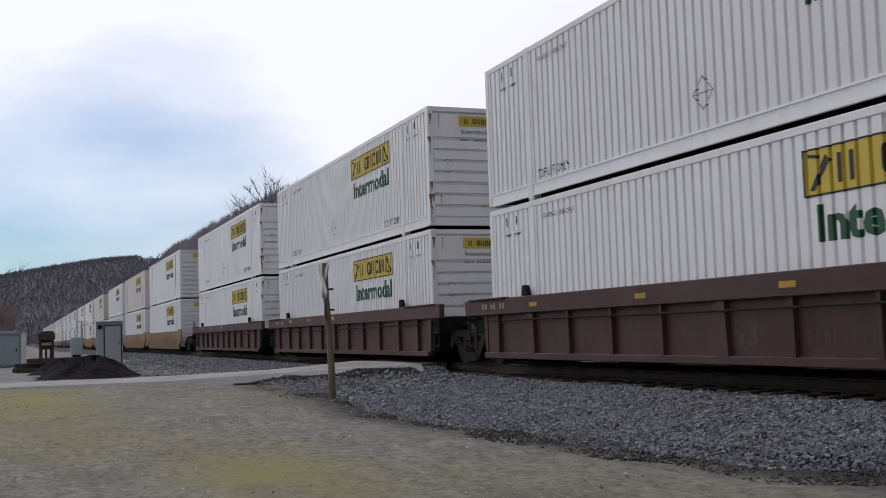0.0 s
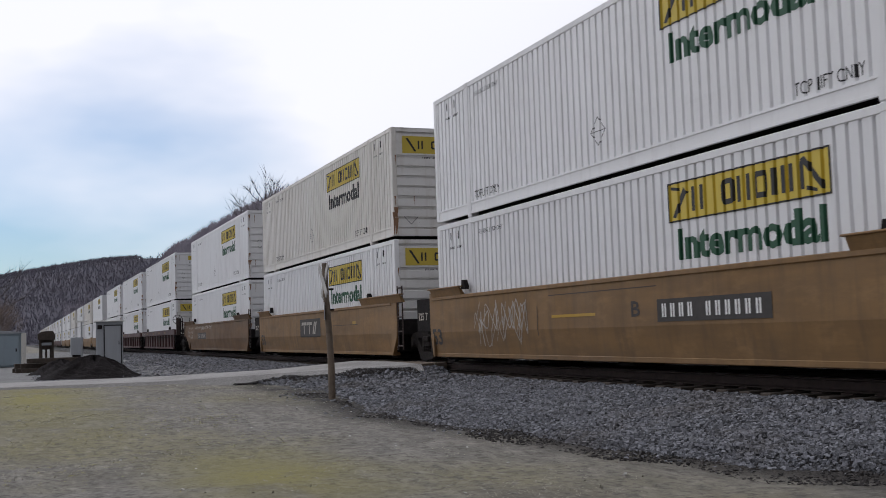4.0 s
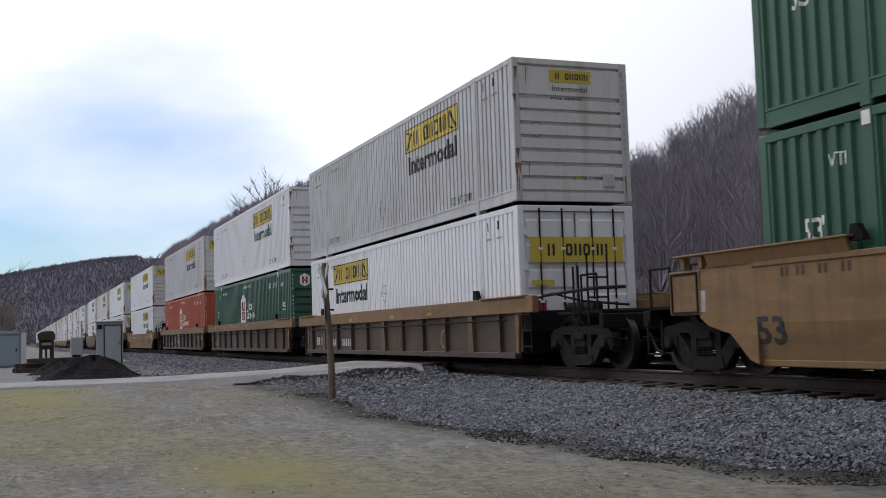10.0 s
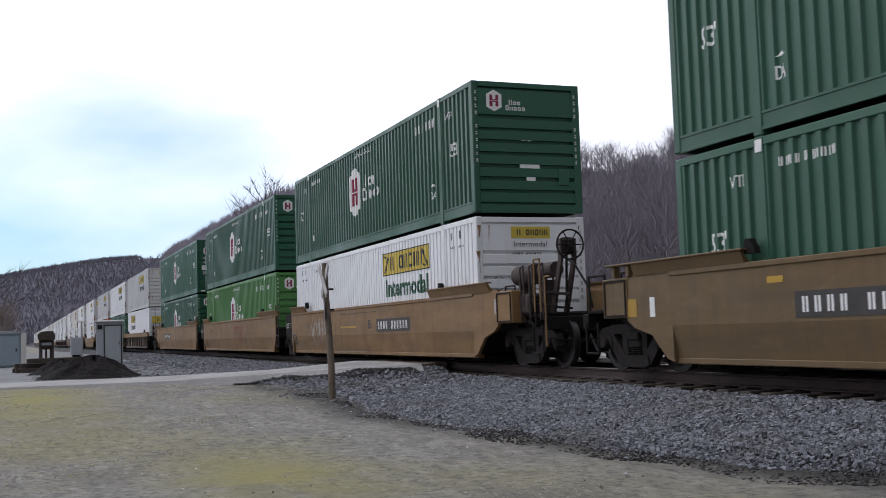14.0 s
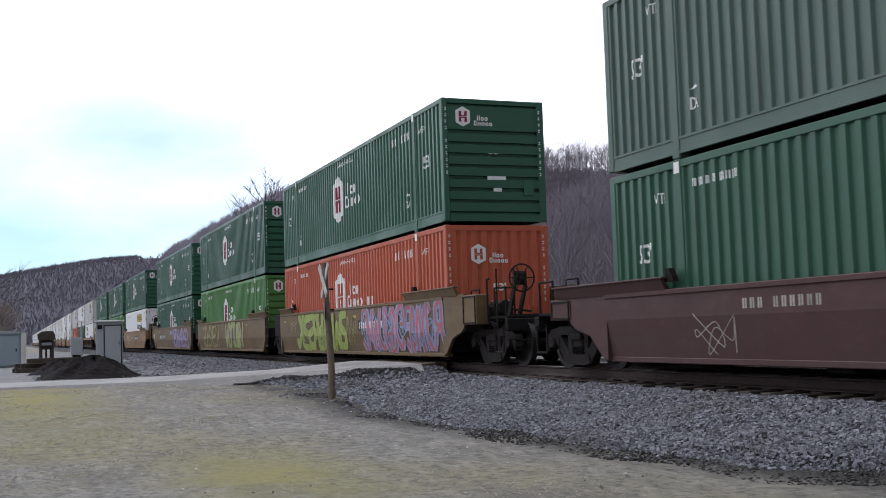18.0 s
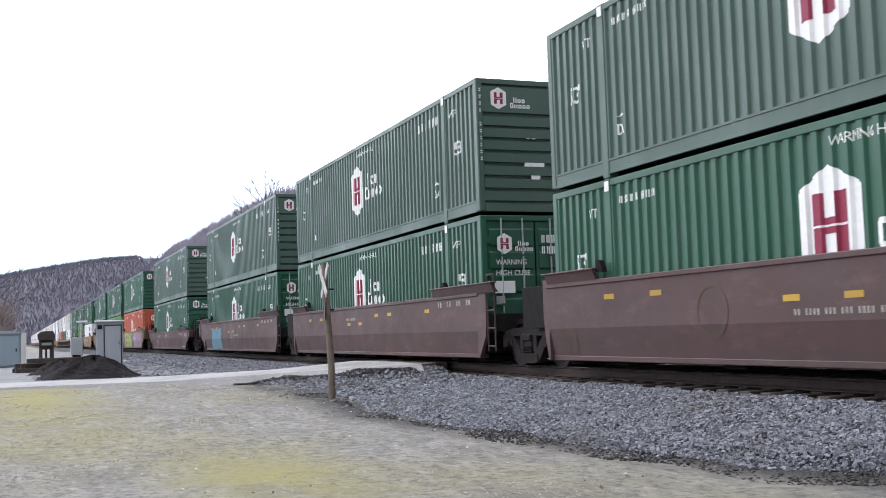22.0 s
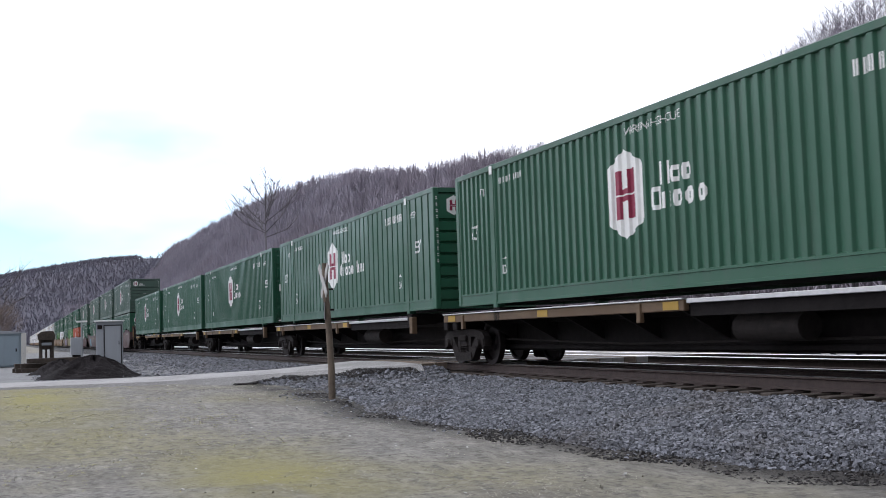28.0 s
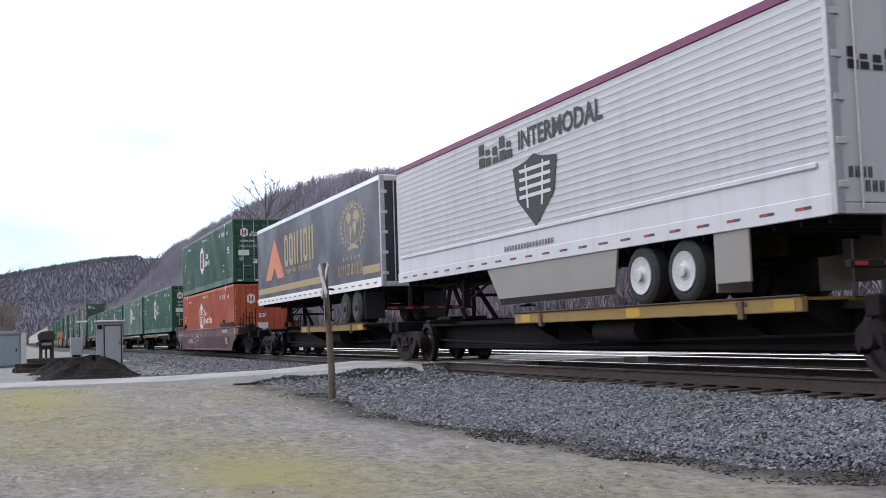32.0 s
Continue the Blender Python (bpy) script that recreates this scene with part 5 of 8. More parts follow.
    part("air_reservoir", Solid().tube((1.5, -0.85, 1.36), (2.9, -0.85, 1.36), 0.2, n=16), M_STEEL, ob, smooth=True)
    part("brake_line", Solid().path([(-e, -0.6, 1.25), (-2, -0.62, 1.12), (e, -0.6, 1.25)], 0.02), M_STEEL, ob)
    for sg, kind in ((-1, front), (1, rear)):
        if kind == "car":
            part("end_sill", Solid().cbox(sg * (e + 0.8), sg * (e + 2.35), -0.4, 0.4, 1.36, 1.66, 0.02).cbox(sg * (e + 2.2), sg * (e + 2.4), -1.28, 1.28, 1.42, 1.66, 0.02), M_WELLDARK, ob)
            part("coupler", Solid().cbox(sg * (e + 2.3), sg * (e + 2.8), -0.12, 0.12, 1.4, 1.62, 0.03).cbox(sg * (e + 2.7), sg * (e + 2.95), -0.2, 0.14, 1.36, 1.66, 0.05), M_STEEL, ob)
            for s2 in (-1, 1):
                part("end_step", ladder(sg * (e + 2.0) - 0.2, s2 * 1.28, 0.95, 1.6, 0.4, 2, 0.02), M_STEEL, ob)
                part("handrail", Solid().path([(sg * (e + 1.6), s2 * 1.25, 1.65), (sg * (e + 1.6), s2 * 1.25, 2.5), (sg * (e + 2.2), s2 * 1.25, 2.5), (sg * (e + 2.2), s2 * 1.25, 1.65)], 0.02), M_STEEL, ob)
            if sg > 0:
                brake_wheel(ob, e + 2.3, -0.8, 2.35)
                part("brake_stand", Solid().cbox(e + 1.9, e + 2.24, -1.0, -0.6, 1.66, 2.5, 0.02), M_STEEL, ob)
    if front == "car":
        truck(ob, -e + 0.7)
    truck(ob, e + (1.7 if rear == "car" else 1.08))
    if deck == "trailer":
        h = Solid().cbox(-e + 0.7, -e + 1.5, -0.5, 0.5, 1.66, 1.8, 0.02)
        for s2 in (-1, 1):
            h.tube((-e + 0.9, s2 * 0.4, 1.75), (-e + 1.15, s2 * 0.3, 2.62), 0.06, n=8)
            h.tube((-e + 2.3, s2 * 0.4, 1.7), (-e + 1.25, s2 * 0.3, 2.6), 0.06, n=8)
        h.cbox(-e + 0.75, -e + 1.6, -0.45, 0.45, 2.6, 2.72, 0.03)
        part("trailer_hitch", h, M_STEEL, ob)
    return ob


def tyre_wheel(parent, x, y, z, rim):
    r = 0.475
    t = part("wheel", Solid().disc_profile((0, 0, 0), "y", [(-0.14, 0.3), (-0.15, 0.36), (-0.14, r - 0.05), (-0.1, r), (0.1, r), (0.14, r - 0.05), (0.15, 0.36), (0.14, 0.3)], 28).mesh("wheel", M_RUBBER, True), None, parent, "black truck tyre", at=pose(x, y, z))
    part("rim", Solid().disc_profile((0, 0, 0), "y", [(-0.146, 0.2), (-0.15, 0.25), (-0.162, 0.285), (-0.162, 0.3), (-0.05, 0.31), (-0.04, 0.22)], 24), rim, t, smooth=True)
    part("hub", Solid().disc_profile((0, -0.1, 0), "y", [(-0.1, 0.05), (-0.1, 0.08), (-0.06, 0.1), (-0.046, 0.15)], 16), rim, t, smooth=True)
    return t


M_TRAILERDARK = painted("dark_blue_grey_paint", (0.028, 0.027, 0.045), 0.25, (0.06, 0.055, 0.055), 0.03, 0.4, 0.05)
M_GOLD = plain("gold_print", (0.36, 0.26, 0.11), 0.5, 0, 0.12, 8)
M_LOGOORANGE = plain("orange_print", (0.62, 0.16, 0.05), 0.5, 0, 0.1, 8)
M_RED = plain("red_reflector", (0.4, 0.02, 0.02), 0.4, 0, 0.1, 8)
M_SKIRT = painted("skirt_paint", (0.28, 0.265, 0.24), 0.35, (0.25, 0.2, 0.15), 0.05, 0.5, 0.1)
M_REEFER = painted("white_reefer_paint", (0.6, 0.605, 0.625), 0.3, (0.3, 0.28, 0.26), 0.04, 0.4, 0.05)

M_ALURIM = plain("bright_alloy_rim", (0.5, 0.5, 0.5), 0.4, 0.15, 0.2, 9)
M_DARKTAPE = plain("dark_tape", (0.05, 0.04, 0.04), 0.5, 0, 0.2, 8)
M_DARKRIM = plain("dull_grey_rim", (0.035, 0.033, 0.034), 0.6, 0.3, 0.2, 8)
M_PURPLE = plain("purple_red_trim", (0.16, 0.02, 0.09), 0.5, 0, 0.25, 3)


def trailer_frame(ob, zb, zt, wall, rim, rail_paint, low_paint):
    """Body box, rails, doors, landing gear, axles and bumper of a 53-foot van trailer."""
    e, hw = L / 2, W / 2
    part("front_wall", Solid().cbox(-e, -e + 0.05, -hw, hw, zb, zt, 0.015), wall, ob)
    part("roof", Solid().cbox(-e, e, -hw + 0.02, hw - 0.02, zt - 0.03, zt + 0.012, 0.008), M_ALU, ob)
    part("floor", Solid().box(-e + 0.05, e - 0.05, -hw + 0.05, hw - 0.05, zb, zb + 0.12), M_WELLDARK, ob)
    for i in range(30):
        x = -e + 0.5 + i * 0.53
        part("cross_member", Solid().box(x, x + 0.05, -hw + 0.1, hw - 0.1, zb - 0.1, zb), M_WELLDARK, ob)
    for s2 in (-1, 1):
        part("top_rail", Solid().cbox(-e, e, s2 * (hw + 0.012), s2 * (hw - 0.03), zt - 0.13, zt + 0.01, 0.01), rail_paint, ob)
        part("bottom_rail", Solid().cbox(-e, e, s2 * (hw + 0.012), s2 * (hw - 0.03), zb - 0.02, zb + 0.24, 0.01), low_paint, ob, "white bottom rail with red and white reflective tape")
        part("rear_post", Solid().cbox(e - 0.09, e + 0.02, s2 * (hw + 0.014), s2 * (hw - 0.12), zb - 0.02, zt + 0.014, 0.012), M_GALV, ob)
        gear = Solid().cbox(-e + 3.2, -e + 3.34, s2 * 0.72, s2 * 0.86, 2.0, zb, 0.02).cbox(-e + 3.1, -e + 3.44, s2 * 0.66, s2 * 0.92, 1.96, 2.0, 0.01)
        gear.tube((-e + 3.3, s2 * 0.75, 2.1), (-e + 4.6, s2 * 0.5, zb), 0.03, n=6)
        part("landing_leg", gear, M_STEEL, ob)
        part("leg_brace", Solid().path([(-e + 3.27, s2 * 0.79, 2.1), (-e + 2.2, s2 * 0.6, zb)], 0.028).path([(-e + 3.27, s2 * 0.79, 2.3), (-e + 3.9, s2 * 0.3, zb)], 0.024), M_STEEL, ob)
    part("leg_cross_bar", Solid().tube((-e + 3.27, -0.75, 2.25), (-e + 3.27, 0.75, 2.25), 0.035, n=8), M_STEEL, ob)
    part("hitch_frame", Solid().cbox(-e + 0.5, -e + 2.6, -0.5, 0.5, zb - 0.16, zb - 0.09, 0.01), M_STEEL, ob)
    part("door_sill", Solid().cbox(e - 0.06, e + 0.015, -hw + 0.1, hw - 0.1, zb - 0.02, zb + 0.12), M_ALU, ob)
    part("door_header", Solid().cbox(e - 0.06, e + 0.015, -hw + 0.1, hw - 0.1, zt - 0.16, zt), M_ALU, ob)
    for a, b in ((-hw + 0.12, -0.01), (0.01, hw - 0.12)):
        leaf = part("door_leaf", Solid().cbox(e - 0.05, e, a, b, zb + 0.13, zt - 0.17, 0.01), wall, ob)
        for y in (a + 0.25, b - 0.3):
            part("lock_rod", Solid().tube((e + 0.04, y, zb + 0.05), (e + 0.04, y, zt - 0.1), 0.016, n=8), M_ALU, leaf)
        yy = a if a < 0 else b
        for k in range(5):
            z = zb + 0.3 + k * (zt - zb - 0.8) / 4
            part("hinge", Solid().cbox(e - 0.02, e + 0.035, yy - 0.1, yy + 0.06, z, z + 0.09, 0.008), M_ALU, leaf)
    for i in range(22):
        x = -e + 0.4 + i * 0.715
        tape = part("reflective_tape", Solid().box(x, x + 0.3, -hw - 0.016, -hw - 0.011, zb + 0.09, zb + 0.13), M_DARKTAPE, ob, "dark rail slot with red tape")
        part("red_tape", Solid().box(x + 0.04, x + 0.16, -hw - 0.021, -hw - 0.017, zb + 0.095, zb + 0.125), M_RED, tape)
    bm_ = Solid().cbox(e - 0.1, e + 0.02, -1.15, 1.15, 2.05, 2.15, 0.01)
    for y in (-0.5, 0.5):
        bm_.cbox(e - 0.1, e, y - 0.05, y + 0.05, 2.1, zb, 0.01)
    part("rear_bumper", bm_, M_STEEL, ob)
    st = Solid()
    for i in range(5):
        st.box(e + 0.02, e + 0.026, -1.1 + i * 0.46, -0.9 + i * 0.46, 2.08, 2.13)
    part("reflective_tape", st, M_RED, ob)
    xs = (e - 4.55, e - 3.35) if wall is M_REEFER else (e - 3.85, e - 2.65)
    part("suspension", Solid().cbox(e - 5.3, e - 2.0, -0.55, -0.4, 2.35, zb, 0.02).cbox(e - 5.3, e - 2.0, 0.4, 0.55, 2.35, zb, 0.02), M_STEEL, ob)
    for x in xs:
        part("axle", Solid().tube((x, -0.95, 2.22), (x, 0.95, 2.22), 0.07, n=10), M_STEEL, ob)
        for y in (-1.1, -0.78, 0.78, 1.1):
            tyre_wheel(ob, x, y, 2.22, rim) if y < 0 else tyre_wheel(ob, x, y, 2.22, rim).rotation_euler.rotate_axis("Z", math.pi)
    for s2 in (-1, 1):
        if wall is M_REEFER:
            part("mud_flap", Solid().cbox(e - 2.62, e - 2.58, s2 * 1.22, s2 * 0.62, 1.86, zb, 0.01), M_SKIRT, ob, "off-white mud flap")
            part("rear_side_guard", Solid().cbox(e - 2.55, e - 1.75, s2 * (hw - 0.02), s2 * (hw - 0.06), 1.98, zb, 0.01), M_SKIRT, ob)
        else:
            part("mud_flap", Solid().cbox(e - 1.92, e - 1.88, s2 * 1.22, s2 * 0.62, 1.86, zb, 0.01), M_RUBBER, ob, "black mud flap")


def flat_mark(ob, sh, u, z, material, name, label="", off=0.008):
    v, f = sh
    me = bpy.data.meshes.new(name)
    me.from_pydata([(p[0] + u - L / 2, -W / 2 - off, z + p[1]) for p in v], [], f)
    return part(name, inked(me, material), None, ob, label)


def dark_trailer():
    zb, zt = 2.72, 5.74
    ob = thing("semi_trailer", "dark navy van trailer with orange and gold print", "trailer", "highway trailers")
    hw = W / 2
    for s2 in (-1, 1):
        part("side_wall", Solid().cbox(-L / 2 + 0.03, L / 2 - 0.1, s2 * hw, s2 * (hw - 0.04), zb + 0.2, zt - 0.1, 0.005), M_TRAILERDARK, ob)
    trailer_frame(ob, zb, zt, M_TRAILERDARK, M_DARKRIM, M_ALU, M_LETTER)
    flat_mark(ob, poly2d([(0, 0), (1.62, 1.55), (3.2, 0), (2.1, 0), (1.62, 0.45), (1.05, 0)]), 1.5, 3.62, M_LOGOORANGE, "brand_mark", "orange peaked brand shape")
    flat_mark(ob, block_word([(0.0, "OOHIOH")], 1.15, 0.76, 1, 0.2), 4.75, 3.98, M_GOLD, "brand_word", "gold brand bars")
    flat_mark(ob, bar_word("IIIIIIIII IIIIIIIIII", 0.16, 0.19), 4.9, 3.7, M_GOLD, "brand_word")
    flat_mark(ob, rect(10.4, 0.22), 0.1, 3.12, M_GOLD, "gold_stripe")
    flat_mark(ob, rect(1.6, 0.22), 14.4, 3.12, M_GOLD, "gold_stripe")
    flat_mark(ob, block_word([(0.0, "HIIIOHHIHH")], 0.34, 0.28, 1, 0.06), 11.9, 3.18, M_GOLD, "brand_word")
    ring = []
    n = 22
    for i in range(n):
        a0 = math.radians(-52 + 284 * i / (n - 1))
        for q in (-1, 1):
            c0 = (1.12 * math.cos(a0), 0.62 * math.sin(a0))
            t = a0 + q * 0.7 + (0.9 if math.cos(a0) > 0 else -0.9)
            tip = (c0[0] + 0.2 * math.cos(t), c0[1] + 0.16 * math.sin(t))
            nx, nz = -math.sin(t) * 0.045, math.cos(t) * 0.045
            mid = ((c0[0] + tip[0]) / 2, (c0[1] + tip[1]) / 2)
            ring.append([c0, (mid[0] + nx, mid[1] + nz), tip, (mid[0] - nx, mid[1] - nz)])
    flat_mark(ob, poly2d(*ring), 13.5, 4.62, M_GOLD, "wreath_emblem", "gold leaf wreath")
    circle = [(0.82 * math.cos(2 * math.pi * i / 40), 0.55 * math.sin(2 * math.pi * i / 40)) for i in range(41)]
    flat_mark(ob, ribbon(circle, 0.035, 0.035), 13.5, 4.62, M_GOLD, "globe_outline")
    for land in ([(-0.62, 0.3), (-0.45, 0.42), (-0.2, 0.4), (-0.08, 0.3), (-0.2, 0.16), (-0.3, 0.05), (-0.42, 0.1), (-0.55, 0.18)],
                 [(-0.3, 0.02), (-0.12, -0.02), (-0.06, -0.16), (-0.18, -0.3), (-0.22, -0.46), (-0.3, -0.3)],
                 [(0.08, 0.1), (0.3, 0.12), (0.42, -0.02), (0.32, -0.2), (0.24, -0.4), (0.16, -0.2), (0.04, -0.02)],
                 [(0.06, 0.2), (0.2, 0.44), (0.5, 0.4), (0.7, 0.24), (0.6, 0.08), (0.44, 0.02), (0.3, 0.16)],
                 [(-0.5, -0.62), (0.0, -0.54), (0.5, -0.62), (0.55, -0.72), (0.0, -0.66), (-0.55, -0.72)]):
        flat_mark(ob, poly2d(land), 13.5, 4.62, M_GOLD, "land_shape")
    star = []
    for k in range(5):
        star.append([(k * 0.4 + (0.09 if i % 2 == 0 else 0.04) * math.sin(math.pi * i / 5), (0.09 if i % 2 == 0 else 0.04) * math.cos(math.pi * i / 5)) for i in range(10)])
    flat_mark(ob, poly2d(*star), 12.5, 3.68, M_GOLD, "star_row")
    x = L / 2 + 0.004
    me = bpy.data.meshes.new("brand_mark")
    me.from_pydata([(x, -0.2, 4.55), (x, 0.2, 4.95), (x, 0.7, 4.55)], [], [(0, 1, 2)])
    part("brand_mark", inked(me, M_LOGOORANGE), None, ob)
    return ob


def white_trailer():
    zb, zt = 2.72, 5.66
    ob = thing("refrigerated_trailer", "white ribbed refrigerated trailer with black shield print on a spine car", "trailer", "highway trailers")
    hw, e = W / 2, L / 2
    for s2 in (-1, 1):
        s = Solid()
        n = 17
        z0, z1 = zb + 0.62, zt - 0.12
        v = []
        for i in range(n):
            a = z0 + (z1 - z0) * i / n
            d = (z1 - z0) / n
            for dz, ins in ((0.0, 0.012), (d * 0.45, 0.01), (d * 0.84, 0.0), (d * 0.9, 0.03)):
                v.append((a + dz, ins))
        v.append((z1, 0.008))
        pts = []
        for z, ins in v:
            pts += [(-e + 0.06, s2 * (hw - ins), z), (e - 0.1, s2 * (hw - ins), z)]
        s.add(pts, [(2 * i, 2 * i + 1, 2 * i + 3, 2 * i + 2) for i in range(len(v) - 1)])
        part("side_wall", s, M_REEFER, ob, "white horizontally ribbed side")
        part("lower_panel", Solid().cbox(-e + 0.06, e - 0.1, s2 * (hw - 0.002), s2 * (hw - 0.04), zb + 0.2, zb + 0.64, 0.004), M_REEFER, ob)
        part("rub_rail", Solid().cbox(-e + 0.3, e - 0.3, s2 * (hw + 0.03), s2 * (hw - 0.01), zb + 0.58, zb + 0.66, 0.015), M_REEFER, ob)
    trailer_frame(ob, zb, zt, M_REEFER, M_ALURIM, M_PURPLE, M_REEFER)
    flat_mark(ob, word_bars(["IooIo"], 0.5, 0.35, 1), 5.45, 4.86, M_BLACK, "brand_word", "black brand bars")
    flat_mark(ob, letters("INTERMODAL", 0.52, 3.3, 0.012), 7.4, 4.95, M_BLACK, "lettering")
    sh = flat_mark(ob, poly2d([(0, 0.95), (0.16, 0.3), (0.95, -0.28), (1.75, 0.3), (1.9, 0.95), (1.3, 1.02), (0.95, 1.12), (0.6, 1.02)]), 7.1, 3.66, M_BLACK, "shield_emblem", "black shield emblem with pale bars")
    cut = [[(0.28 + 0.02 * k, 0.3 + k * 0.17), (1.62, 0.3 + k * 0.17), (1.62, 0.37 + k * 0.17), (0.28, 0.37 + k * 0.17)] for k in range(4)]
    cut += [[(0.6, 0.1), (0.68, 0.1), (0.62, 0.95), (0.56, 0.95)], [(1.2, 0.1), (1.28, 0.1), (1.36, 0.95), (1.3, 0.95)]]
    flat_mark(ob, poly2d(*cut), 7.1, 3.66, M_REEFER, "shield_mark", off=0.012)
    flat_mark(ob, bar_word("IIIIIIIIIIIIIIIII", 0.1, 0.13), 6.6, 3.0, M_BLACK, "brand_word", off=0.02)
    part("side_skirt", Solid().prism([(-e + 5.6, zb), (-e + 10.95, zb), (-e + 10.8, 1.95), (-e + 6.3, 1.92)], "y", -hw + 0.02, -hw + 0.06), M_SKIRT, ob, "off-white aerodynamic side skirt")
    part("skirt_strip", Solid().prism([(-e + 6.2, 2.06), (-e + 10.83, 2.08), (-e + 10.8, 1.96), (-e + 6.3, 1.93)], "y", -hw + 0.012, -hw + 0.02), M_STEEL, ob)
    x = L / 2 + 0.004
    me = inked(end_decal(word_bars(["IooIo"], 0.28, 0.2, 1), 0.28, 4.5, x), M_BLACK)
    part("brand_word", me, None, ob)
    part("serial_mark", inked(end_decal(bar_word("IIII", 0.14, 0.1), 0.2, 3.15, x), M_BLACK), None, ob)
    part("serial_mark", inked(end_decal(bar_word("IIIIII", 0.14, 0.11), 0.45, 2.98, x), M_BLACK), None, ob)
    return ob


# ---- ground, ballast, track, road ----
def ramp(x, a, b):
    t = np.clip((x - a) / (b - a), 0, 1)
    return t * t * (3 - 2 * t)


# road over the line: edge towards the camera, far edge, height
ROAD = [((-34.3, -40.0), (-37.7, -40.0), 0.345), ((-30.8, -8.0), (-34.2, -8.0), 0.36), ((-29.4, 0.0), (-33.0, 0.0), 0.37), ((-28.2, 3.6), (-32.2, 3.9), 0.39),
        ((-26.7, 5.9), (-30.2, 6.7), 0.51), ((-24.9, 7.3), (-29.3, 7.9), 0.62), ((-23.5, 8.65), (-28.9, 8.65), 0.69)]


def bank_z(x, y, drop=0.09, slope=0.42, wide=0.42):
    """Height of the stony bank that carries the road up to the rails."""
    x, y = np.broadcast_arrays(np.asarray(x, float), np.asarray(y, float))
    best, zr = np.full(x.shape, 1e9), np.zeros(x.shape)
    mids = [((n[0] + f[0]) / 2, (n[1] + f[1]) / 2, z, math.dist(n, f) / 2) for n, f, z in ROAD]
    for (ax, ay, az, ah), (bx_, by_, bz, bh) in zip(mids, mids[1:]):
        t = np.clip(((x - ax) * (bx_ - ax) + (y - ay) * (by_ - ay)) / ((bx_ - ax) ** 2 + (by_ - ay) ** 2), 0, 1)
        d = np.maximum(0, np.hypot(x - ax - t * (bx_ - ax), y - ay - t * (by_ - ay)) - wide * (ah + t * (bh - ah)))
        near = d < best
        best, zr = np.where(near, d, best), np.where(near, az + t * (bz - az), zr)
    return zr - drop - slope * best


def ground_z(x, y):
    """The field: nearly level, rising a little towards the road and dropping again beyond the line."""
    x, y = np.asarray(x, float), np.asarray(y, float)
    lift = 0.32 * ramp(-x, 8, 30)
    wob = 0.03 * np.sin(x * 0.7 + 1.3) * np.sin(y * 0.9) + 0.02 * np.sin(x * 1.9 + y * 1.3)
    return np.maximum(lift + wob * np.exp(-((x + 12) / 25) ** 2), np.where((y < 9) & (y > 3), bank_z(x, y), -1))


def sheet(name, xs, ys, zfun, material, label, category, kind="structure", smooth=True):
    X, Y = np.meshgrid(xs, ys, indexing="ij")
    Z = zfun(X, Y)
    n, m = X.shape
    v = np.stack([X.ravel(), Y.ravel(), Z.ravel()], 1)
    i = np.arange(n * m).reshape(n, m)
    q = np.stack([i[:-1, :-1].ravel(), i[1:, :-1].ravel(), i[1:, 1:].ravel(), i[:-1, 1:].ravel()], 1)
    me = bpy.data.meshes.new(name)
    me.from_pydata(v.tolist(), [], q.tolist())
    me.materials.append(material)
    if smooth:
        me.polygons.foreach_set("use_smooth", [True] * len(me.polygons))
    ob = new(name, me)
    return tagged(ob, label, category, "", kind)


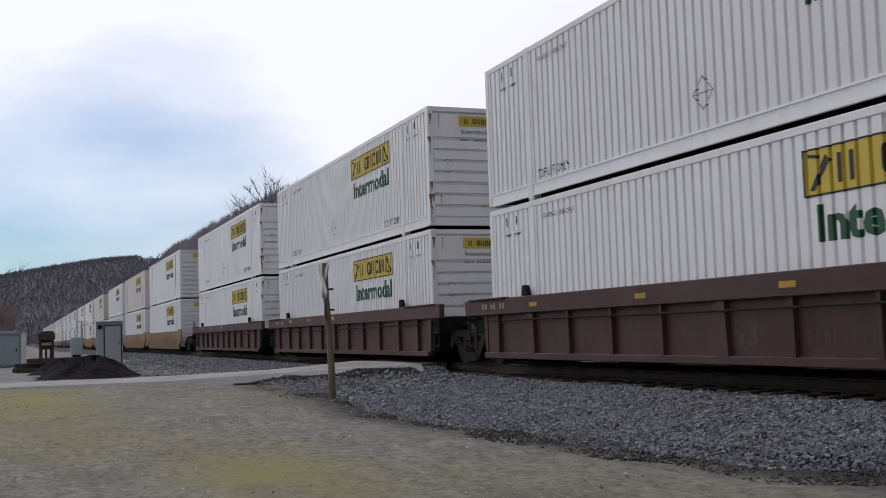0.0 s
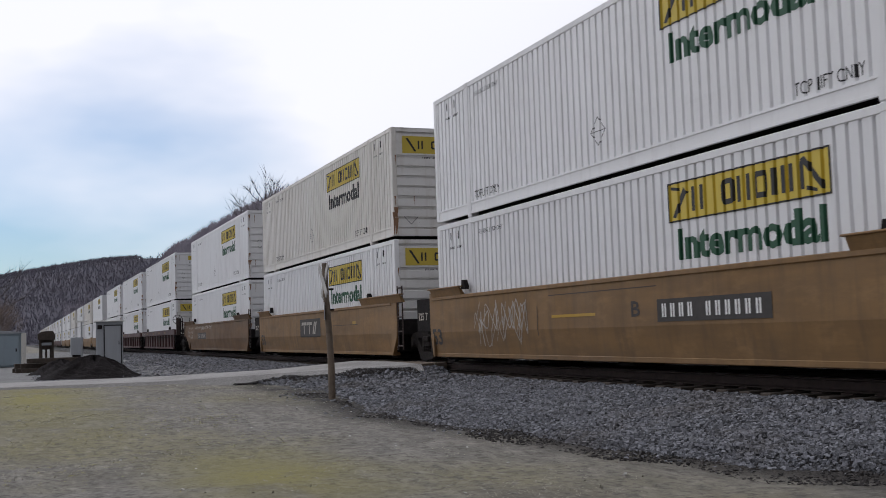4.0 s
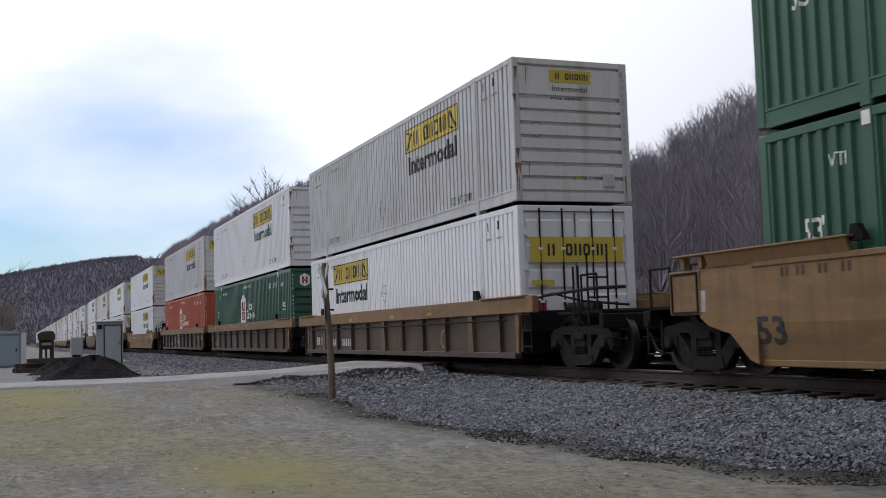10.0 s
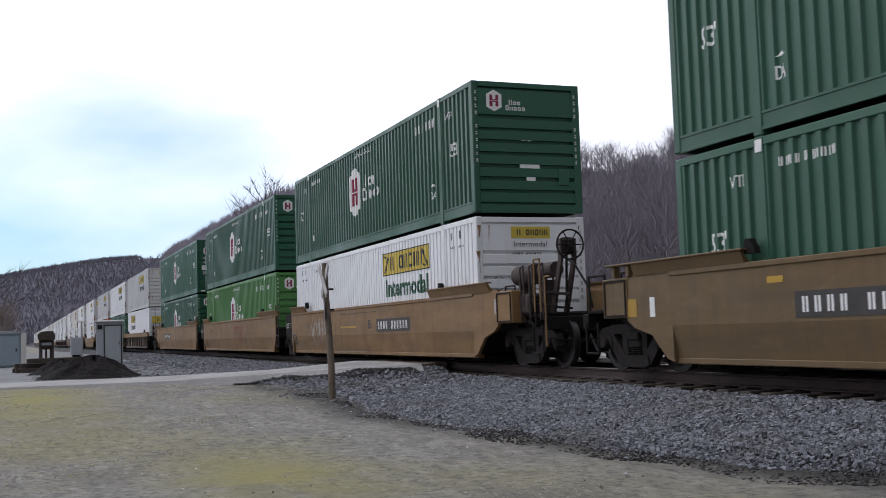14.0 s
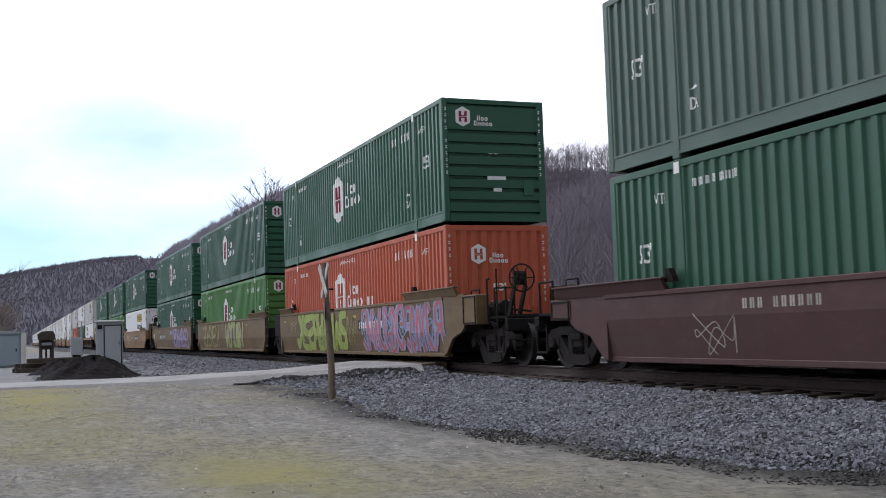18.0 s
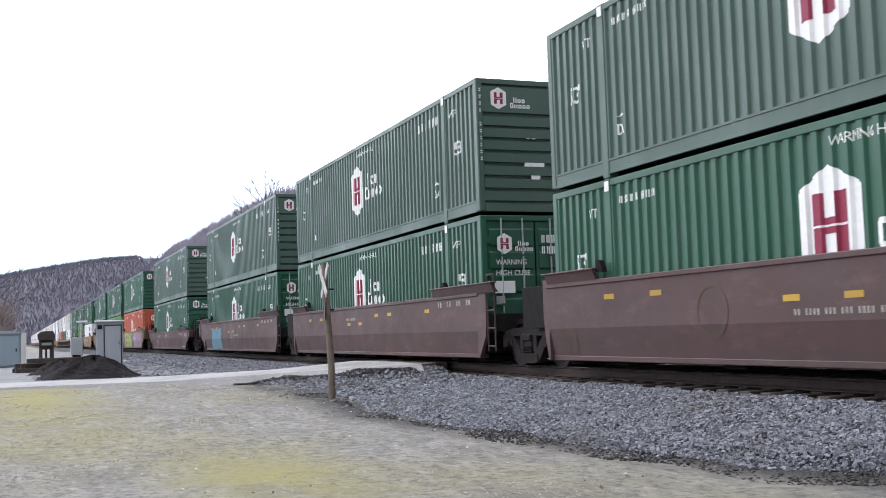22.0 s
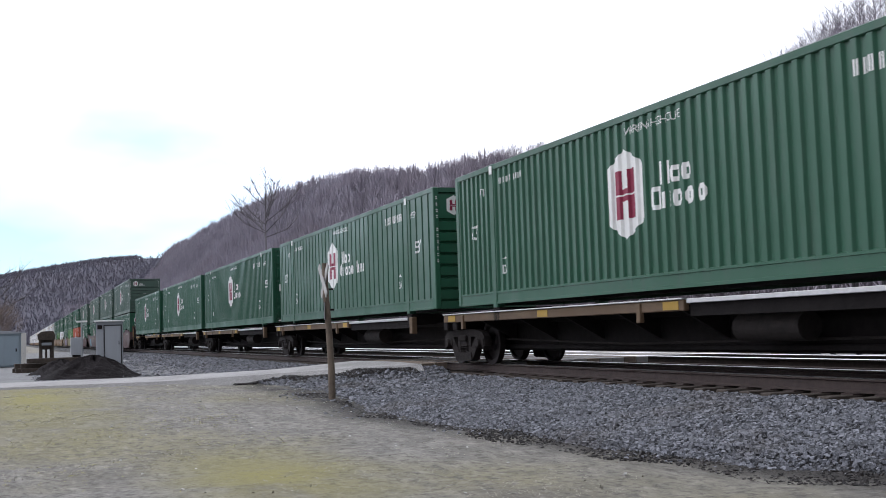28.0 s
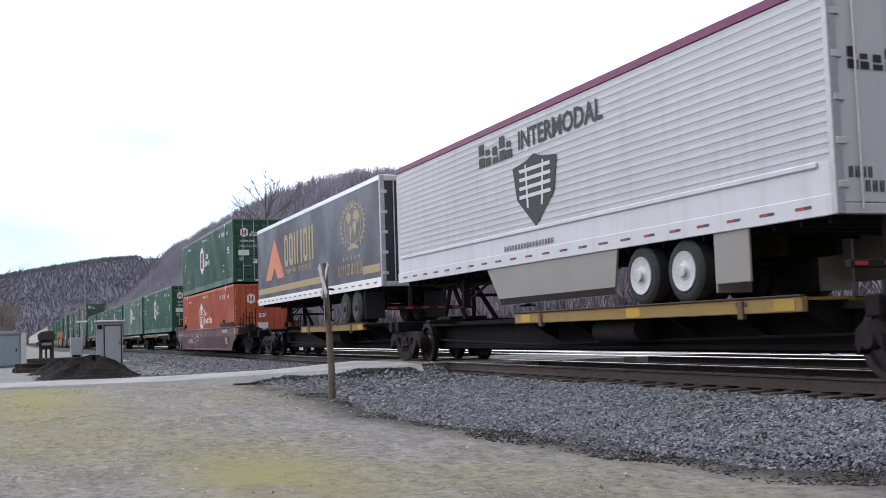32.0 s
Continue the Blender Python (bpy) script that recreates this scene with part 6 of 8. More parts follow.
def field_material():
    m, nt, b = nodes_of("dry_grass_field")
    c = mixed(nt, noised(nt, 1.4, 8, lo=0.35, hi=0.65), (0.195, 0.186, 0.17), (0.28, 0.266, 0.234))
    c = mixed(nt, times(nt, noised(nt, 3.2, 8, (0.6, 1.5, 1), 0.46, 0.64, rough=0.75), 0.7), c, (0.125, 0.116, 0.105))
    c = mixed(nt, times(nt, noised(nt, 0.16, 3, lo=0.48, hi=0.64), 0.65), c, (0.24, 0.218, 0.105))
    c = mixed(nt, times(nt, noised(nt, 0.5, 5, (1, 1.6, 1), 0.5, 0.72), 0.7), c, (0.12, 0.105, 0.09))
    # fine dark mottle, with the tufts' small shadows put into the colour
    c = mixed(nt, times(nt, noised(nt, 4.5, 6, (0.8, 1.0, 1), 0.5, 0.62, rough=0.7), 0.6), c, (0.13, 0.121, 0.107))
    c = mixed(nt, times(nt, noised(nt, 9.0, 5, (0.8, 1.0, 1), 0.52, 0.62, rough=0.7), 0.75), c, (0.095, 0.084, 0.074))
    c = mixed(nt, times(nt, noised(nt, 6.5, 5, (0.7, 1.0, 1), 0.54, 0.68, rough=0.7), 0.55), c, (0.4, 0.375, 0.32))
    # greener patches of growth
    for cx, cy, rx, ry in ((-25.0, 0.3, 12.0, 2.0), (-11.3, 2.4, 3.2, 1.4)):
        tg = nt.nodes.new("ShaderNodeTexCoord")
        mg = nt.nodes.new("ShaderNodeMapping")
        mg.inputs["Location"].default_value = (-cx / rx, -cy / ry, 0)
        mg.inputs["Scale"].default_value = (1 / rx, 1 / ry, 0)
        gg = nt.nodes.new("ShaderNodeTexGradient")
        gg.gradient_type = "SPHERICAL"
        nt.links.new(tg.outputs["Object"], mg.inputs["Vector"])
        nt.links.new(mg.outputs["Vector"], gg.inputs["Vector"])
        c = mixed(nt, times(nt, times(nt, gg.outputs["Fac"], noised(nt, 1.1, 6, lo=0.25, hi=0.5)), 1.1), c, (0.25, 0.225, 0.08))
    tc = nt.nodes.new("ShaderNodeTexCoord")
    sp = nt.nodes.new("ShaderNodeSeparateXYZ")
    nt.links.new(tc.outputs["Object"], sp.inputs[0])
    mr = nt.nodes.new("ShaderNodeMapRange")
    mr.inputs["From Min"].default_value, mr.inputs["From Max"].default_value = 4.6, 5.4
    sx = nt.nodes.new("ShaderNodeMapRange")
    sx.inputs["From Min"].default_value, sx.inputs["From Max"].default_value = -16.0, -7.5
    sx.inputs["To Max"].default_value = -1.7
    nt.links.new(sp.outputs["X"], sx.inputs["Value"])
    ad = nt.nodes.new("ShaderNodeMath")
    nt.links.new(sp.outputs["Y"], ad.inputs[0])
    nt.links.new(sx.outputs["Result"], ad.inputs[1])
    nt.links.new(ad.outputs[0], mr.inputs["Value"])
    c = mixed(nt, times(nt, times(nt, noised(nt, 0.9, 6, (0.5, 1, 1), 0.3, 0.44), mr.outputs["Result"]), 0.95), c, (0.024, 0.021, 0.019))
    c = mixed(nt, times(nt, noised(nt, 14, 6, (0.6, 1.2, 1), 0.5, 0.75), 0.5), c, (0.11, 0.095, 0.075))
    c = mixed(nt, times(nt, noised(nt, 40, 3, lo=0.6, hi=0.8), 0.6), c, (0.36, 0.33, 0.27))
    nt.links.new(c, b.inputs["Base Color"])
    b.inputs["Roughness"].default_value = 0.95
    bumped(nt, b, noised(nt, 8, 8, lo=0.2, hi=0.8, rough=0.7), 0.8, 0.05)
    return m


def gravel_material(name, lo, hi, scale=24, bump=0.9):
    m, nt, b = nodes_of(name)
    tc = nt.nodes.new("ShaderNodeTexCoord")
    vo = nt.nodes.new("ShaderNodeTexVoronoi")
    vo.inputs["Scale"].default_value = scale
    nt.links.new(tc.outputs["Object"], vo.inputs["Vector"])
    sep = nt.nodes.new("ShaderNodeSeparateColor")
    nt.links.new(vo.outputs["Color"], sep.inputs["Color"])
    c = mixed(nt, sep.outputs["Red"], lo, hi)
    c = mixed(nt, times(nt, noised(nt, 0.6, 5, lo=0.45, hi=0.7), 0.5), c, [0.6 * q for q in lo])
    nt.links.new(c, b.inputs["Base Color"])
    b.inputs["Roughness"].default_value = 0.85
    inv = nt.nodes.new("ShaderNodeMath")
    inv.operation = "SUBTRACT"
    inv.inputs[0].default_value = 1.0
    nt.links.new(vo.outputs["Distance"], inv.inputs[1])
    bumped(nt, b, inv.outputs[0], bump, 0.05)
    return m


M_FIELD = field_material()
# bed is near black: shade in the gaps between stones is put into it
M_BALLAST = gravel_material("gap_shade_stone_bed", (0.022, 0.022, 0.024), (0.07, 0.07, 0.074), 30)
M_ROAD = gravel_material("pale_gravel_road", (0.27, 0.26, 0.25), (0.38, 0.37, 0.36), 40, 0.4)
M_TIE = plain("old_creosoted_timber", (0.06, 0.047, 0.038), 0.9, 0, 0.4, 6, 0.4)
M_TIMBER = plain("weathered_timber", (0.16, 0.125, 0.095), 0.85, 0, 0.35, 5, 0.5)
M_SOIL = plain("dark_soil", (0.017, 0.0145, 0.015), 0.95, 0, 0.5, 5, 0.9)
M_SOIL.node_tree.nodes["Principled BSDF"].inputs["Specular IOR Level"].default_value = 0.1
M_PLANK = plain("dusty_pale_planks", (0.26, 0.25, 0.24), 0.9, 0, 0.25, 6, 0.3)

gx = np.unique(np.concatenate([-np.geomspace(60, 2600, 40), np.linspace(-60, 30, 121), np.geomspace(30, 600, 14)]))
gy = np.unique(np.concatenate([-np.geomspace(20, 1500, 22), np.linspace(-20, 30, 71), np.geomspace(30, 1500, 24)]))
sheet("ground", gx, gy, ground_z, M_FIELD, "patchy dry winter grass and bare earth", "ground")


def toe_y(x):
    """Where the foot of the near shoulder meets the field."""
    return np.interp(x, [-21, -16, -13.7, -11.7, -10.4, -9.2, -8.1, -5], [5.9, 5.75, 6.05, 6.3, 6.55, 6.9, 7.3, 7.8])


def ballast_z(x, y):
    """The stone bed: a sloping shoulder, level under both tracks, heaped against the road ramp."""
    y = np.asarray(y)
    y = np.where(y < 8.75, 8.75 - (8.75 - y) * 2.75 / (8.75 - toe_y(x)), y)
    prof = np.interp(y, [5.6, 6.3, 8.75, 9.0, 9.6, 16.4, 17.0, 19.6, 20.5], [-0.15, 0.1, 0.44, 0.44, 0.43, 0.45, 0.3, 0.0, -0.2])
    jit = 0.03 * np.sin(x * 3.1 + y * 5.0) * np.sin(y * 7.3 - x * 1.7)
    bed = prof + jit + 0.3 * ramp(-np.asarray(x), 8, 30) * np.interp(y, [5.6, 8.75, 17, 20.5], [1, 0, 0, 0.4])
    return np.maximum(bed, np.where((y < 9.3) | (y > 16.5), np.minimum(bank_z(x, y, 0.1, 0.3, np.interp(y, [7.2, 8.4], [0.6, 0.97])), 0.62), -1))


bx = np.unique(np.concatenate([-np.geomspace(60, 1600, 60), np.linspace(-60, 6, 265), np.linspace(6, 250, 20)]))
by = np.concatenate([np.linspace(5.6, 9.6, 33), np.linspace(9.8, 20.5, 44)])
sheet("ballast_bed", bx, by, ballast_z, M_BALLAST, "grey crushed-stone ballast shoulder under the tracks", "ballast", smooth=False)


M_YARD = gravel_material("pale_gravel_yard", (0.12, 0.12, 0.12), (0.21, 0.21, 0.21), 30, 0.4)
sheet("gravel_yard", np.linspace(-140, -34.4, 60), np.linspace(-9, 7.2, 24), lambda x, y: ground_z(x, y) + 0.012 + 0.0 * x, M_YARD, "pale grey gravel yard beyond the road", "gravel")


M_PALEROAD = gravel_material("pale_limestone", (0.42, 0.41, 0.4), (0.6, 0.59, 0.57), 30, 0.3)
sheet("gravel_lane", np.linspace(-260, 60, 81), np.linspace(16.9, 26.0, 14), lambda x, y: np.interp(y, [16.9, 17.2, 19.0, 26.0], [0.4, 0.52, 0.48, 0.3]) + 0.0 * x, M_PALEROAD, "pale limestone lane beyond the second track", "gravel")


def stone_field(name, n, xr, yr, zfun, size, material, label, category, seed, flat=0.7):
    """Loose angular stones in one mesh."""
    rng = np.random.default_rng(seed)
    base = np.array([(a, b, c) for a in (-0.68, 0.68) for b in (-0.68, 0.68) for c in (-0.68, 0.68)])
    face = np.array([(0, 1, 3), (0, 3, 2), (4, 6, 7), (4, 7, 5), (0, 4, 5), (0, 5, 1), (2, 3, 7), (2, 7, 6), (0, 2, 6), (0, 6, 4), (1, 5, 7), (1, 7, 3)])
    x, y = rng.uniform(*xr, n), rng.uniform(*yr, n)
    z = zfun(x, y)
    keep = z > -0.6
    x, y, z, n = x[keep], y[keep], z[keep], int(keep.sum())
    s = size * rng.lognormal(0, 0.22, n)
    v = base[None] * (s[:, None] * rng.uniform(0.7, 1.3, (n, 3)))[:, None, :] + rng.normal(0, 0.15, (n, 8, 3)) * s[:, None, None]
    v[:, :, 2] *= flat
    a = rng.uniform(0, 2 * np.pi, n)
    c, d = np.cos(a)[:, None], np.sin(a)[:, None]
    t = rng.uniform(-1.1, 1.1, n)
    ct, st = np.cos(t)[:, None], np.sin(t)[:, None]
    vy, vz = v[:, :, 1] * ct - v[:, :, 2] * st, v[:, :, 1] * st + v[:, :, 2] * ct
    vx = v[:, :, 0]
    P = np.stack([vx * c - vy * d + x[:, None], vx * d + vy * c + y[:, None], vz + z[:, None] + s[:, None] * 0.3], 2).reshape(-1, 3)
    F = (face[None] + 8 * np.arange(n)[:, None, None]).reshape(-1, 3)
    return fast_mesh(name, P, F, material, label, category)


def fast_mesh(name, P, F, material, label, category):
    me = bpy.data.meshes.new(name)
    me.vertices.add(len(P))
    me.vertices.foreach_set("co", np.ascontiguousarray(P, dtype=np.float32).ravel())
    me.loops.add(F.size)
    me.loops.foreach_set("vertex_index", np.ascontiguousarray(F, dtype=np.int32).ravel())
    me.polygons.add(len(F))
    me.polygons.foreach_set("loop_start", np.arange(0, F.size, 3, dtype=np.int32))
    me.update(calc_edges=True)
    me.shade_flat()
    me.validate()
    me.materials.append(material)
    return tagged(new(name, me), label, category, "", "stuff")


def stone_material():
    m, nt, b = nodes_of("crushed_granite")
    ge = nt.nodes.new("ShaderNodeNewGeometry")
    c = mixed(nt, ge.outputs["Random Per Island"], (0.045, 0.047, 0.053), (0.275, 0.282, 0.316))
    c = mixed(nt, times(nt, noised(nt, 30, 3), 0.35), c, (0.1, 0.1, 0.1))
    c = mixed(nt, times(nt, noised(nt, 0.7, 4, lo=0.5, hi=0.72), 0.45), c, (0.1, 0.085, 0.075))
    nt.links.new(c, b.inputs["Base Color"])
    b.inputs["Roughness"].default_value = 0.8
    return m


M_STONE = stone_material()
stone_field("ballast_stones", 30000, (-44, -20), (5.6, 9.25), ballast_z, 0.031, M_STONE, "loose grey ballast stones by the crossing", "gravel", 4)
stone_field("ballast_stones", 100000, (-20, -1.5), (5.6, 9.25), ballast_z, 0.0215, M_STONE, "loose grey angular ballast stones", "gravel", 3)
stone_field("ballast_stones", 12000, (-85, -44), (5.6, 9.25), ballast_z, 0.05, M_STONE, "grey ballast stones beyond the crossing road", "gravel", 8)
stone_field("yard_stones", 9000, (-62, -34.5), (0.5, 7.0), lambda x, y: ground_z(x, y) - 0.005, 0.03, M_STONE, "loose pale gravel in the yard", "gravel", 9)
stone_field("scattered_stones", 4200, (-24, -3), (4.4, 7.2), lambda x, y: np.where(y > toe_y(x) - np.interp(x, [-20, -10], [1.2, 0.5]) * (0.6 + 0.4 * np.sin(x * 1.7)), ground_z(x, y) - 0.012, -1.0), 0.02, M_STONE, "stray ballast stones in the earth", "gravel", 5)


def track(y, name, near):
    ob = thing(name, "standard-gauge track with rusty rails polished on top", "track", "", "structure")
    for s2 in (-1, 1):
        yc = y + s2 * 0.7535
        z = RAIL_Z
        o = [(yc - 0.07, z - 0.185), (yc + 0.07, z - 0.185), (yc + 0.07, z - 0.172), (yc + 0.012, z - 0.15), (yc + 0.01, z - 0.05), (yc + 0.036, z - 0.036), (yc + 0.036, z - 0.012),
             (yc - 0.036, z - 0.012), (yc - 0.036, z - 0.036), (yc - 0.01, z - 0.05), (yc - 0.012, z - 0.15), (yc - 0.07, z - 0.172)]
        rail = part("rail", Solid().prism(o, "x", -1600, 260), M_RAILSIDE, ob)
        part("rail_head", Solid().prism([(yc - 0.036, z - 0.012), (yc + 0.036, z - 0.012), (yc + 0.024, z - 0.003), (yc, z), (yc - 0.024, z - 0.003)], "x", -1600, 260), M_TREAD, rail, "shiny worn running surface")
    n = 130 if near else 90
    tie = Solid().cbox(-0.115, 0.115, -1.3, 1.3, 0, 0.17, 0.012).mesh("tie", M_TIE)
    plate = Solid()
    for s2 in (-1, 1):
        plate.box(-0.1, 0.1, s2 * 0.7535 - 0.17, s2 * 0.7535 + 0.17, 0.17, 0.188)
    plate = plate.mesh("tie_plates", M_RAILSIDE)
    rng = random.Random(7)
    for i in range(n):
        x = 3.0 - i * 0.53
        t = part("tie", tie, None, ob, at=pose(x, y + rng.uniform(-0.04, 0.04), RAIL_Z - 0.373, 0, 0, rng.uniform(-0.6, 0.6)))
        if near and x > -22:
            part("tie_plate", plate, None, t)
    return ob


track(TRACK_Y, "track", True)
track(TRACK2_Y, "track", False)

# the road over the line
def road_strip(name, rows, material, label):
    s, v = Solid(), []
    fine = []
    for (n0, f0, z0), (n1, f1, z1) in zip(rows, rows[1:]):
        for i in range(6):
            t = i / 6
            fine.append((Vector(n0).lerp(Vector(n1), t), Vector(f0).lerp(Vector(f1), t), z0 + (z1 - z0) * t))
    fine.append((Vector(rows[-1][0]), Vector(rows[-1][1]), rows[-1][2]))
    for n, f, z in fine:
        for t, dz in ((-0.06, -0.25), (0.0, 0.0), (0.35, 0.025), (0.65, 0.025), (1.0, 0.0), (1.06, -0.25)):
            p = n.lerp(f, t)
            v.append((p.x, p.y, z + 0.015 + dz))
    s.add(v, [(6 * i + j, 6 * i + j + 1, 6 * i + j + 7, 6 * i + j + 6) for i in range(len(fine) - 1) for j in range(5)])
    return tagged(new(name, s.mesh(name, material)), label, "road", "", "structure")


road_strip("road", ROAD, M_ROAD, "pale gravel road leading up to the level crossing")
road_strip("road", [((-21.2, 18.0), (-28.6, 18.0), 0.68), ((-21.5, 24.0), (-26.0, 24.0), 0.45), ((-20.0, 60.0), (-24.0, 60.0), 0.36)], M_ROAD, "pale gravel road beyond the level crossing")
cross = thing("crossing_deck", "grey plank deck of the level crossing between the rails", "level crossing", "", "structure")
for y0, y1 in ((8.6, 9.62), (9.86, 11.13), (11.38, 14.02), (14.26, 15.53), (15.78, 18.2)):
    nb = max(2, round((y1 - y0) / 0.32))
    for i in range(nb):
        a, b = y0 + (y1 - y0) * i / nb, y0 + (y1 - y0) * (i + 1) / nb
        part("plank", Solid().cbox(-28.8, -24.3 if y0 < 9 else -22.4, a + 0.008, b - 0.008, 0.55, 0.697 - 0.006 * (i % 2), 0.01), M_TIMBER if y0 < 9 or i % 3 == 0 else M_PLANK, cross)


# ---- crossing post, seen from behind the sign ----
M_BOARD = plain("weathered_white_board", (0.42, 0.41, 0.4), 0.8, 0, 0.3, 6, 0.2)


def crossing_post():
    x, y = -20.5, 5.68
    z = float(ground_z(x, y)) - 0.02
    ob = thing("crossing_sign", "weathered wooden crossing post with two white crossboards", "sign post", at=pose(x, y, z, 0, 0, 0))
    s = Solid()
    pts = [(0.02, 0.0, -0.4, 0.068), (0.02, 0.0, 0.6, 0.066), (-0.01, -0.02, 1.3, 0.063), (-0.02, -0.06, 2.0, 0.058), (-0.02, -0.08, 2.66, 0.053)]
    for a, b in zip(pts, pts[1:]):
        s.tube(a[:3], b[:3], a[3], b[3], n=12, caps=True)
    part("post", s, M_TIMBER, ob, smooth=True)
    for sg in (-1, 1):
        bd = Solid().cbox(-0.42, 0.42, -0.012, 0.012, -0.07, 0.07, 0.006)
        part("crossboard", bd, M_BOARD, ob, "weathered white crossboard", at=pose(-0.02, -0.1 - 0.02 * sg, 2.32, 0, 0, -2) @ pose(0, 0, 0, 0, sg * 45, 0))
    for z_ in (1.75, 2.15):
        part("bolt", Solid().tube((-0.06, -0.1, z_), (-0.06, 0.1, z_), 0.02, n=6), M_STEEL, ob)
    part("number_plate", Solid().cbox(-0.1, -0.085, -0.16, 0.16, 1.55, 1.9, 0.004), M_GALV, ob, "small grey plate seen from its edge", at=pose(0, 0, 0, 0, 0, 70))
    return ob


crossing_post()


# ---- trackside huts, heap and far things ----
M_HUT = painted("hut_paint", (0.38, 0.4, 0.43), 0.2, (0.2, 0.2, 0.2), 0.05, 0.5, 0.05)
M_BLUE = painted("pale_blue_paint", (0.3, 0.37, 0.42), 0.25, (0.2, 0.2, 0.2), 0.05, 0.5, 0.05)


def signal_hut():
    x, y = -54.5, 4.15
    z = float(ground_z(x, y)) - 0.02
    ob = thing("signal_hut", "pale grey steel relay hut with a single door", "hut", at=pose(x, y, z, 0, 0, -4))
    b = Solid().cbox(-1.1, 0, -0.62, 0.62, 0.06, 2.1, 0.02)
    part("body", b, M_HUT, ob)
    part("base", Solid().box(-1.15, 0.05, -0.67, 0.67, -0.1, 0.07), M_ROAD, ob)
    part("roof", Solid().cbox(-1.2, 0.12, -0.7, 0.7, 2.1, 2.17, 0.015), M_LETTER, ob, "white overhanging roof edge")
    d = part("door", Solid().cbox(0.0, 0.035, -0.22, 0.52, 0.12, 1.9, 0.01), M_HUT, ob)
    part("door_frame", Solid().box(0.0, 0.05, -0.27, -0.225, 0.08, 1.95).box(0.0, 0.05, 0.525, 0.57, 0.08, 1.95).box(0.0, 0.05, -0.225, 0.525, 1.905, 1.95), M_DARKRIM, ob)
    part("door_handle", Solid().box(0.035, 0.07, 0.42, 0.45, 1.0, 1.15), M_STEEL, d)
    part("vent", Solid().box(0.0, 0.03, -0.55, -0.34, 1.75, 1.95), M_STEEL, ob)
    return ob


def blue_shed():
    x, y = -58.0, -1.85
    z = float(ground_z(x, y)) - 0.02
    ob = thing("storage_shed", "pale blue metal storage shed with double doors", "shed", at=pose(x, y, z, 0, 0, 4))
    part("body", Solid().cbox(-2.2, 0, -2.2, 2.1, 0.05, 1.72, 0.02), M_BLUE, ob)
    part("roof", Solid().prism([(-2.3, 1.7), (2.2, 1.7), (2.2, 1.76), (0.0, 1.95), (-2.3, 1.76)], "x", -2.3, 0.1), M_HUT, ob)
    for y0 in (-0.1, 0.95):
        dr = part("door", Solid().cbox(0, 0.04, y0, y0 + 1.0, 0.12, 1.6, 0.01), M_BLUE, ob)
        part("door_handle", Solid().box(0.04, 0.07, y0 + 0.85, y0 + 0.9, 0.8, 0.95), M_STEEL, dr)
    part("corner_post", Solid().cbox(-0.05, 0.09, 2.06, 2.3, 0.0, 1.72, 0.02), M_CREAM, ob)
    return ob


def soil_heap(name, x, y, rx, ry, h, label, seed, material=M_SOIL):
    rng = np.random.default_rng(seed)
    n, m = 44, 18
    v, f = [], []
    ph = rng.uniform(0, 6, 6)
    for j in range(m + 1):
        r = j / m
        for i in range(n):
            a = 2 * math.pi * i / n
            k = 1 + 0.12 * math.sin(3 * a + ph[0]) + 0.06 * math.sin(7 * a + ph[1])
            z = h * (0.5 + 0.5 * math.cos(math.pi * r)) ** 0.8 * (1 + 0.15 * math.sin(5 * a + ph[2] + 6 * r)) + rng.uniform(-0.03, 0.03) * (1 if 0 < j < m else 0)
            px, py = x + rx * r * k * math.cos(a), y + ry * r * k * math.sin(a)
            v.append((px, py, float(ground_z(px, py)) + z - 0.06 * (j == m)))
    for j in range(m):
        f += [(j * n + i, j * n + (i + 1) % n, (j + 1) * n + (i + 1) % n, (j + 1) * n + i) for i in range(n)]
    me = Solid().add(v, f).mesh(name, material)
    return tagged(new(name, me), label, "heap")


signal_hut()
blue_shed()
soil_heap("dirt_mound", -36.0, 2.25, 1.7, 1.75, 0.62, "dark heap of dirt and broken asphalt beside the road", 11)
soil_heap("dirt_mound", -42.0, 1.5, 2.2, 1.2, 0.48, "low dark heap of dirt beside the road", 12)


def timber_stack():
    x, y = -46.0, 1.2
    ob = thing("tie_stack", "stack of dark old railway ties lying on gravel", "timber stack", at=pose(x, y, float(ground_z(x, y)), 0, 0, 6))
    for k, (yy, zz) in enumerate(((-0.6, 0.0), (-0.3, 0.0), (0.0, 0.0), (0.3, 0.0), (0.6, 0.0), (-0.3, 0.19), (0.05, 0.19), (0.4, 0.19), (0.6, 0.38))):
        part("tie", Solid().cbox(-0.115, 0.115, -1.3, 1.3, 0.0, 0.18, 0.015), M_TIE, ob, at=pose(yy, 0.2 * (k % 3), zz, 0, 0, (k * 37) % 7 - 3))
    return ob


timber_stack()


def case_box(x, y):
    z = float(ground_z(x, y))
    ob = thing("signal_case", "pale grey trackside equipment case on a post", "equipment case", at=pose(x, y, z))
    part("body", Solid().cbox(-0.3, 0.3, -0.42, 0.42, 0.25, 1.5, 0.02), M_HUT, ob)
    part("foot", Solid().box(-0.2, 0.2, -0.3, 0.3, -0.1, 0.26), M_STEEL, ob)
    part("mast", Solid().tube((0.5, 0.3, 0), (0.5, 0.3, 2.6), 0.06, n=8), M_GALV, ob)
    part("arm", Solid().cbox(0.45, 0.55, -0.05, 0.7, 2.55, 2.68, 0.01), M_LETTER, ob, "white cross arm")
    return ob


case_box(-82.0, 4.0)


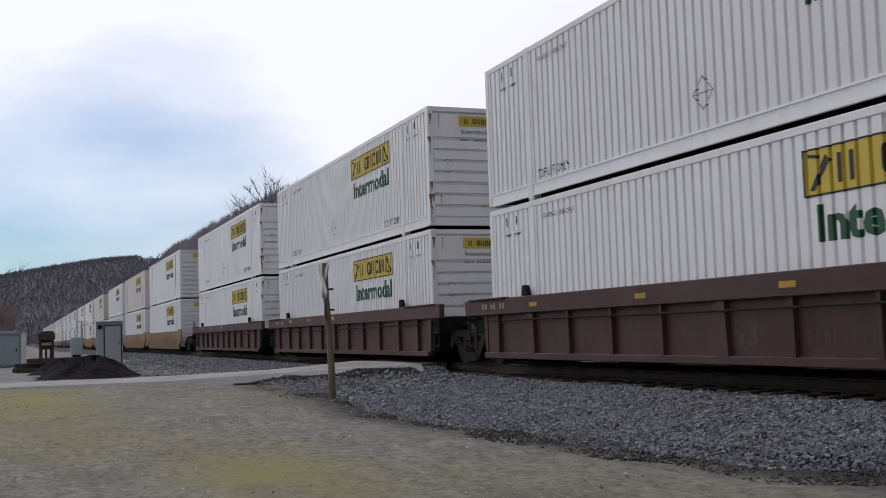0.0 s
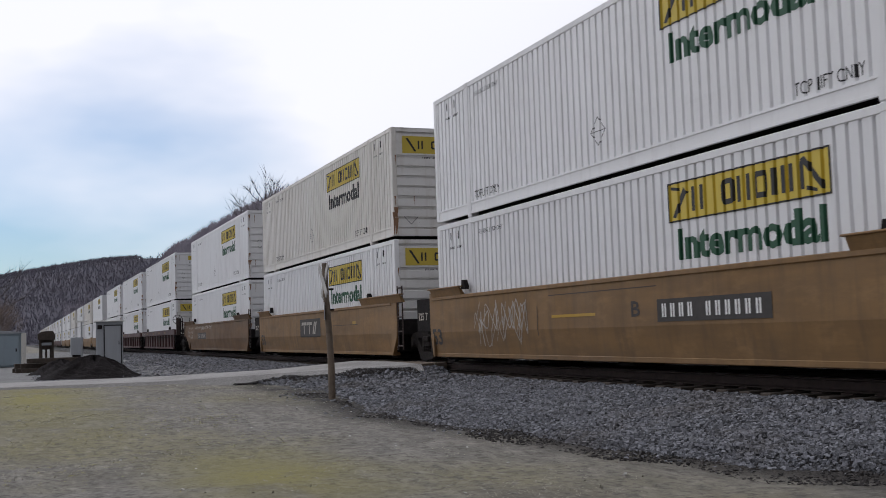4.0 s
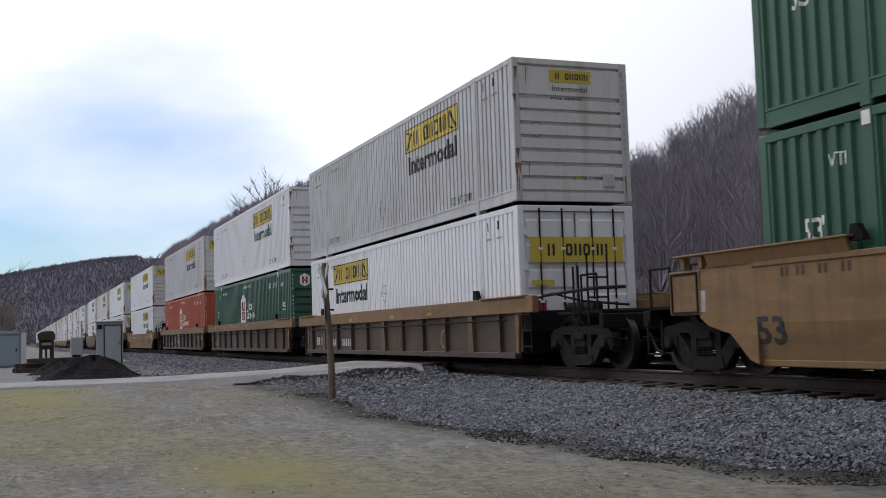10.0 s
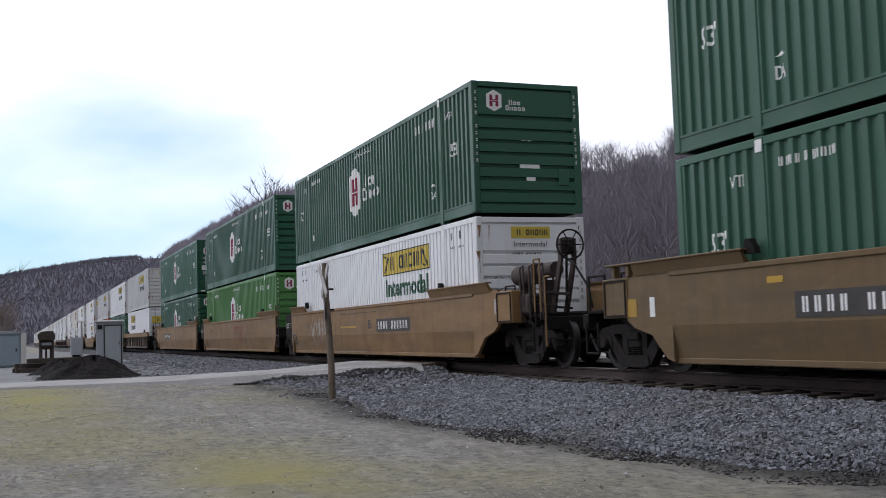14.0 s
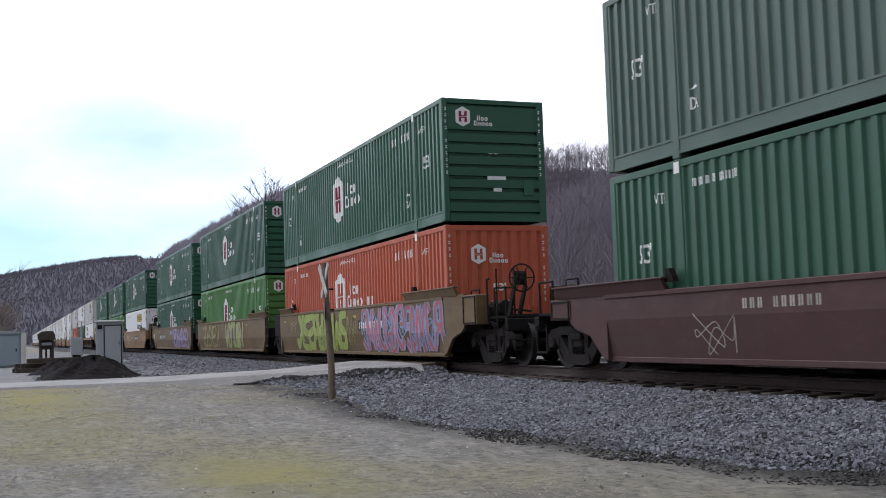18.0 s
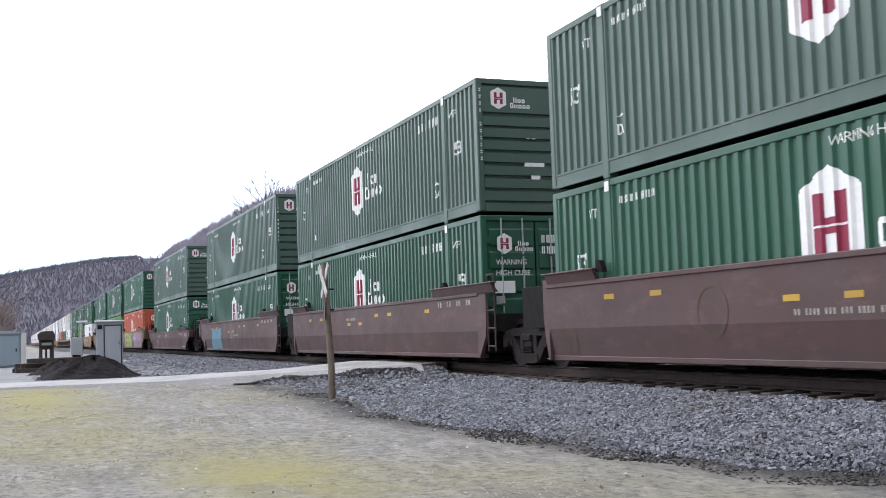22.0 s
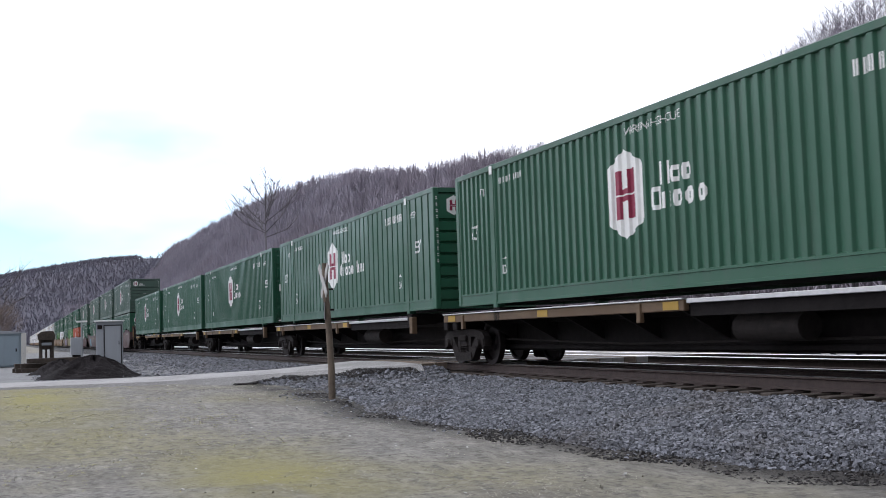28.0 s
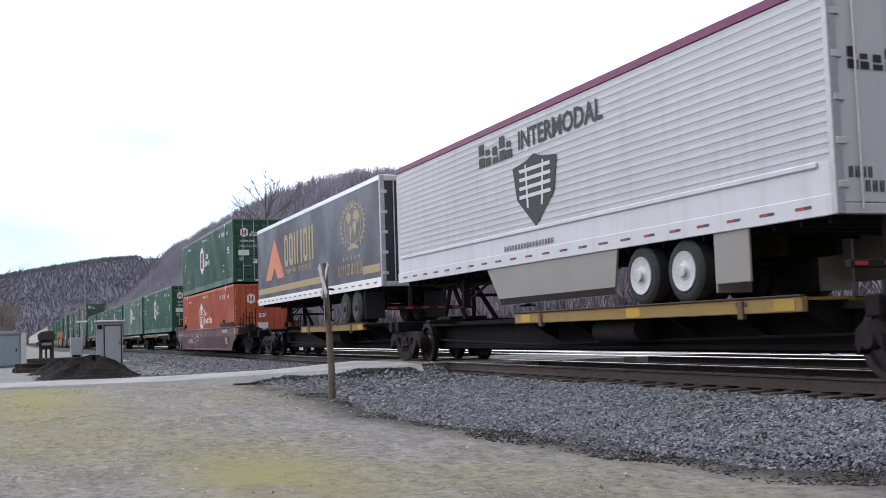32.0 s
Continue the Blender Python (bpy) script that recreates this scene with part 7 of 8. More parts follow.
def dark_shelter():
    x, y = -84.0, 2.02
    z = float(ground_z(x, y))
    ob = thing("trackside_shelter", "dark wooden lineside shelter with two white posts before it", "shelter", at=pose(x, y, z))
    for xx in (-1.2, 0.0):
        for yy in (-0.42, 0.42):
            part("post", Solid().cbox(xx - 0.08, xx + 0.08, yy - 0.08, yy + 0.08, -0.1, 1.6, 0.01), M_TIE, ob)
    part("roof", Solid().prism([(-0.58, 1.4), (0.58, 1.4), (0.6, 1.75), (0.4, 2.05), (-0.35, 2.0), (-0.6, 1.8)], "x", -1.4, 0.2), M_TIE, ob)
    part("back_wall", Solid().box(-1.25, -1.2, -0.42, 0.42, 0.0, 1.5), M_TIE, ob)
    part("counter", Solid().box(-0.1, 0.0, -0.34, 0.34, 1.0, 1.2), M_HUT, ob)
    for yy in (-0.2, 0.12):
        part("bollard", Solid().tube((0.35, yy, -0.05), (0.35, yy, 0.7), 0.09, n=10), M_LETTER, ob, "white bollard")
    return ob


dark_shelter()


# ---- black steel frames beyond the second track ----
def steel_portal(x, y, w, h):
    ob = thing("steel_frame", "black steel portal frame standing beyond the tracks", "steel frame", "portal frames", at=pose(x, y, 0.1))
    for dx in (0, w):
        part("post", Solid().cbox(dx - 0.05, dx + 0.05, -0.05, 0.05, -0.3, h, 0.01), M_BLACK, ob)
    part("crossbar", Solid().cbox(-0.09, w + 0.09, -0.06, 0.06, h, h + 0.1, 0.01), M_BLACK, ob)
    return ob


steel_portal(-20.2, 17.6, 0.85, 4.5)
steel_portal(-18.45, 17.6, 0.85, 4.75)


# ---- short dry grass and litter on the field ----
def grass_field(name, n, xr, yr, hgt, material, label, seed, patch):
    """Short bent blades in tufts, one triangle each."""
    rng = np.random.default_rng(seed)
    cx, cy = rng.uniform(*xr, n), rng.uniform(*yr, n)
    keep = np.sin(cx * patch + 1.0) * np.sin(cy * patch * 1.3 + 0.4) + 0.5 * np.sin(cx * 0.23 + cy * 0.5) + rng.normal(0, 0.5, n) > 0.1
    cx, cy = cx[keep], cy[keep]
    m = len(cx)
    k = 5
    x = np.repeat(cx, k) + rng.normal(0, 0.03, m * k)
    y = np.repeat(cy, k) + rng.normal(0, 0.03, m * k)
    z = ground_z(x, y) - 0.004
    h = hgt * rng.lognormal(0, 0.35, m * k)
    a = rng.uniform(0, 2 * np.pi, m * k)
    lean = rng.uniform(1.2, 4.0, m * k) * h
    w = 0.006
    P = np.stack([np.stack([x - w * np.sin(a), y + w * np.cos(a), z], 1), np.stack([x + w * np.sin(a), y - w * np.cos(a), z], 1),
                  np.stack([x + lean * np.cos(a), y + lean * np.sin(a), z + h], 1)], 1).reshape(-1, 3)
    F = np.arange(len(P)).reshape(-1, 3)
    return fast_mesh(name, P, F, material, label, "grass")


def blade_material(name, lo, hi):
    m, nt, b = nodes_of(name)
    ge = nt.nodes.new("ShaderNodeNewGeometry")
    c = mixed(nt, ge.outputs["Random Per Island"], lo, hi)
    nt.links.new(c, b.inputs["Base Color"])
    b.inputs["Roughness"].default_value = 0.8
    return m


M_STRAW = blade_material("dry_grass_blades", (0.24, 0.225, 0.175), (0.42, 0.395, 0.32))
M_OLIVE = blade_material("olive_grass_blades", (0.22, 0.21, 0.085), (0.38, 0.35, 0.15))
grass_field("dry_grass", 26000, (-34, -5), (-7, 5.6), 0.011, M_STRAW, "short dry winter grass", 71, 0.9)
grass_field("olive_grass", 10000, (-32, -5), (-7, 3.5), 0.013, M_OLIVE, "short yellow-green winter grass", 72, 0.35)
M_CLOD = blade_material("earth_and_litter", (0.09, 0.078, 0.064), (0.2, 0.172, 0.138))
M_PALE = blade_material("pale_chips", (0.3, 0.29, 0.27), (0.6, 0.58, 0.55))
M_DARKCLOD = blade_material("black_soil_clods", (0.012, 0.011, 0.011), (0.045, 0.038, 0.036))
stone_field("soil_clods", 24000, (-22, -3), (5.2, 8.0), lambda x, y: np.where(np.abs(y - toe_y(x) + 0.25) < np.interp(x, [-16, -11], [0.12, 0.4]) + 0.25 * np.sin(x * 2.1) * np.sin(x * 0.7 + 1), np.maximum(ground_z(x, y), ballast_z(x, y)) - 0.006, -1.0), 0.017, M_DARKCLOD, "black damp soil along the foot of the ballast", "soil", 75, 0.5)

def road_edge_z(x, y):
    """The surface just outside the road's edge on the ramp; elsewhere far below."""
    off = x - np.interp(y, [4.8, 5.9, 7.3, 8.65], [-27.5, -26.7, -24.9, -23.5])
    wide = 0.42 + 0.14 * np.sin(y * 5.3) + 0.08 * np.sin(y * 13.0 + 1)
    return np.where((off > 0.04) & (off < wide), np.maximum(ground_z(x, y), ballast_z(x, y)) + 0.012, -1.0)


stone_field("soil_clods", 60000, (-27.6, -22.7), (5.0, 8.5), road_edge_z, 0.024, M_DARKCLOD, "black damp soil along the edge of the road ramp", "soil", 76, 0.5)
stone_field("earth_clods", 900, (-17, -5), (-7, 6.0), lambda x, y: ground_z(x, y) - 0.003, 0.009, M_CLOD, "small clods, twigs and dead leaves on the grass", "litter", 73, 0.15)
stone_field("pale_chips", 160, (-28, -5), (-6, 6.2), lambda x, y: ground_z(x, y) - 0.006, 0.018, M_PALE, "a few pale stones on the grass", "litter", 74, 0.6)


# ---- hills and bare woods ----
RIDGE_X = [-2600, -1500, -1080, -831, -744, -612, -480, -391, -323, -266, -240, -224, -195, -166, -153, -100, 50, 400]
RIDGE_H = [108, 106, 86, 85, 83, 79.5, 67, 55.5, 49.5, 42, 32, 34, 42, 50, 54, 54, 44, 40]


def hill_z(x, y):
    """The valley side: a wooded ridge along the line, and the far spur that closes the valley."""
    x, y = np.asarray(x, float), np.asarray(y, float)
    h = np.interp(x, RIDGE_X, RIDGE_H)
    t = np.clip((y - 42) / 108.0, 0, 1)
    side = h * t ** 1.55
    far = 111 * ramp(-x, 950, 1500) * (0.7 + 0.3 * np.cos(y / 160.0 - 1.2))
    z = np.maximum(side, far) + 2.0 * np.sin(x / 31.0) * np.sin(y / 23.0) * np.clip((y - 50) / 60, 0, 1)
    return z - 0.4


# aerial haze is put into these slope colours, most on the far one
M_FARHILL = plain("haze_blue_leaf_litter", (0.092, 0.089, 0.113), 0.95, 0, 0.12, 0.02, 0.2)
M_HILL = plain("hazed_litter_slope", (0.15, 0.138, 0.16), 0.95, 0, 0.35, 0.08, 0.3)
hx = np.unique(np.concatenate([-np.geomspace(300, 2400, 60), np.linspace(-300, 260, 113)]))
hy = np.concatenate([np.linspace(36, 200, 56), np.geomspace(205, 700, 16)])
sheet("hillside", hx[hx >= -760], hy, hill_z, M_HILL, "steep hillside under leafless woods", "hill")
# beyond 760 m the slope takes the haze-tinted colour
sheet("far_hillside", np.append(hx[hx < -760], hx[hx >= -760][0]), hy, hill_z, M_FARHILL, "wooded hillside far down the valley, haze put into its colour", "hill")
# added slope behind the camera, out of view, to cut off low sky light
sheet("opposite_hillside", np.linspace(-850, 800, 56), -np.geomspace(130, 620, 26), lambda x, y: 44 * ramp(-np.asarray(y), 130, 330) + 4 * np.sin(x / 57.0) * np.sin(y / 41.0) - 0.5, M_HILL, "added unseen slope behind the camera that blocks low sky light", "hill")
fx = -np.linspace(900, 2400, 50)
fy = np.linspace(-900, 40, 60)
sheet("far_hill", fx, fy, hill_z, M_FARHILL, "distant wooded ridge closing the valley, haze put into its colour", "hill")


def bare_tree(rng, height, limbs, twigs, thick=1.0, rise=(0.7, 1.6), low=0.32):
    """Vertices and triangles of one leafless tree, standing at the origin."""
    P, F = [], []

    def stick(a, b, r0, r1, n=3):
        a, b = Vector(a), Vector(b)
        d = (b - a).normalized()
        u = d.orthogonal().normalized()
        w = d.cross(u)
        k = len(P)
        for p, r in ((a, r0), (b, r1)):
            for i in range(n):
                q = p + (u * math.cos(2 * math.pi * i / n) + w * math.sin(2 * math.pi * i / n)) * r
                P.append(q[:])
        for i in range(n):
            j = (i + 1) % n
            F.extend([(k + i, k + j, k + n + j), (k + i, k + n + j, k + n + i)])

    lean = Vector((rng.uniform(-0.06, 0.06), rng.uniform(-0.06, 0.06), 1))
    r = height * 0.013 * thick
    stick((0, 0, -0.5), lean * height * 0.5, r, r * 0.65, 5)
    stick(lean * height * 0.5, lean * height * 0.92, r * 0.65, r * 0.12, 4)
    for i in range(limbs):
        z0 = height * rng.uniform(low, 0.86)
        a = rng.uniform(0, 2 * math.pi)
        ln = (height - z0) * rng.uniform(0.5, 0.85) + height * 0.06
        out = Vector((math.cos(a), math.sin(a), rng.uniform(*rise))).normalized()
        p0 = lean * z0
        p1 = p0 + out * ln * 0.55
        up = (out + Vector((0, 0, 0.5))).normalized()
        p2 = p1 + up * ln * 0.45
        stick(p0, p1, r * 0.4, r * 0.24)
        stick(p1, p2, r * 0.24, r * 0.06)
        for j in range(twigs):
            t = rng.uniform(0.25, 1.0)
            q = p0.lerp(p1, t / 0.55) if t < 0.55 else p1.lerp(p2, (t - 0.55) / 0.45)
            d = (up + Vector((rng.uniform(-1, 1), rng.uniform(-1, 1), rng.uniform(-0.2, 0.9)))).normalized()
            e2 = q + d * ln * rng.uniform(0.2, 0.45)
            wv = d.orthogonal().normalized() * r * 0.16
            kk = len(P)
            P.extend([(q - wv)[:], (q + wv)[:], e2[:]])
            F.append((kk, kk + 1, kk + 2))
    return np.array(P), np.array(F)


def fuzz_tree(rng):
    """A small far tree: a thin stem and a rounded spray of fine twigs."""
    P, F = [], []
    for i in range(24):
        a, b = rng.uniform(0, 2 * math.pi), rng.uniform(-0.25, 1.0)
        q = math.sqrt(max(0.0, 1 - b * b))
        base = Vector((0, 0, rng.uniform(0.2, 0.5))) if i else Vector((0, 0, 0))
        top = Vector((math.cos(a) * q * 0.3, math.sin(a) * q * 0.3, 0.64 + 0.34 * b)) if i else Vector((0, 0, 0.9))
        w = Vector((math.sin(a), -math.cos(a), 0)) * 0.017
        k = len(P)
        P.extend([(base - w)[:], (base + w)[:], (top + w * 0.8)[:]])
        F.append((k, k + 1, k + 2))
    return np.array(P), np.array(F)


def woods(name, spots, kinds, material, label, seed, hmin, hmax):
    rng = np.random.default_rng(seed)
    PP, FF, n = [], [], 0
    for x, y in spots:
        P, F = kinds[rng.integers(len(kinds))]
        k = rng.uniform(hmin, hmax)
        a = rng.uniform(0, 2 * np.pi)
        c, s = np.cos(a) * k, np.sin(a) * k
        z = float(hill_z(x, y)) if y > 40 or x < -900 else float(ground_z(x, y))
        Q = np.stack([P[:, 0] * c - P[:, 1] * s + x, P[:, 0] * s + P[:, 1] * c + y, P[:, 2] * k + z], 1)
        PP.append(Q)
        FF.append(F + n)
        n += len(P)
    return fast_mesh(name, np.concatenate(PP), np.concatenate(FF), material, label, "woods")


def bark_material(name, lo, hi):
    m, nt, b = nodes_of(name)
    ge = nt.nodes.new("ShaderNodeNewGeometry")
    c = mixed(nt, ge.outputs["Random Per Island"], lo, hi)
    c = mixed(nt, times(nt, noised(nt, 0.03, 4, lo=0.4, hi=0.65), 0.6), c, [0.62 * q for q in lo])
    c = mixed(nt, times(nt, noised(nt, 0.011, 4, lo=0.46, hi=0.6), 0.35), c, (0.9 * lo[0], 0.78 * lo[1], 0.72 * lo[2]))
    nt.links.new(c, b.inputs["Base Color"])
    b.inputs["Roughness"].default_value = 0.9
    return m


# woods bark: lightened and blued, the haze of distance put into the colour
M_BARK = bark_material("hazed_grey_brown_bark", (0.18, 0.165, 0.195), (0.32, 0.295, 0.335))
M_FARBARK = bark_material("haze_blue_woods_bark", (0.19, 0.184, 0.228), (0.215, 0.207, 0.25))
M_MIDBARK = bark_material("haze_mauve_woods_bark", (0.33, 0.31, 0.36), (0.47, 0.437, 0.495))
M_THICKET = bark_material("brown_twigs", (0.16, 0.12, 0.1), (0.3, 0.24, 0.21))
M_TREEBARK = bark_material("grey_tree_bark", (0.13, 0.12, 0.125), (0.24, 0.225, 0.235))
# darkened in its colour, the way bark looks against a bright sky
M_DARKBARK = bark_material("backlit_dark_bark", (0.085, 0.078, 0.08), (0.16, 0.15, 0.15))
trng = random.Random(21)
near_kinds = [bare_tree(trng, 1.0, 11, 12, 0.6) for _ in range(8)]
tiny_kinds = [fuzz_tree(trng) for _ in range(12)]
wr = np.random.default_rng(5)
spots = [(x, y) for x, y in zip(wr.uniform(-330, -38, 3300), 42 + 122 * wr.uniform(0, 1, 3300) ** 0.85)]
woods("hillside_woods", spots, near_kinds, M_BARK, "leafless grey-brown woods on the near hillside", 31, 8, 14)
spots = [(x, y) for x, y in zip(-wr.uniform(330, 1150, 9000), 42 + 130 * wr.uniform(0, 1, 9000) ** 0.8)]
woods("hillside_woods", spots, tiny_kinds, M_MIDBARK, "leafless woods farther along the ridge, lightened for haze", 32, 8, 16)
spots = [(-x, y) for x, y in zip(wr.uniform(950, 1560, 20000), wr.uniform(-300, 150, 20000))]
woods("far_woods", spots, tiny_kinds, M_FARBARK, "leafless woods on the far ridge, haze put into their colour", 33, 4, 8)

spots = [(x, y) for x, y in zip(wr.uniform(-330, -36, 12000), 38 + 127 * wr.uniform(0, 1, 12000) ** 1.15)]
woods("hillside_brush", spots, tiny_kinds, M_BARK, "dense leafless brush between the hillside trees", 34, 2.5, 6.5)
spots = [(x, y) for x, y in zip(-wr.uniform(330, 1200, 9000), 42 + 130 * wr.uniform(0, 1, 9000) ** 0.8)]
woods("hillside_brush", spots, tiny_kinds, M_MIDBARK, "dense leafless brush farther along the ridge, lightened for haze", 35, 4, 7)


def single_tree(name, x, y, h, label, seed, limbs=16, twigs=14, thick=1.0, bark=None, rise=(0.7, 1.6), low=0.32):
    r = random.Random(seed)
    P, F = bare_tree(r, h, limbs, twigs, thick, rise, low)
    z = float(ground_z(x, y)) if y < 36 else float(hill_z(x, y))
    ob = thing(name, label, "tree", at=pose(x, y, z - 0.1))
    me = bpy.data.meshes.new("trunk")
    trunk = F[:18]
    rest = F[18:]
    me.from_pydata(P.tolist(), [], trunk.tolist())
    part("trunk", inked(me, bark or M_BARK), None, ob)
    me = bpy.data.meshes.new("crown")
    me.from_pydata(P.tolist(), [], rest.tolist())
    part("crown", inked(me, bark or M_BARK), None, ob)
    return ob


single_tree("bare_tree", -150.0, 32.6, 24.4, "tall slender leafless tree standing above the train", 3, 16, 26, 0.6, M_TREEBARK, (0.3, 1.3), 0.6)
single_tree("bare_tree", -90.0, -1.7, 8.4, "leafless tree behind the blue shed", 5, 16, 16, 1.0, M_DARKBARK, (0.2, 1.0))
for i, (x, y, h) in enumerate(((-70, -1.9, 4.6), (-74, -3.2, 5.4), (-66, -3.6, 4.8), (-76, -0.9, 3.9))):
    single_tree("bush", x, y, h, "brown leafless thicket behind the shed", 40 + i, 70, 36, 0.55, M_THICKET, (0.1, 1.4))


# ---- the train, from the front to the rear ----
MOVERS = []
PROTO = {}


def of_kind(key, make):
    """The first of a kind is built, the others are copies that share its meshes."""
    if key not in PROTO:
        PROTO[key] = make()
        return PROTO[key]
    return copy_thing(PROTO[key], Matrix.Identity(4))


def box_of(code):
    kind, _, end = code.partition("/")
    if kind in ("W", "C"):
        paint = M_WHITE if kind == "W" else M_CREAM
        return of_kind(code, lambda: white_box("container", paint, "small" if end == "s" else "big", "white ribbed container far along the train", lite=True))
    if kind in ("w", "c", "g", "t"):
        paint = {"w": M_WHITE, "c": M_CREAM, "g": M_GREY, "t": M_WHITE}[kind]
        tone = {"w": "white", "c": "cream-stained white", "g": "dirty greyish white", "t": "white"}[kind]
        rear = {"s": "small", "b": "big", "d": "doors"}[end]
        how = {"small": "small yellow end panel", "big": "wide yellow end panel", "doors": "doors at its rear"}[rear]
        return of_kind(code, lambda: white_box("container", paint, rear, f"{tone} ribbed container, yellow side panel, {how}", kind == "t", M_GREENINK if kind == "w" else M_BLACK))
    paint = {"G": M_GREEN, "F": M_FADED, "L": M_BRIGHT, "O": M_ORANGE, "P": M_ORANGE, "K": M_GREEN}[kind]
    tone = {"G": "dark green", "F": "faded grey-green", "L": "bright green", "O": "orange", "P": "orange", "K": "faded dark green"}[kind]
    rear = "doors" if end == "d" else "plain"
    how = "doors at its rear" if end == "d" else "plain ribbed end"
    return of_kind(code, lambda: green_box("container", paint, rear, f"{tone} corrugated container, white emblem, {how}", "orange containers" if kind in "OP" else "green containers", kind == "K", -0.45 if kind == "P" else 0.0))


def fifty(u, z, material=M_BLACK, h=0.5):
    return side_mark(lambda: letters("53", h, h * 1.15, 0.01), u, z, material)


TANTABS = yellow_tabs((2.2, 6.0, 12.5))
RUSTABS = yellow_tabs((2.0, 3.4, 9.1, 10.2, 13.0), 1.88) + yellow_tabs((6.5, 7.6), 1.68)


def stencils(u, z, pattern, h=0.1, step=0.07, ink=None):
    return [side_mark(bar_word(pattern, h, step, 0.55), u, z, ink or M_SPRAYWHITE, "stencil")]


def ring_mark(u, z, r, material):
    pts = [(r + r * math.cos(2 * math.pi * i / 20), r + r * math.sin(2 * math.pi * i / 20)) for i in range(21)]
    return [side_mark(ribbon(pts, r * 0.16, r * 0.16), u, z, material, "ring_mark")]


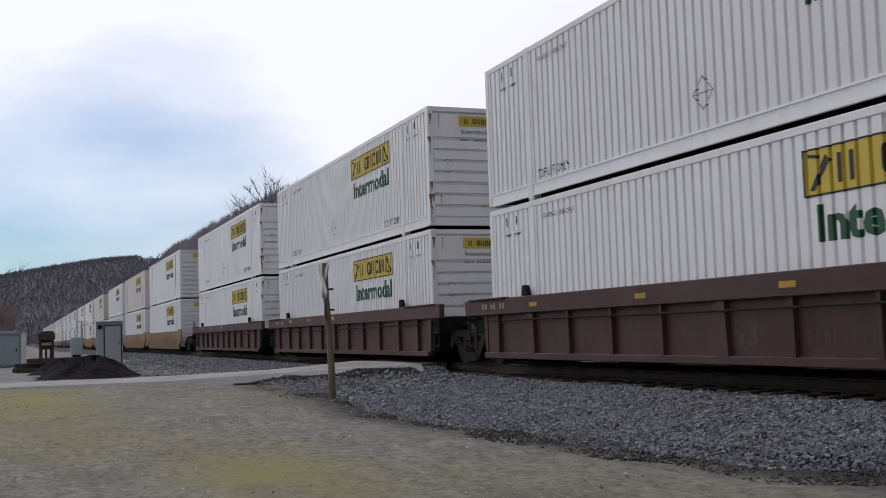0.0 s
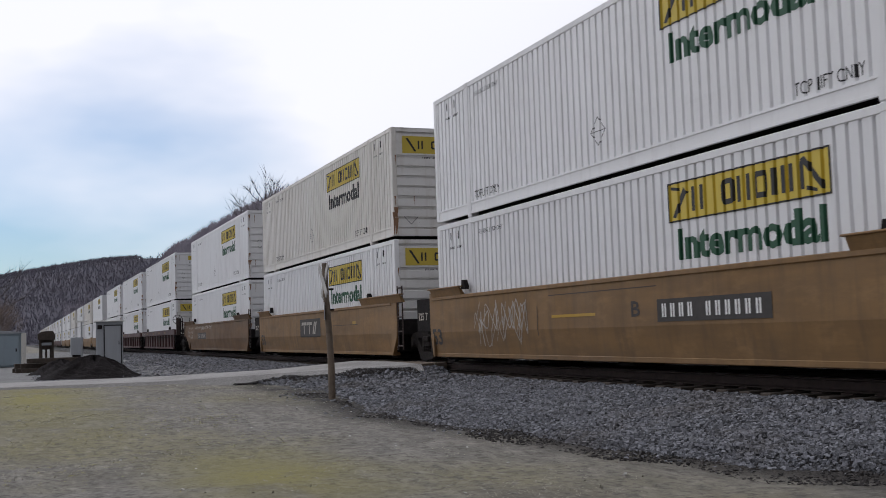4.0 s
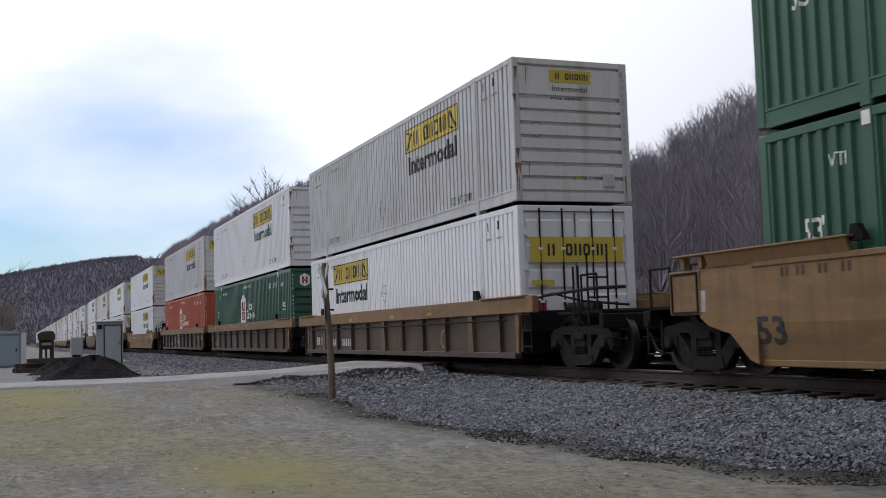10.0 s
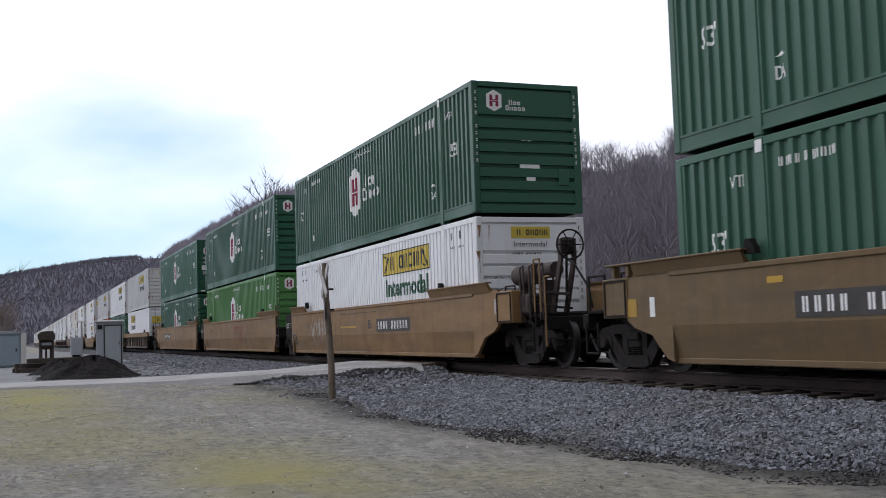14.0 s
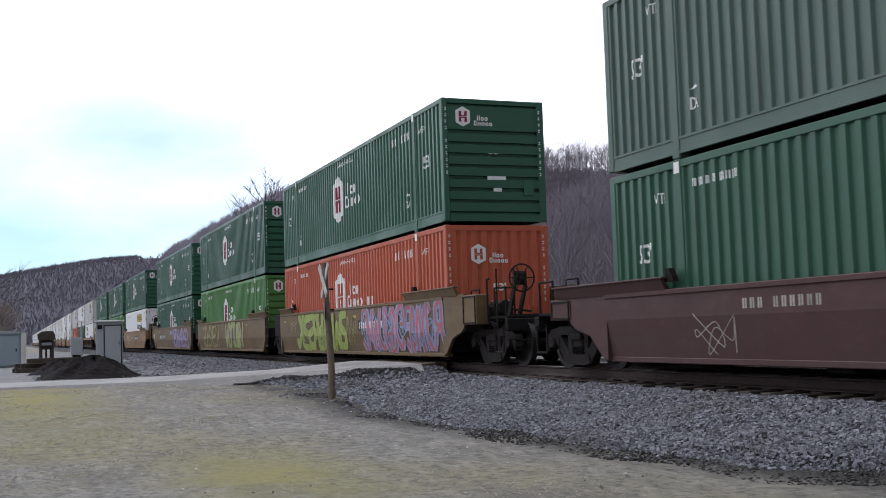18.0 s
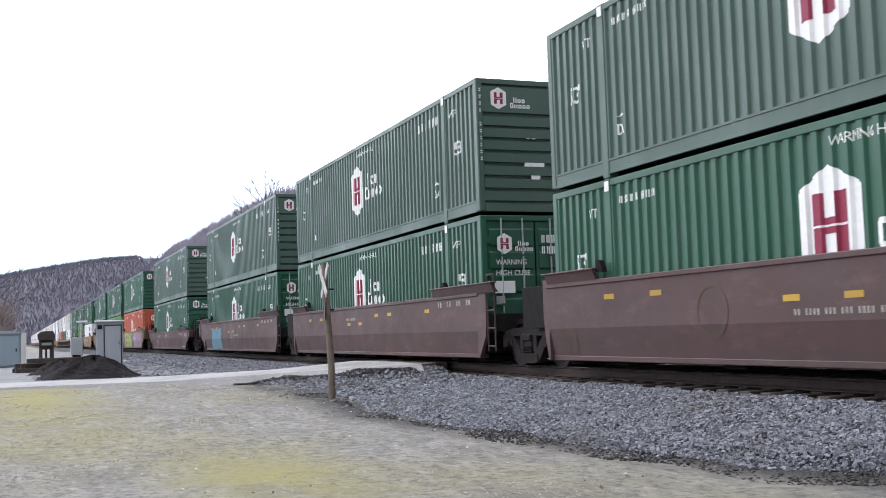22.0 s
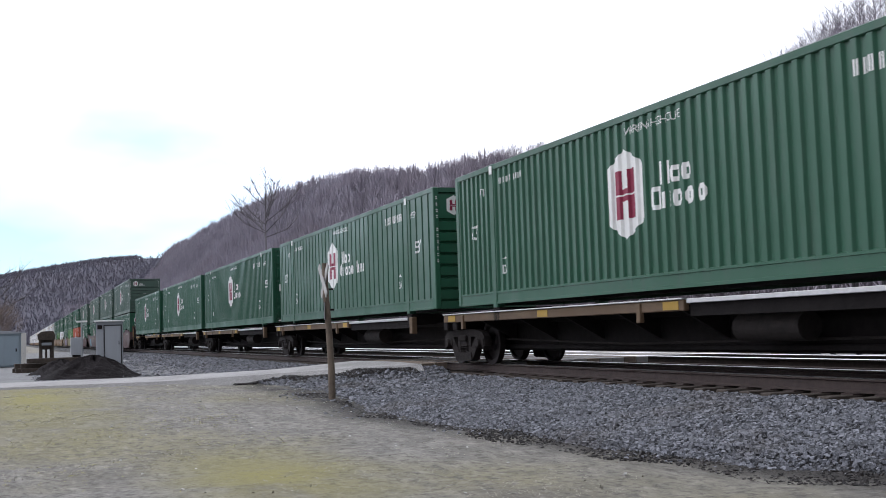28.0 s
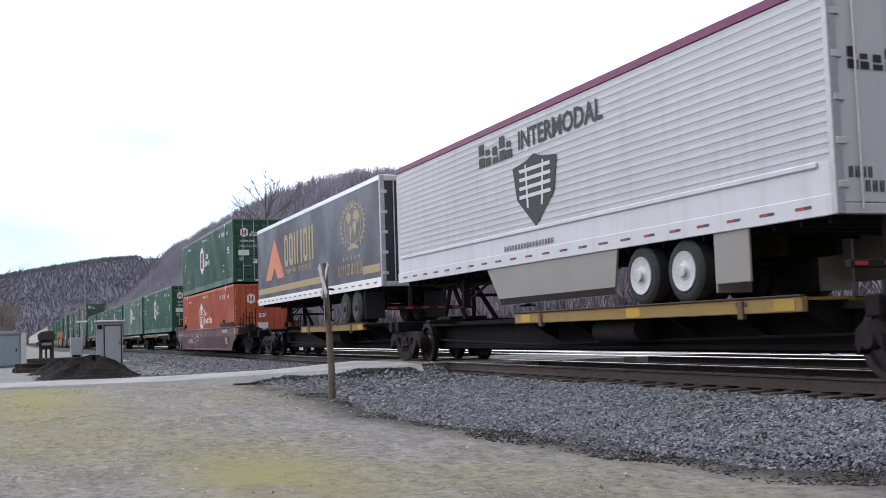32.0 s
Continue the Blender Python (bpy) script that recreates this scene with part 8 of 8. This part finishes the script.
M_FADEDGREY = plain("faded_grey_marks", (0.15, 0.125, 0.115), 0.8, 0, 0.3, 5)
SHOULDER = stencils(13.9, 1.98, "II  II  II  II", 0.12, 0.14)
CARS = {
    # key: paint, style, front, rear, label, marks
    "mar_f": (M_MAROON, "post", "car", "joint", "maroon well car with ribbed sides", yellow_tabs((2.5, 5.0, 8.0), 1.9)),
    "mar_m": (M_MAROON, "post", "joint", "joint", "maroon well car with ribbed sides", yellow_tabs((2.5, 5.0, 8.0), 1.9) + [fifty(6.2, 1.1, M_BROWN)] + stencils(0.4, 1.85, "II II II", 0.12, 0.14)),
    "mar_r": (M_MAROON, "post", "joint", "car", "maroon well car with ribbed sides and hand brake", yellow_tabs((2.2, 5.95, 9.4, 12.5), 1.85) + [fifty(8.23, 1.12, M_BROWN)] + stencils(9.75, 1.15, "IIII IIIIII", 0.16, 0.16, M_BROWN) + stencils(0.0, 1.85, "II II II", 0.12, 0.14)),
    "tan_u": (M_RUSTTAN, "tall", "car", "joint", "tan smooth-sided well car with white scribbles", number_panel(2.95, 1.43, 2.7, 0.33, "IIII IIIIII", M_SPRAYWHITE) + tags(2.0, 2.0, 1.92, 0.22, 11, 51, None, 0.014) + tags(4.1, 1.2, 1.86, 0.28, 7, 52, None, 0.014) + tags(5.5, 1.9, 1.92, 0.24, 10, 55, None, 0.014) + [m for k in range(3) for z, hh in ((1.95, 0.16), (1.72, 0.16), (1.4, 0.26)) for m in tags(0.02 + 0.47 * k, 0.24, z, hh, 3, 60 + 3 * k + int(z * 10), None, 0.014)] + [side_mark(rect(0.14, 0.32), -0.32, 1.56, M_SPRAYWHITE, "notice_panel")]),
    "tan_v": (M_TAN, "tall", "joint", "joint", "tan smooth-sided well car with a large dark brand panel", [fifty(0.1, 1.12, M_PLATE, 0.55), side_mark(rect(2.65, 0.6), 6.47, 1.38, M_PLATE, "brand_panel", "dark panel with pale brand bars"), side_mark(capped_bars(2.15, 0.4, 0.1), 6.72, 1.48, M_SPRAYWHITE, "brand_mark", off=0.012)] + yellow_tabs((12.7,), 1.72) + [side_mark(rect(0.22, 0.16), 10.15, 2.02, M_PLATE, "stencil"), side_mark(rect(2.6, 0.02), 10.6, 1.7, M_BROWN, "scratch")]),
    "tan_f": (M_TAN, "tall", "car", "joint", "tan smooth-sided well car with a number panel", [fifty(-0.05, 1.15)] + yellow_tabs((2.4, 6.2), 1.92) + number_panel(3.3, 1.48, 2.6, 0.32) + stencils(0.5, 2.0, "II II  II  II", 0.12, 0.1, M_BROWN) + [side_mark(rect(0.14, 0.3), -1.28, 1.6, M_SPRAYWHITE, "notice_panel"), side_mark(rect(0.45, 0.28), -1.85, 1.9, M_TAB, "reflector")]),
    "tan_m": (M_TAN, "tall", "joint", "joint", "tan smooth-sided well car with faded red brand bars", yellow_tabs((2.2,), 1.92) + [fifty(0.35, 1.05, M_BROWN), side_mark(capped_bars(2.15, 0.66, 0.13), 8.2, 1.28, M_FADEDRED, "brand_mark"), side_mark(rect(0.14, 0.14), 4.9, 1.7, M_BLACK, "stencil")]),
    "tan_r": (M_TAN, "tall", "joint", "car", "tan smooth-sided well car with number panel and hand brake", [fifty(-0.1, 1.14)] + number_panel(9.5, 1.48, 2.7, 0.34) + [side_mark(letters("B", 0.34, 0.26, 0.006), 8.75, 1.58, M_PLATE)] + tags(2.4, 2.6, 1.0, 1.1, 7, 53, None, 0.028) + [side_mark(rect(0.4, 0.3), 17.3, 1.75, M_SPRAYWHITE, "notice_panel"), side_mark(rect(3.6, 0.018), 5.9, 2.02, M_BROWN, "scratch"), side_mark(rect(1.6, 0.05), 6.0, 1.62, M_TAB, "faded_mark"), side_mark(rect(0.03, 0.55), 5.4, 1.3, M_BROWN, "scratch")]),
    "tan_s": (M_TAN, "smooth", "car", "car", "tan smooth-sided single well car with faded red marks", number_panel(2.4, 1.55, 2.45, 0.26) + [side_mark(capped_bars(1.7, 0.52, 0.11), 9.6, 1.2, M_FADEDRED, "brand_mark"), side_mark(rect(1.9, 0.22), 9.4, 1.62, M_FADEDRED, "faded_mark"), fifty(14.55, 1.22, M_PLATE, 0.42), side_mark(rect(0.45, 0.36), 15.25, 1.22, M_PLATE, "notice_panel"), side_mark(rect(0.5, 0.3), 16.3, 1.58, M_YELLOW, "reflector")] + yellow_tabs((7.2, 8.4, 12.4), 1.6)),
    "tap_f": (M_TAN, "post", "car", "joint", "tan well car with brown ribbed sides and scribbles", yellow_tabs((5.95, 8.1, 12.3), 1.8) + stencils(2.95, 1.12, "III IIIIII", 0.18, 0.17, M_SPRAYWHITE) + sprayed(5.2, 2.6, (M_SPRAYSILVER,), M_PLATE, 5, 54, 0.12, 0.95, 0.75, 0.02) + [fifty(8.45, 1.12, M_TAN, 0.32)] + ring_mark(11.95, 1.06, 0.2, M_TAB) + [side_mark(rect(0.62, 0.24), 15.3, 1.4, M_YELLOW, "reflector"), side_mark(rect(0.2, 0.3), 15.96, 1.35, M_SPRAYWHITE, "notice_panel")] + [m for k in range(5) for m in stencils(14.5, 1.56 - 0.08 * k, "IIII I II", 0.045, 0.08)]),
    "tap_m": (M_TAN, "post", "joint", "joint", "tan well car with brown ribbed sides", yellow_tabs((1.3, 3.6, 6.2, 8.9), 1.88) + [side_mark(word_bars(["III"], 0.5, 0.62, 1), 5.0, 1.05, M_FADEDGREY, "brand_mark")] + stencils(0.6, 1.1, "III I", 0.2, 0.14)),
    "tap_r": (M_TAN, "post", "joint", "car", "tan well car with brown ribbed sides and hand brake", yellow_tabs((2.6, 5.05, 8.8, 11.5), 1.8) + [fifty(8.72, 1.08, M_POSTTAN, 0.42)] + ring_mark(12.1, 1.06, 0.2, M_TAB) + stencils(2.95, 1.1, "IIII IIIIII", 0.2, 0.2, M_LETTER) + stencils(1.0, 1.12, "III I", 0.25, 0.14, M_LETTER) + [side_mark(letters("A", 0.2, 0.16, 0.004), 2.1, 1.5, M_PLATE, off=0.1)]),
    "bro_f": (M_UMBER, "tall", "car", "joint", "grimy brown well car with lilac spray-painted shapes", yellow_tabs((2.2,), 1.93) + number_panel(2.72, 1.47, 2.7, 0.33) + [side_mark(rect(0.38, 0.28), -1.38, 1.57, M_TAB, "reflector"), side_mark(rect(0.14, 0.3), -0.62, 1.56, M_LETTER, "notice_panel")] + sprayed(9.0, 6.2, (M_SPRAYPINK,), M_SPRAYBLUE, 9, 61, 0.17, 1.0, 1.05, 0.02) + tags(9.0, 6.2, 1.0, 1.05, 6, 71, M_SPRAYBLUE, 0.04) + [side_mark(rect(0.8, 0.25), 7.7, 1.75, M_SPRAYBLUE, "faded_mark")]),
    "bro_m": (M_UMBER, "tall", "joint", "joint", "grimy brown well car with olive and green sprayed shapes", yellow_tabs((12.8,), 1.93) + sprayed(1.5, 4.6, (M_SPRAYOLIVE,), M_PLATE, 8, 62, 0.15, 1.0, 1.05, 0.018) + sprayed(8.0, 4.0, (M_SPRAYGREEN,), M_SPRAYPINK, 6, 63, 0.2, 1.0, 1.05)),
    "bro_r": (M_UMBER, "tall", "joint", "car", "grimy brown well car covered with green and red sprayed shapes", yellow_tabs((0.4, 9.1), 1.9) + sprayed(2.6, 5.6, (M_SPRAYGREEN,), M_PLATE, 9, 64, 0.3, 0.98, 1.12, 0.02) + number_panel(9.55, 1.52, 2.4, 0.32) + sprayed(9.9, 6.2, (M_SPRAYRED,), M_SPRAYBLUE, 12, 65, 0.12, 0.98, 1.1, 0.07) + tags(9.9, 6.2, 0.98, 1.1, 9, 68, M_SPRAYBLUE, 0.055) + tags(8.4, 1.0, 1.0, 1.1, 4, 66, M_SPRAYOLIVE, 0.03) + tags(1.4, 1.0, 1.5, 0.6, 4, 69, M_SPRAYOLIVE, 0.025)),
    "fec": (M_MAROON, "smooth", "car", "car", "dark red-brown well car with white stencils and scribble", stencils(3.6, 1.62, "III IIIIII", 0.14, 0.16, M_SPRAYWHITE) + tags(2.4, 1.0, 0.95, 0.7, 2, 67, None, 0.02) + ring_mark(7.0, 1.62, 0.16, M_SPRAYWHITE) + stencils(7.45, 1.66, "IIIIIIIII", 0.12, 0.1, M_TAB) + [fifty(12.9, 1.15, M_BROWN, 0.4)] + stencils(14.0, 1.68, "II II  I I", 0.14, 0.14) + tags(15.9, 1.1, 1.5, 0.36, 7, 70, M_SPRAYPINK, 0.03) + [side_mark(rect(1.2, 0.03), 14.5, 1.0, M_SPRAYWHITE, "scratch")]),
    "rus_f": (M_RUSSET, "tall", "car", "joint", "red-brown well car with a sky-blue patch", RUSTABS + [side_mark(poly2d([(0, 0.02), (0.9, 0), (1.9, 0.03), (2.7, 0), (2.82, 0.25), (2.7, 0.5), (2.9, 0.72), (2.8, 1.0), (1.8, 0.96), (1.0, 1.0), (0.15, 0.97), (0.2, 0.6), (0.05, 0.4)]), 1.9, 0.92, M_SKYBLUE, "paint_patch", "sky-blue paint patch", 0.005), fifty(0.5, 1.05, M_BROWN)] + ring_mark(7.2, 1.45, 0.14, M_SPRAYWHITE) + stencils(7.7, 1.52, "II IIII III IIII IIII", 0.07, 0.06) + ring_mark(10.8, 1.25, 0.34, M_BROWN) + SHOULDER),
    "rus_m": (M_RUSSET, "tall", "joint", "joint", "red-brown well car with yellow tabs", RUSTABS + [fifty(0.8, 1.0, M_BROWN)] + stencils(6.4, 1.82, "IIII IIIIII I", 0.08, 0.08) + ring_mark(10.6, 1.3, 0.38, M_BROWN) + [side_mark(rect(0.1, 0.2), 4.6, 1.45, M_SPRAYWHITE, "stencil")] + SHOULDER),
    "rus_r": (M_RUSSET, "tall", "joint", "car", "red-brown well car with yellow tabs and hand brake", RUSTABS + [fifty(0.4, 1.0, M_BROWN)] + ring_mark(4.6, 1.25, 0.36, M_BROWN) + stencils(6.7, 1.5, "II IIII III III IIII IIII", 0.08, 0.07) + ring_mark(8.6, 1.45, 0.2, M_SPRAYWHITE) + SHOULDER),
    "smw": (M_CLARET, "smooth", "car", "car", "clean maroon well car with white stencils", yellow_tabs((2.05, 4.5, 7.6, 12.6), 1.56) + stencils(2.87, 1.2, "III IIIIII", 0.22, 0.18, M_LETTER) + ring_mark(5.08, 1.12, 0.19, M_LETTER) + stencils(5.97, 1.62, "II III III", 0.06, 0.08, M_LETTER) + stencils(5.97, 1.5, "IIII IIIII", 0.08, 0.08, M_LETTER) + stencils(5.97, 1.34, "II I IIIII", 0.07, 0.08, M_LETTER) + [fifty(14.6, 1.15, M_LETTER, 0.4), side_mark(rect(0.4, 0.28), 17.0, 1.6, M_TAB, "reflector"), side_mark(rect(0.4, 0.26), 17.4, 1.62, M_LETTER, "notice_panel"), side_mark(rect(0.4, 0.3), 15.2, 1.2, M_PLATE, "notice_panel")] + stencils(-1.0, 1.62, "I I  I I  II", 0.14, 0.16, M_LETTER) + stencils(13.9, 1.68, "II I I I II", 0.16, 0.13, M_LETTER)),
}


def far_car(paint):
    """A well car of the distant front part of the train, in its larger parts."""
    ob = thing("well_car", "tan well car far along the train" if paint is M_TAN else "maroon well car far along the train", "rail car", "well cars")
    e, zb, zt = L / 2, RAIL_Z + 0.15, 1.95
    for s2 in (-1, 1):
        y = s2 * 1.45
        part("side_sill", Solid().prism([(y, zt), (y, 1.54), (y - s2 * 0.085, zb), (y - s2 * 0.13, zb), (y - s2 * 0.06, zt)], "x", -e, e), paint, ob)
        part("end_plate", Solid().prism([(-e, 0.9), (-e, 2.05), (-e - 1.05, 2.05), (-e - 1.25, 1.42)], "y", y, y - s2 * 0.07), paint, ob)
        part("end_plate", Solid().prism([(e, 0.9), (e, 2.05), (e + 1.05, 2.05), (e + 1.25, 1.42)], "y", y, y - s2 * 0.07), paint, ob)
    part("well_floor", Solid().cbox(-e, e, -1.28, 1.28, 0.8, BOX_LOW - 0.078, 0.01), M_WELLDARK, ob)
    part("end_platform", Solid().cbox(-e - 1.6, -e, -0.9, 0.9, 1.3, 1.6, 0.02), M_WELLDARK, ob)
    part("end_platform", Solid().cbox(e, e + 1.6, -0.9, 0.9, 1.3, 1.6, 0.02), M_WELLDARK, ob)
    truck(ob, e + 1.62)
    return ob


def car_of(key):
    paint, style, front, rear, label, marks = CARS[key]
    return of_kind("car " + key, lambda: well_car("well_car", label, paint, style, front, rear, marks))


# rear of the container at 0 s, car, lower box, upper box
TRAIN = [
    (-43.43, "mar_f", "w/s", "w/s"), (-24.06, "mar_m", "w/s", "w/s"), (-4.45, "mar_r", "w/b", "w/s"),
    (18.56, "tan_u", "w/s", "w/s"), (37.72, "tan_v", "w/b", "c/b"), (57.0, "tan_r", "w/b", "w/b"), (80.13, "tan_s", "w/s", "w/b"),
    (103.49, "tap_f", "O/p", "g/b"), (122.86, "tap_m", "G/p", "w/s"), (141.98, "tap_r", "t/d", "g/s"),
    (165.63, "tan_f", "G/p", "G/d"), (184.95, "tan_m", "L/p", "G/p"), (204.4, "tan_r", "w/s", "G/p"),
    (228.15, "bro_f", "G/p", "G/p"), (247.57, "bro_m", "L/p", "G/p"), (267.11, "bro_r", "O/p", "G/p"),
    (290.71, "fec", "G/p", "F/p"),
    (314.18, "rus_f", "G/d", "F/p"), (333.62, "rus_m", "G/d", "F/p"), (353.13, "rus_r", "G/d", "F/p"),
    (466.44, "smw", "P/p", "G/d"),
]
FAR = []
far_r = -43.43
for n_set in range(6):
    far_r -= 23.4
    for k in range(3):
        FAR.append((far_r, M_MAROON if n_set % 3 == 2 else M_TAN, ("W/s", "C/s", "W/s", "W/b")[(n_set + k) % 4]))
        far_r -= 19.4 if k < 2 else 0
for r, paint, up in FAR:
    MOVERS.append((of_kind("far " + paint.name, lambda: far_car(paint)), r - L / 2, 0.0))
    MOVERS.append((box_of("W/s"), r - L / 2, BOX_LOW))
    MOVERS.append((box_of(up), r - L / 2, BOX_TOP))
for r, key, low, up in TRAIN:
    MOVERS.append((car_of(key), r - L / 2, 0.0))
    MOVERS.append((box_of(low), r - L / 2, BOX_LOW))
    MOVERS.append((box_of(up), r - L / 2, BOX_TOP))
for r, front, rear, code in ((374.32, "car", "joint", "G/d"), (392.62, "joint", "joint", "G/d"), (410.1, "joint", "joint", "G/d"), (427.6, "joint", "joint", "K/p"), (445.15, "joint", "car", "G/d")):
    MOVERS.append((of_kind("spine" + front + rear, lambda: spine_car("spine_car", "spine car with rusty side platforms and yellow tabs", front, rear)), r - L / 2, 0.0))
    MOVERS.append((box_of(code), r - L / 2, BOX_SINGLE))
for r, front in ((488.1, "car"), (505.6, "joint"), (523.1, "joint")):
    MOVERS.append((of_kind("tspine" + front, lambda: spine_car("spine_car", "spine car with worn yellow runways for highway trailers", front, "joint", "trailer")), r - L / 2, 0.0))
MOVERS.append((dark_trailer(), 488.1 - L / 2, 0.0))
MOVERS.append((white_trailer(), 505.6 - L / 2, 0.0))


def motions():
    """The whole train rolls along the near track at one steady speed."""
    for ob, x, z in MOVERS:
        walk(ob, [(t, pose(x - SPEED * t, TRACK_Y, z)) for t in (0.0, 16.0, 32.0)])


motions()
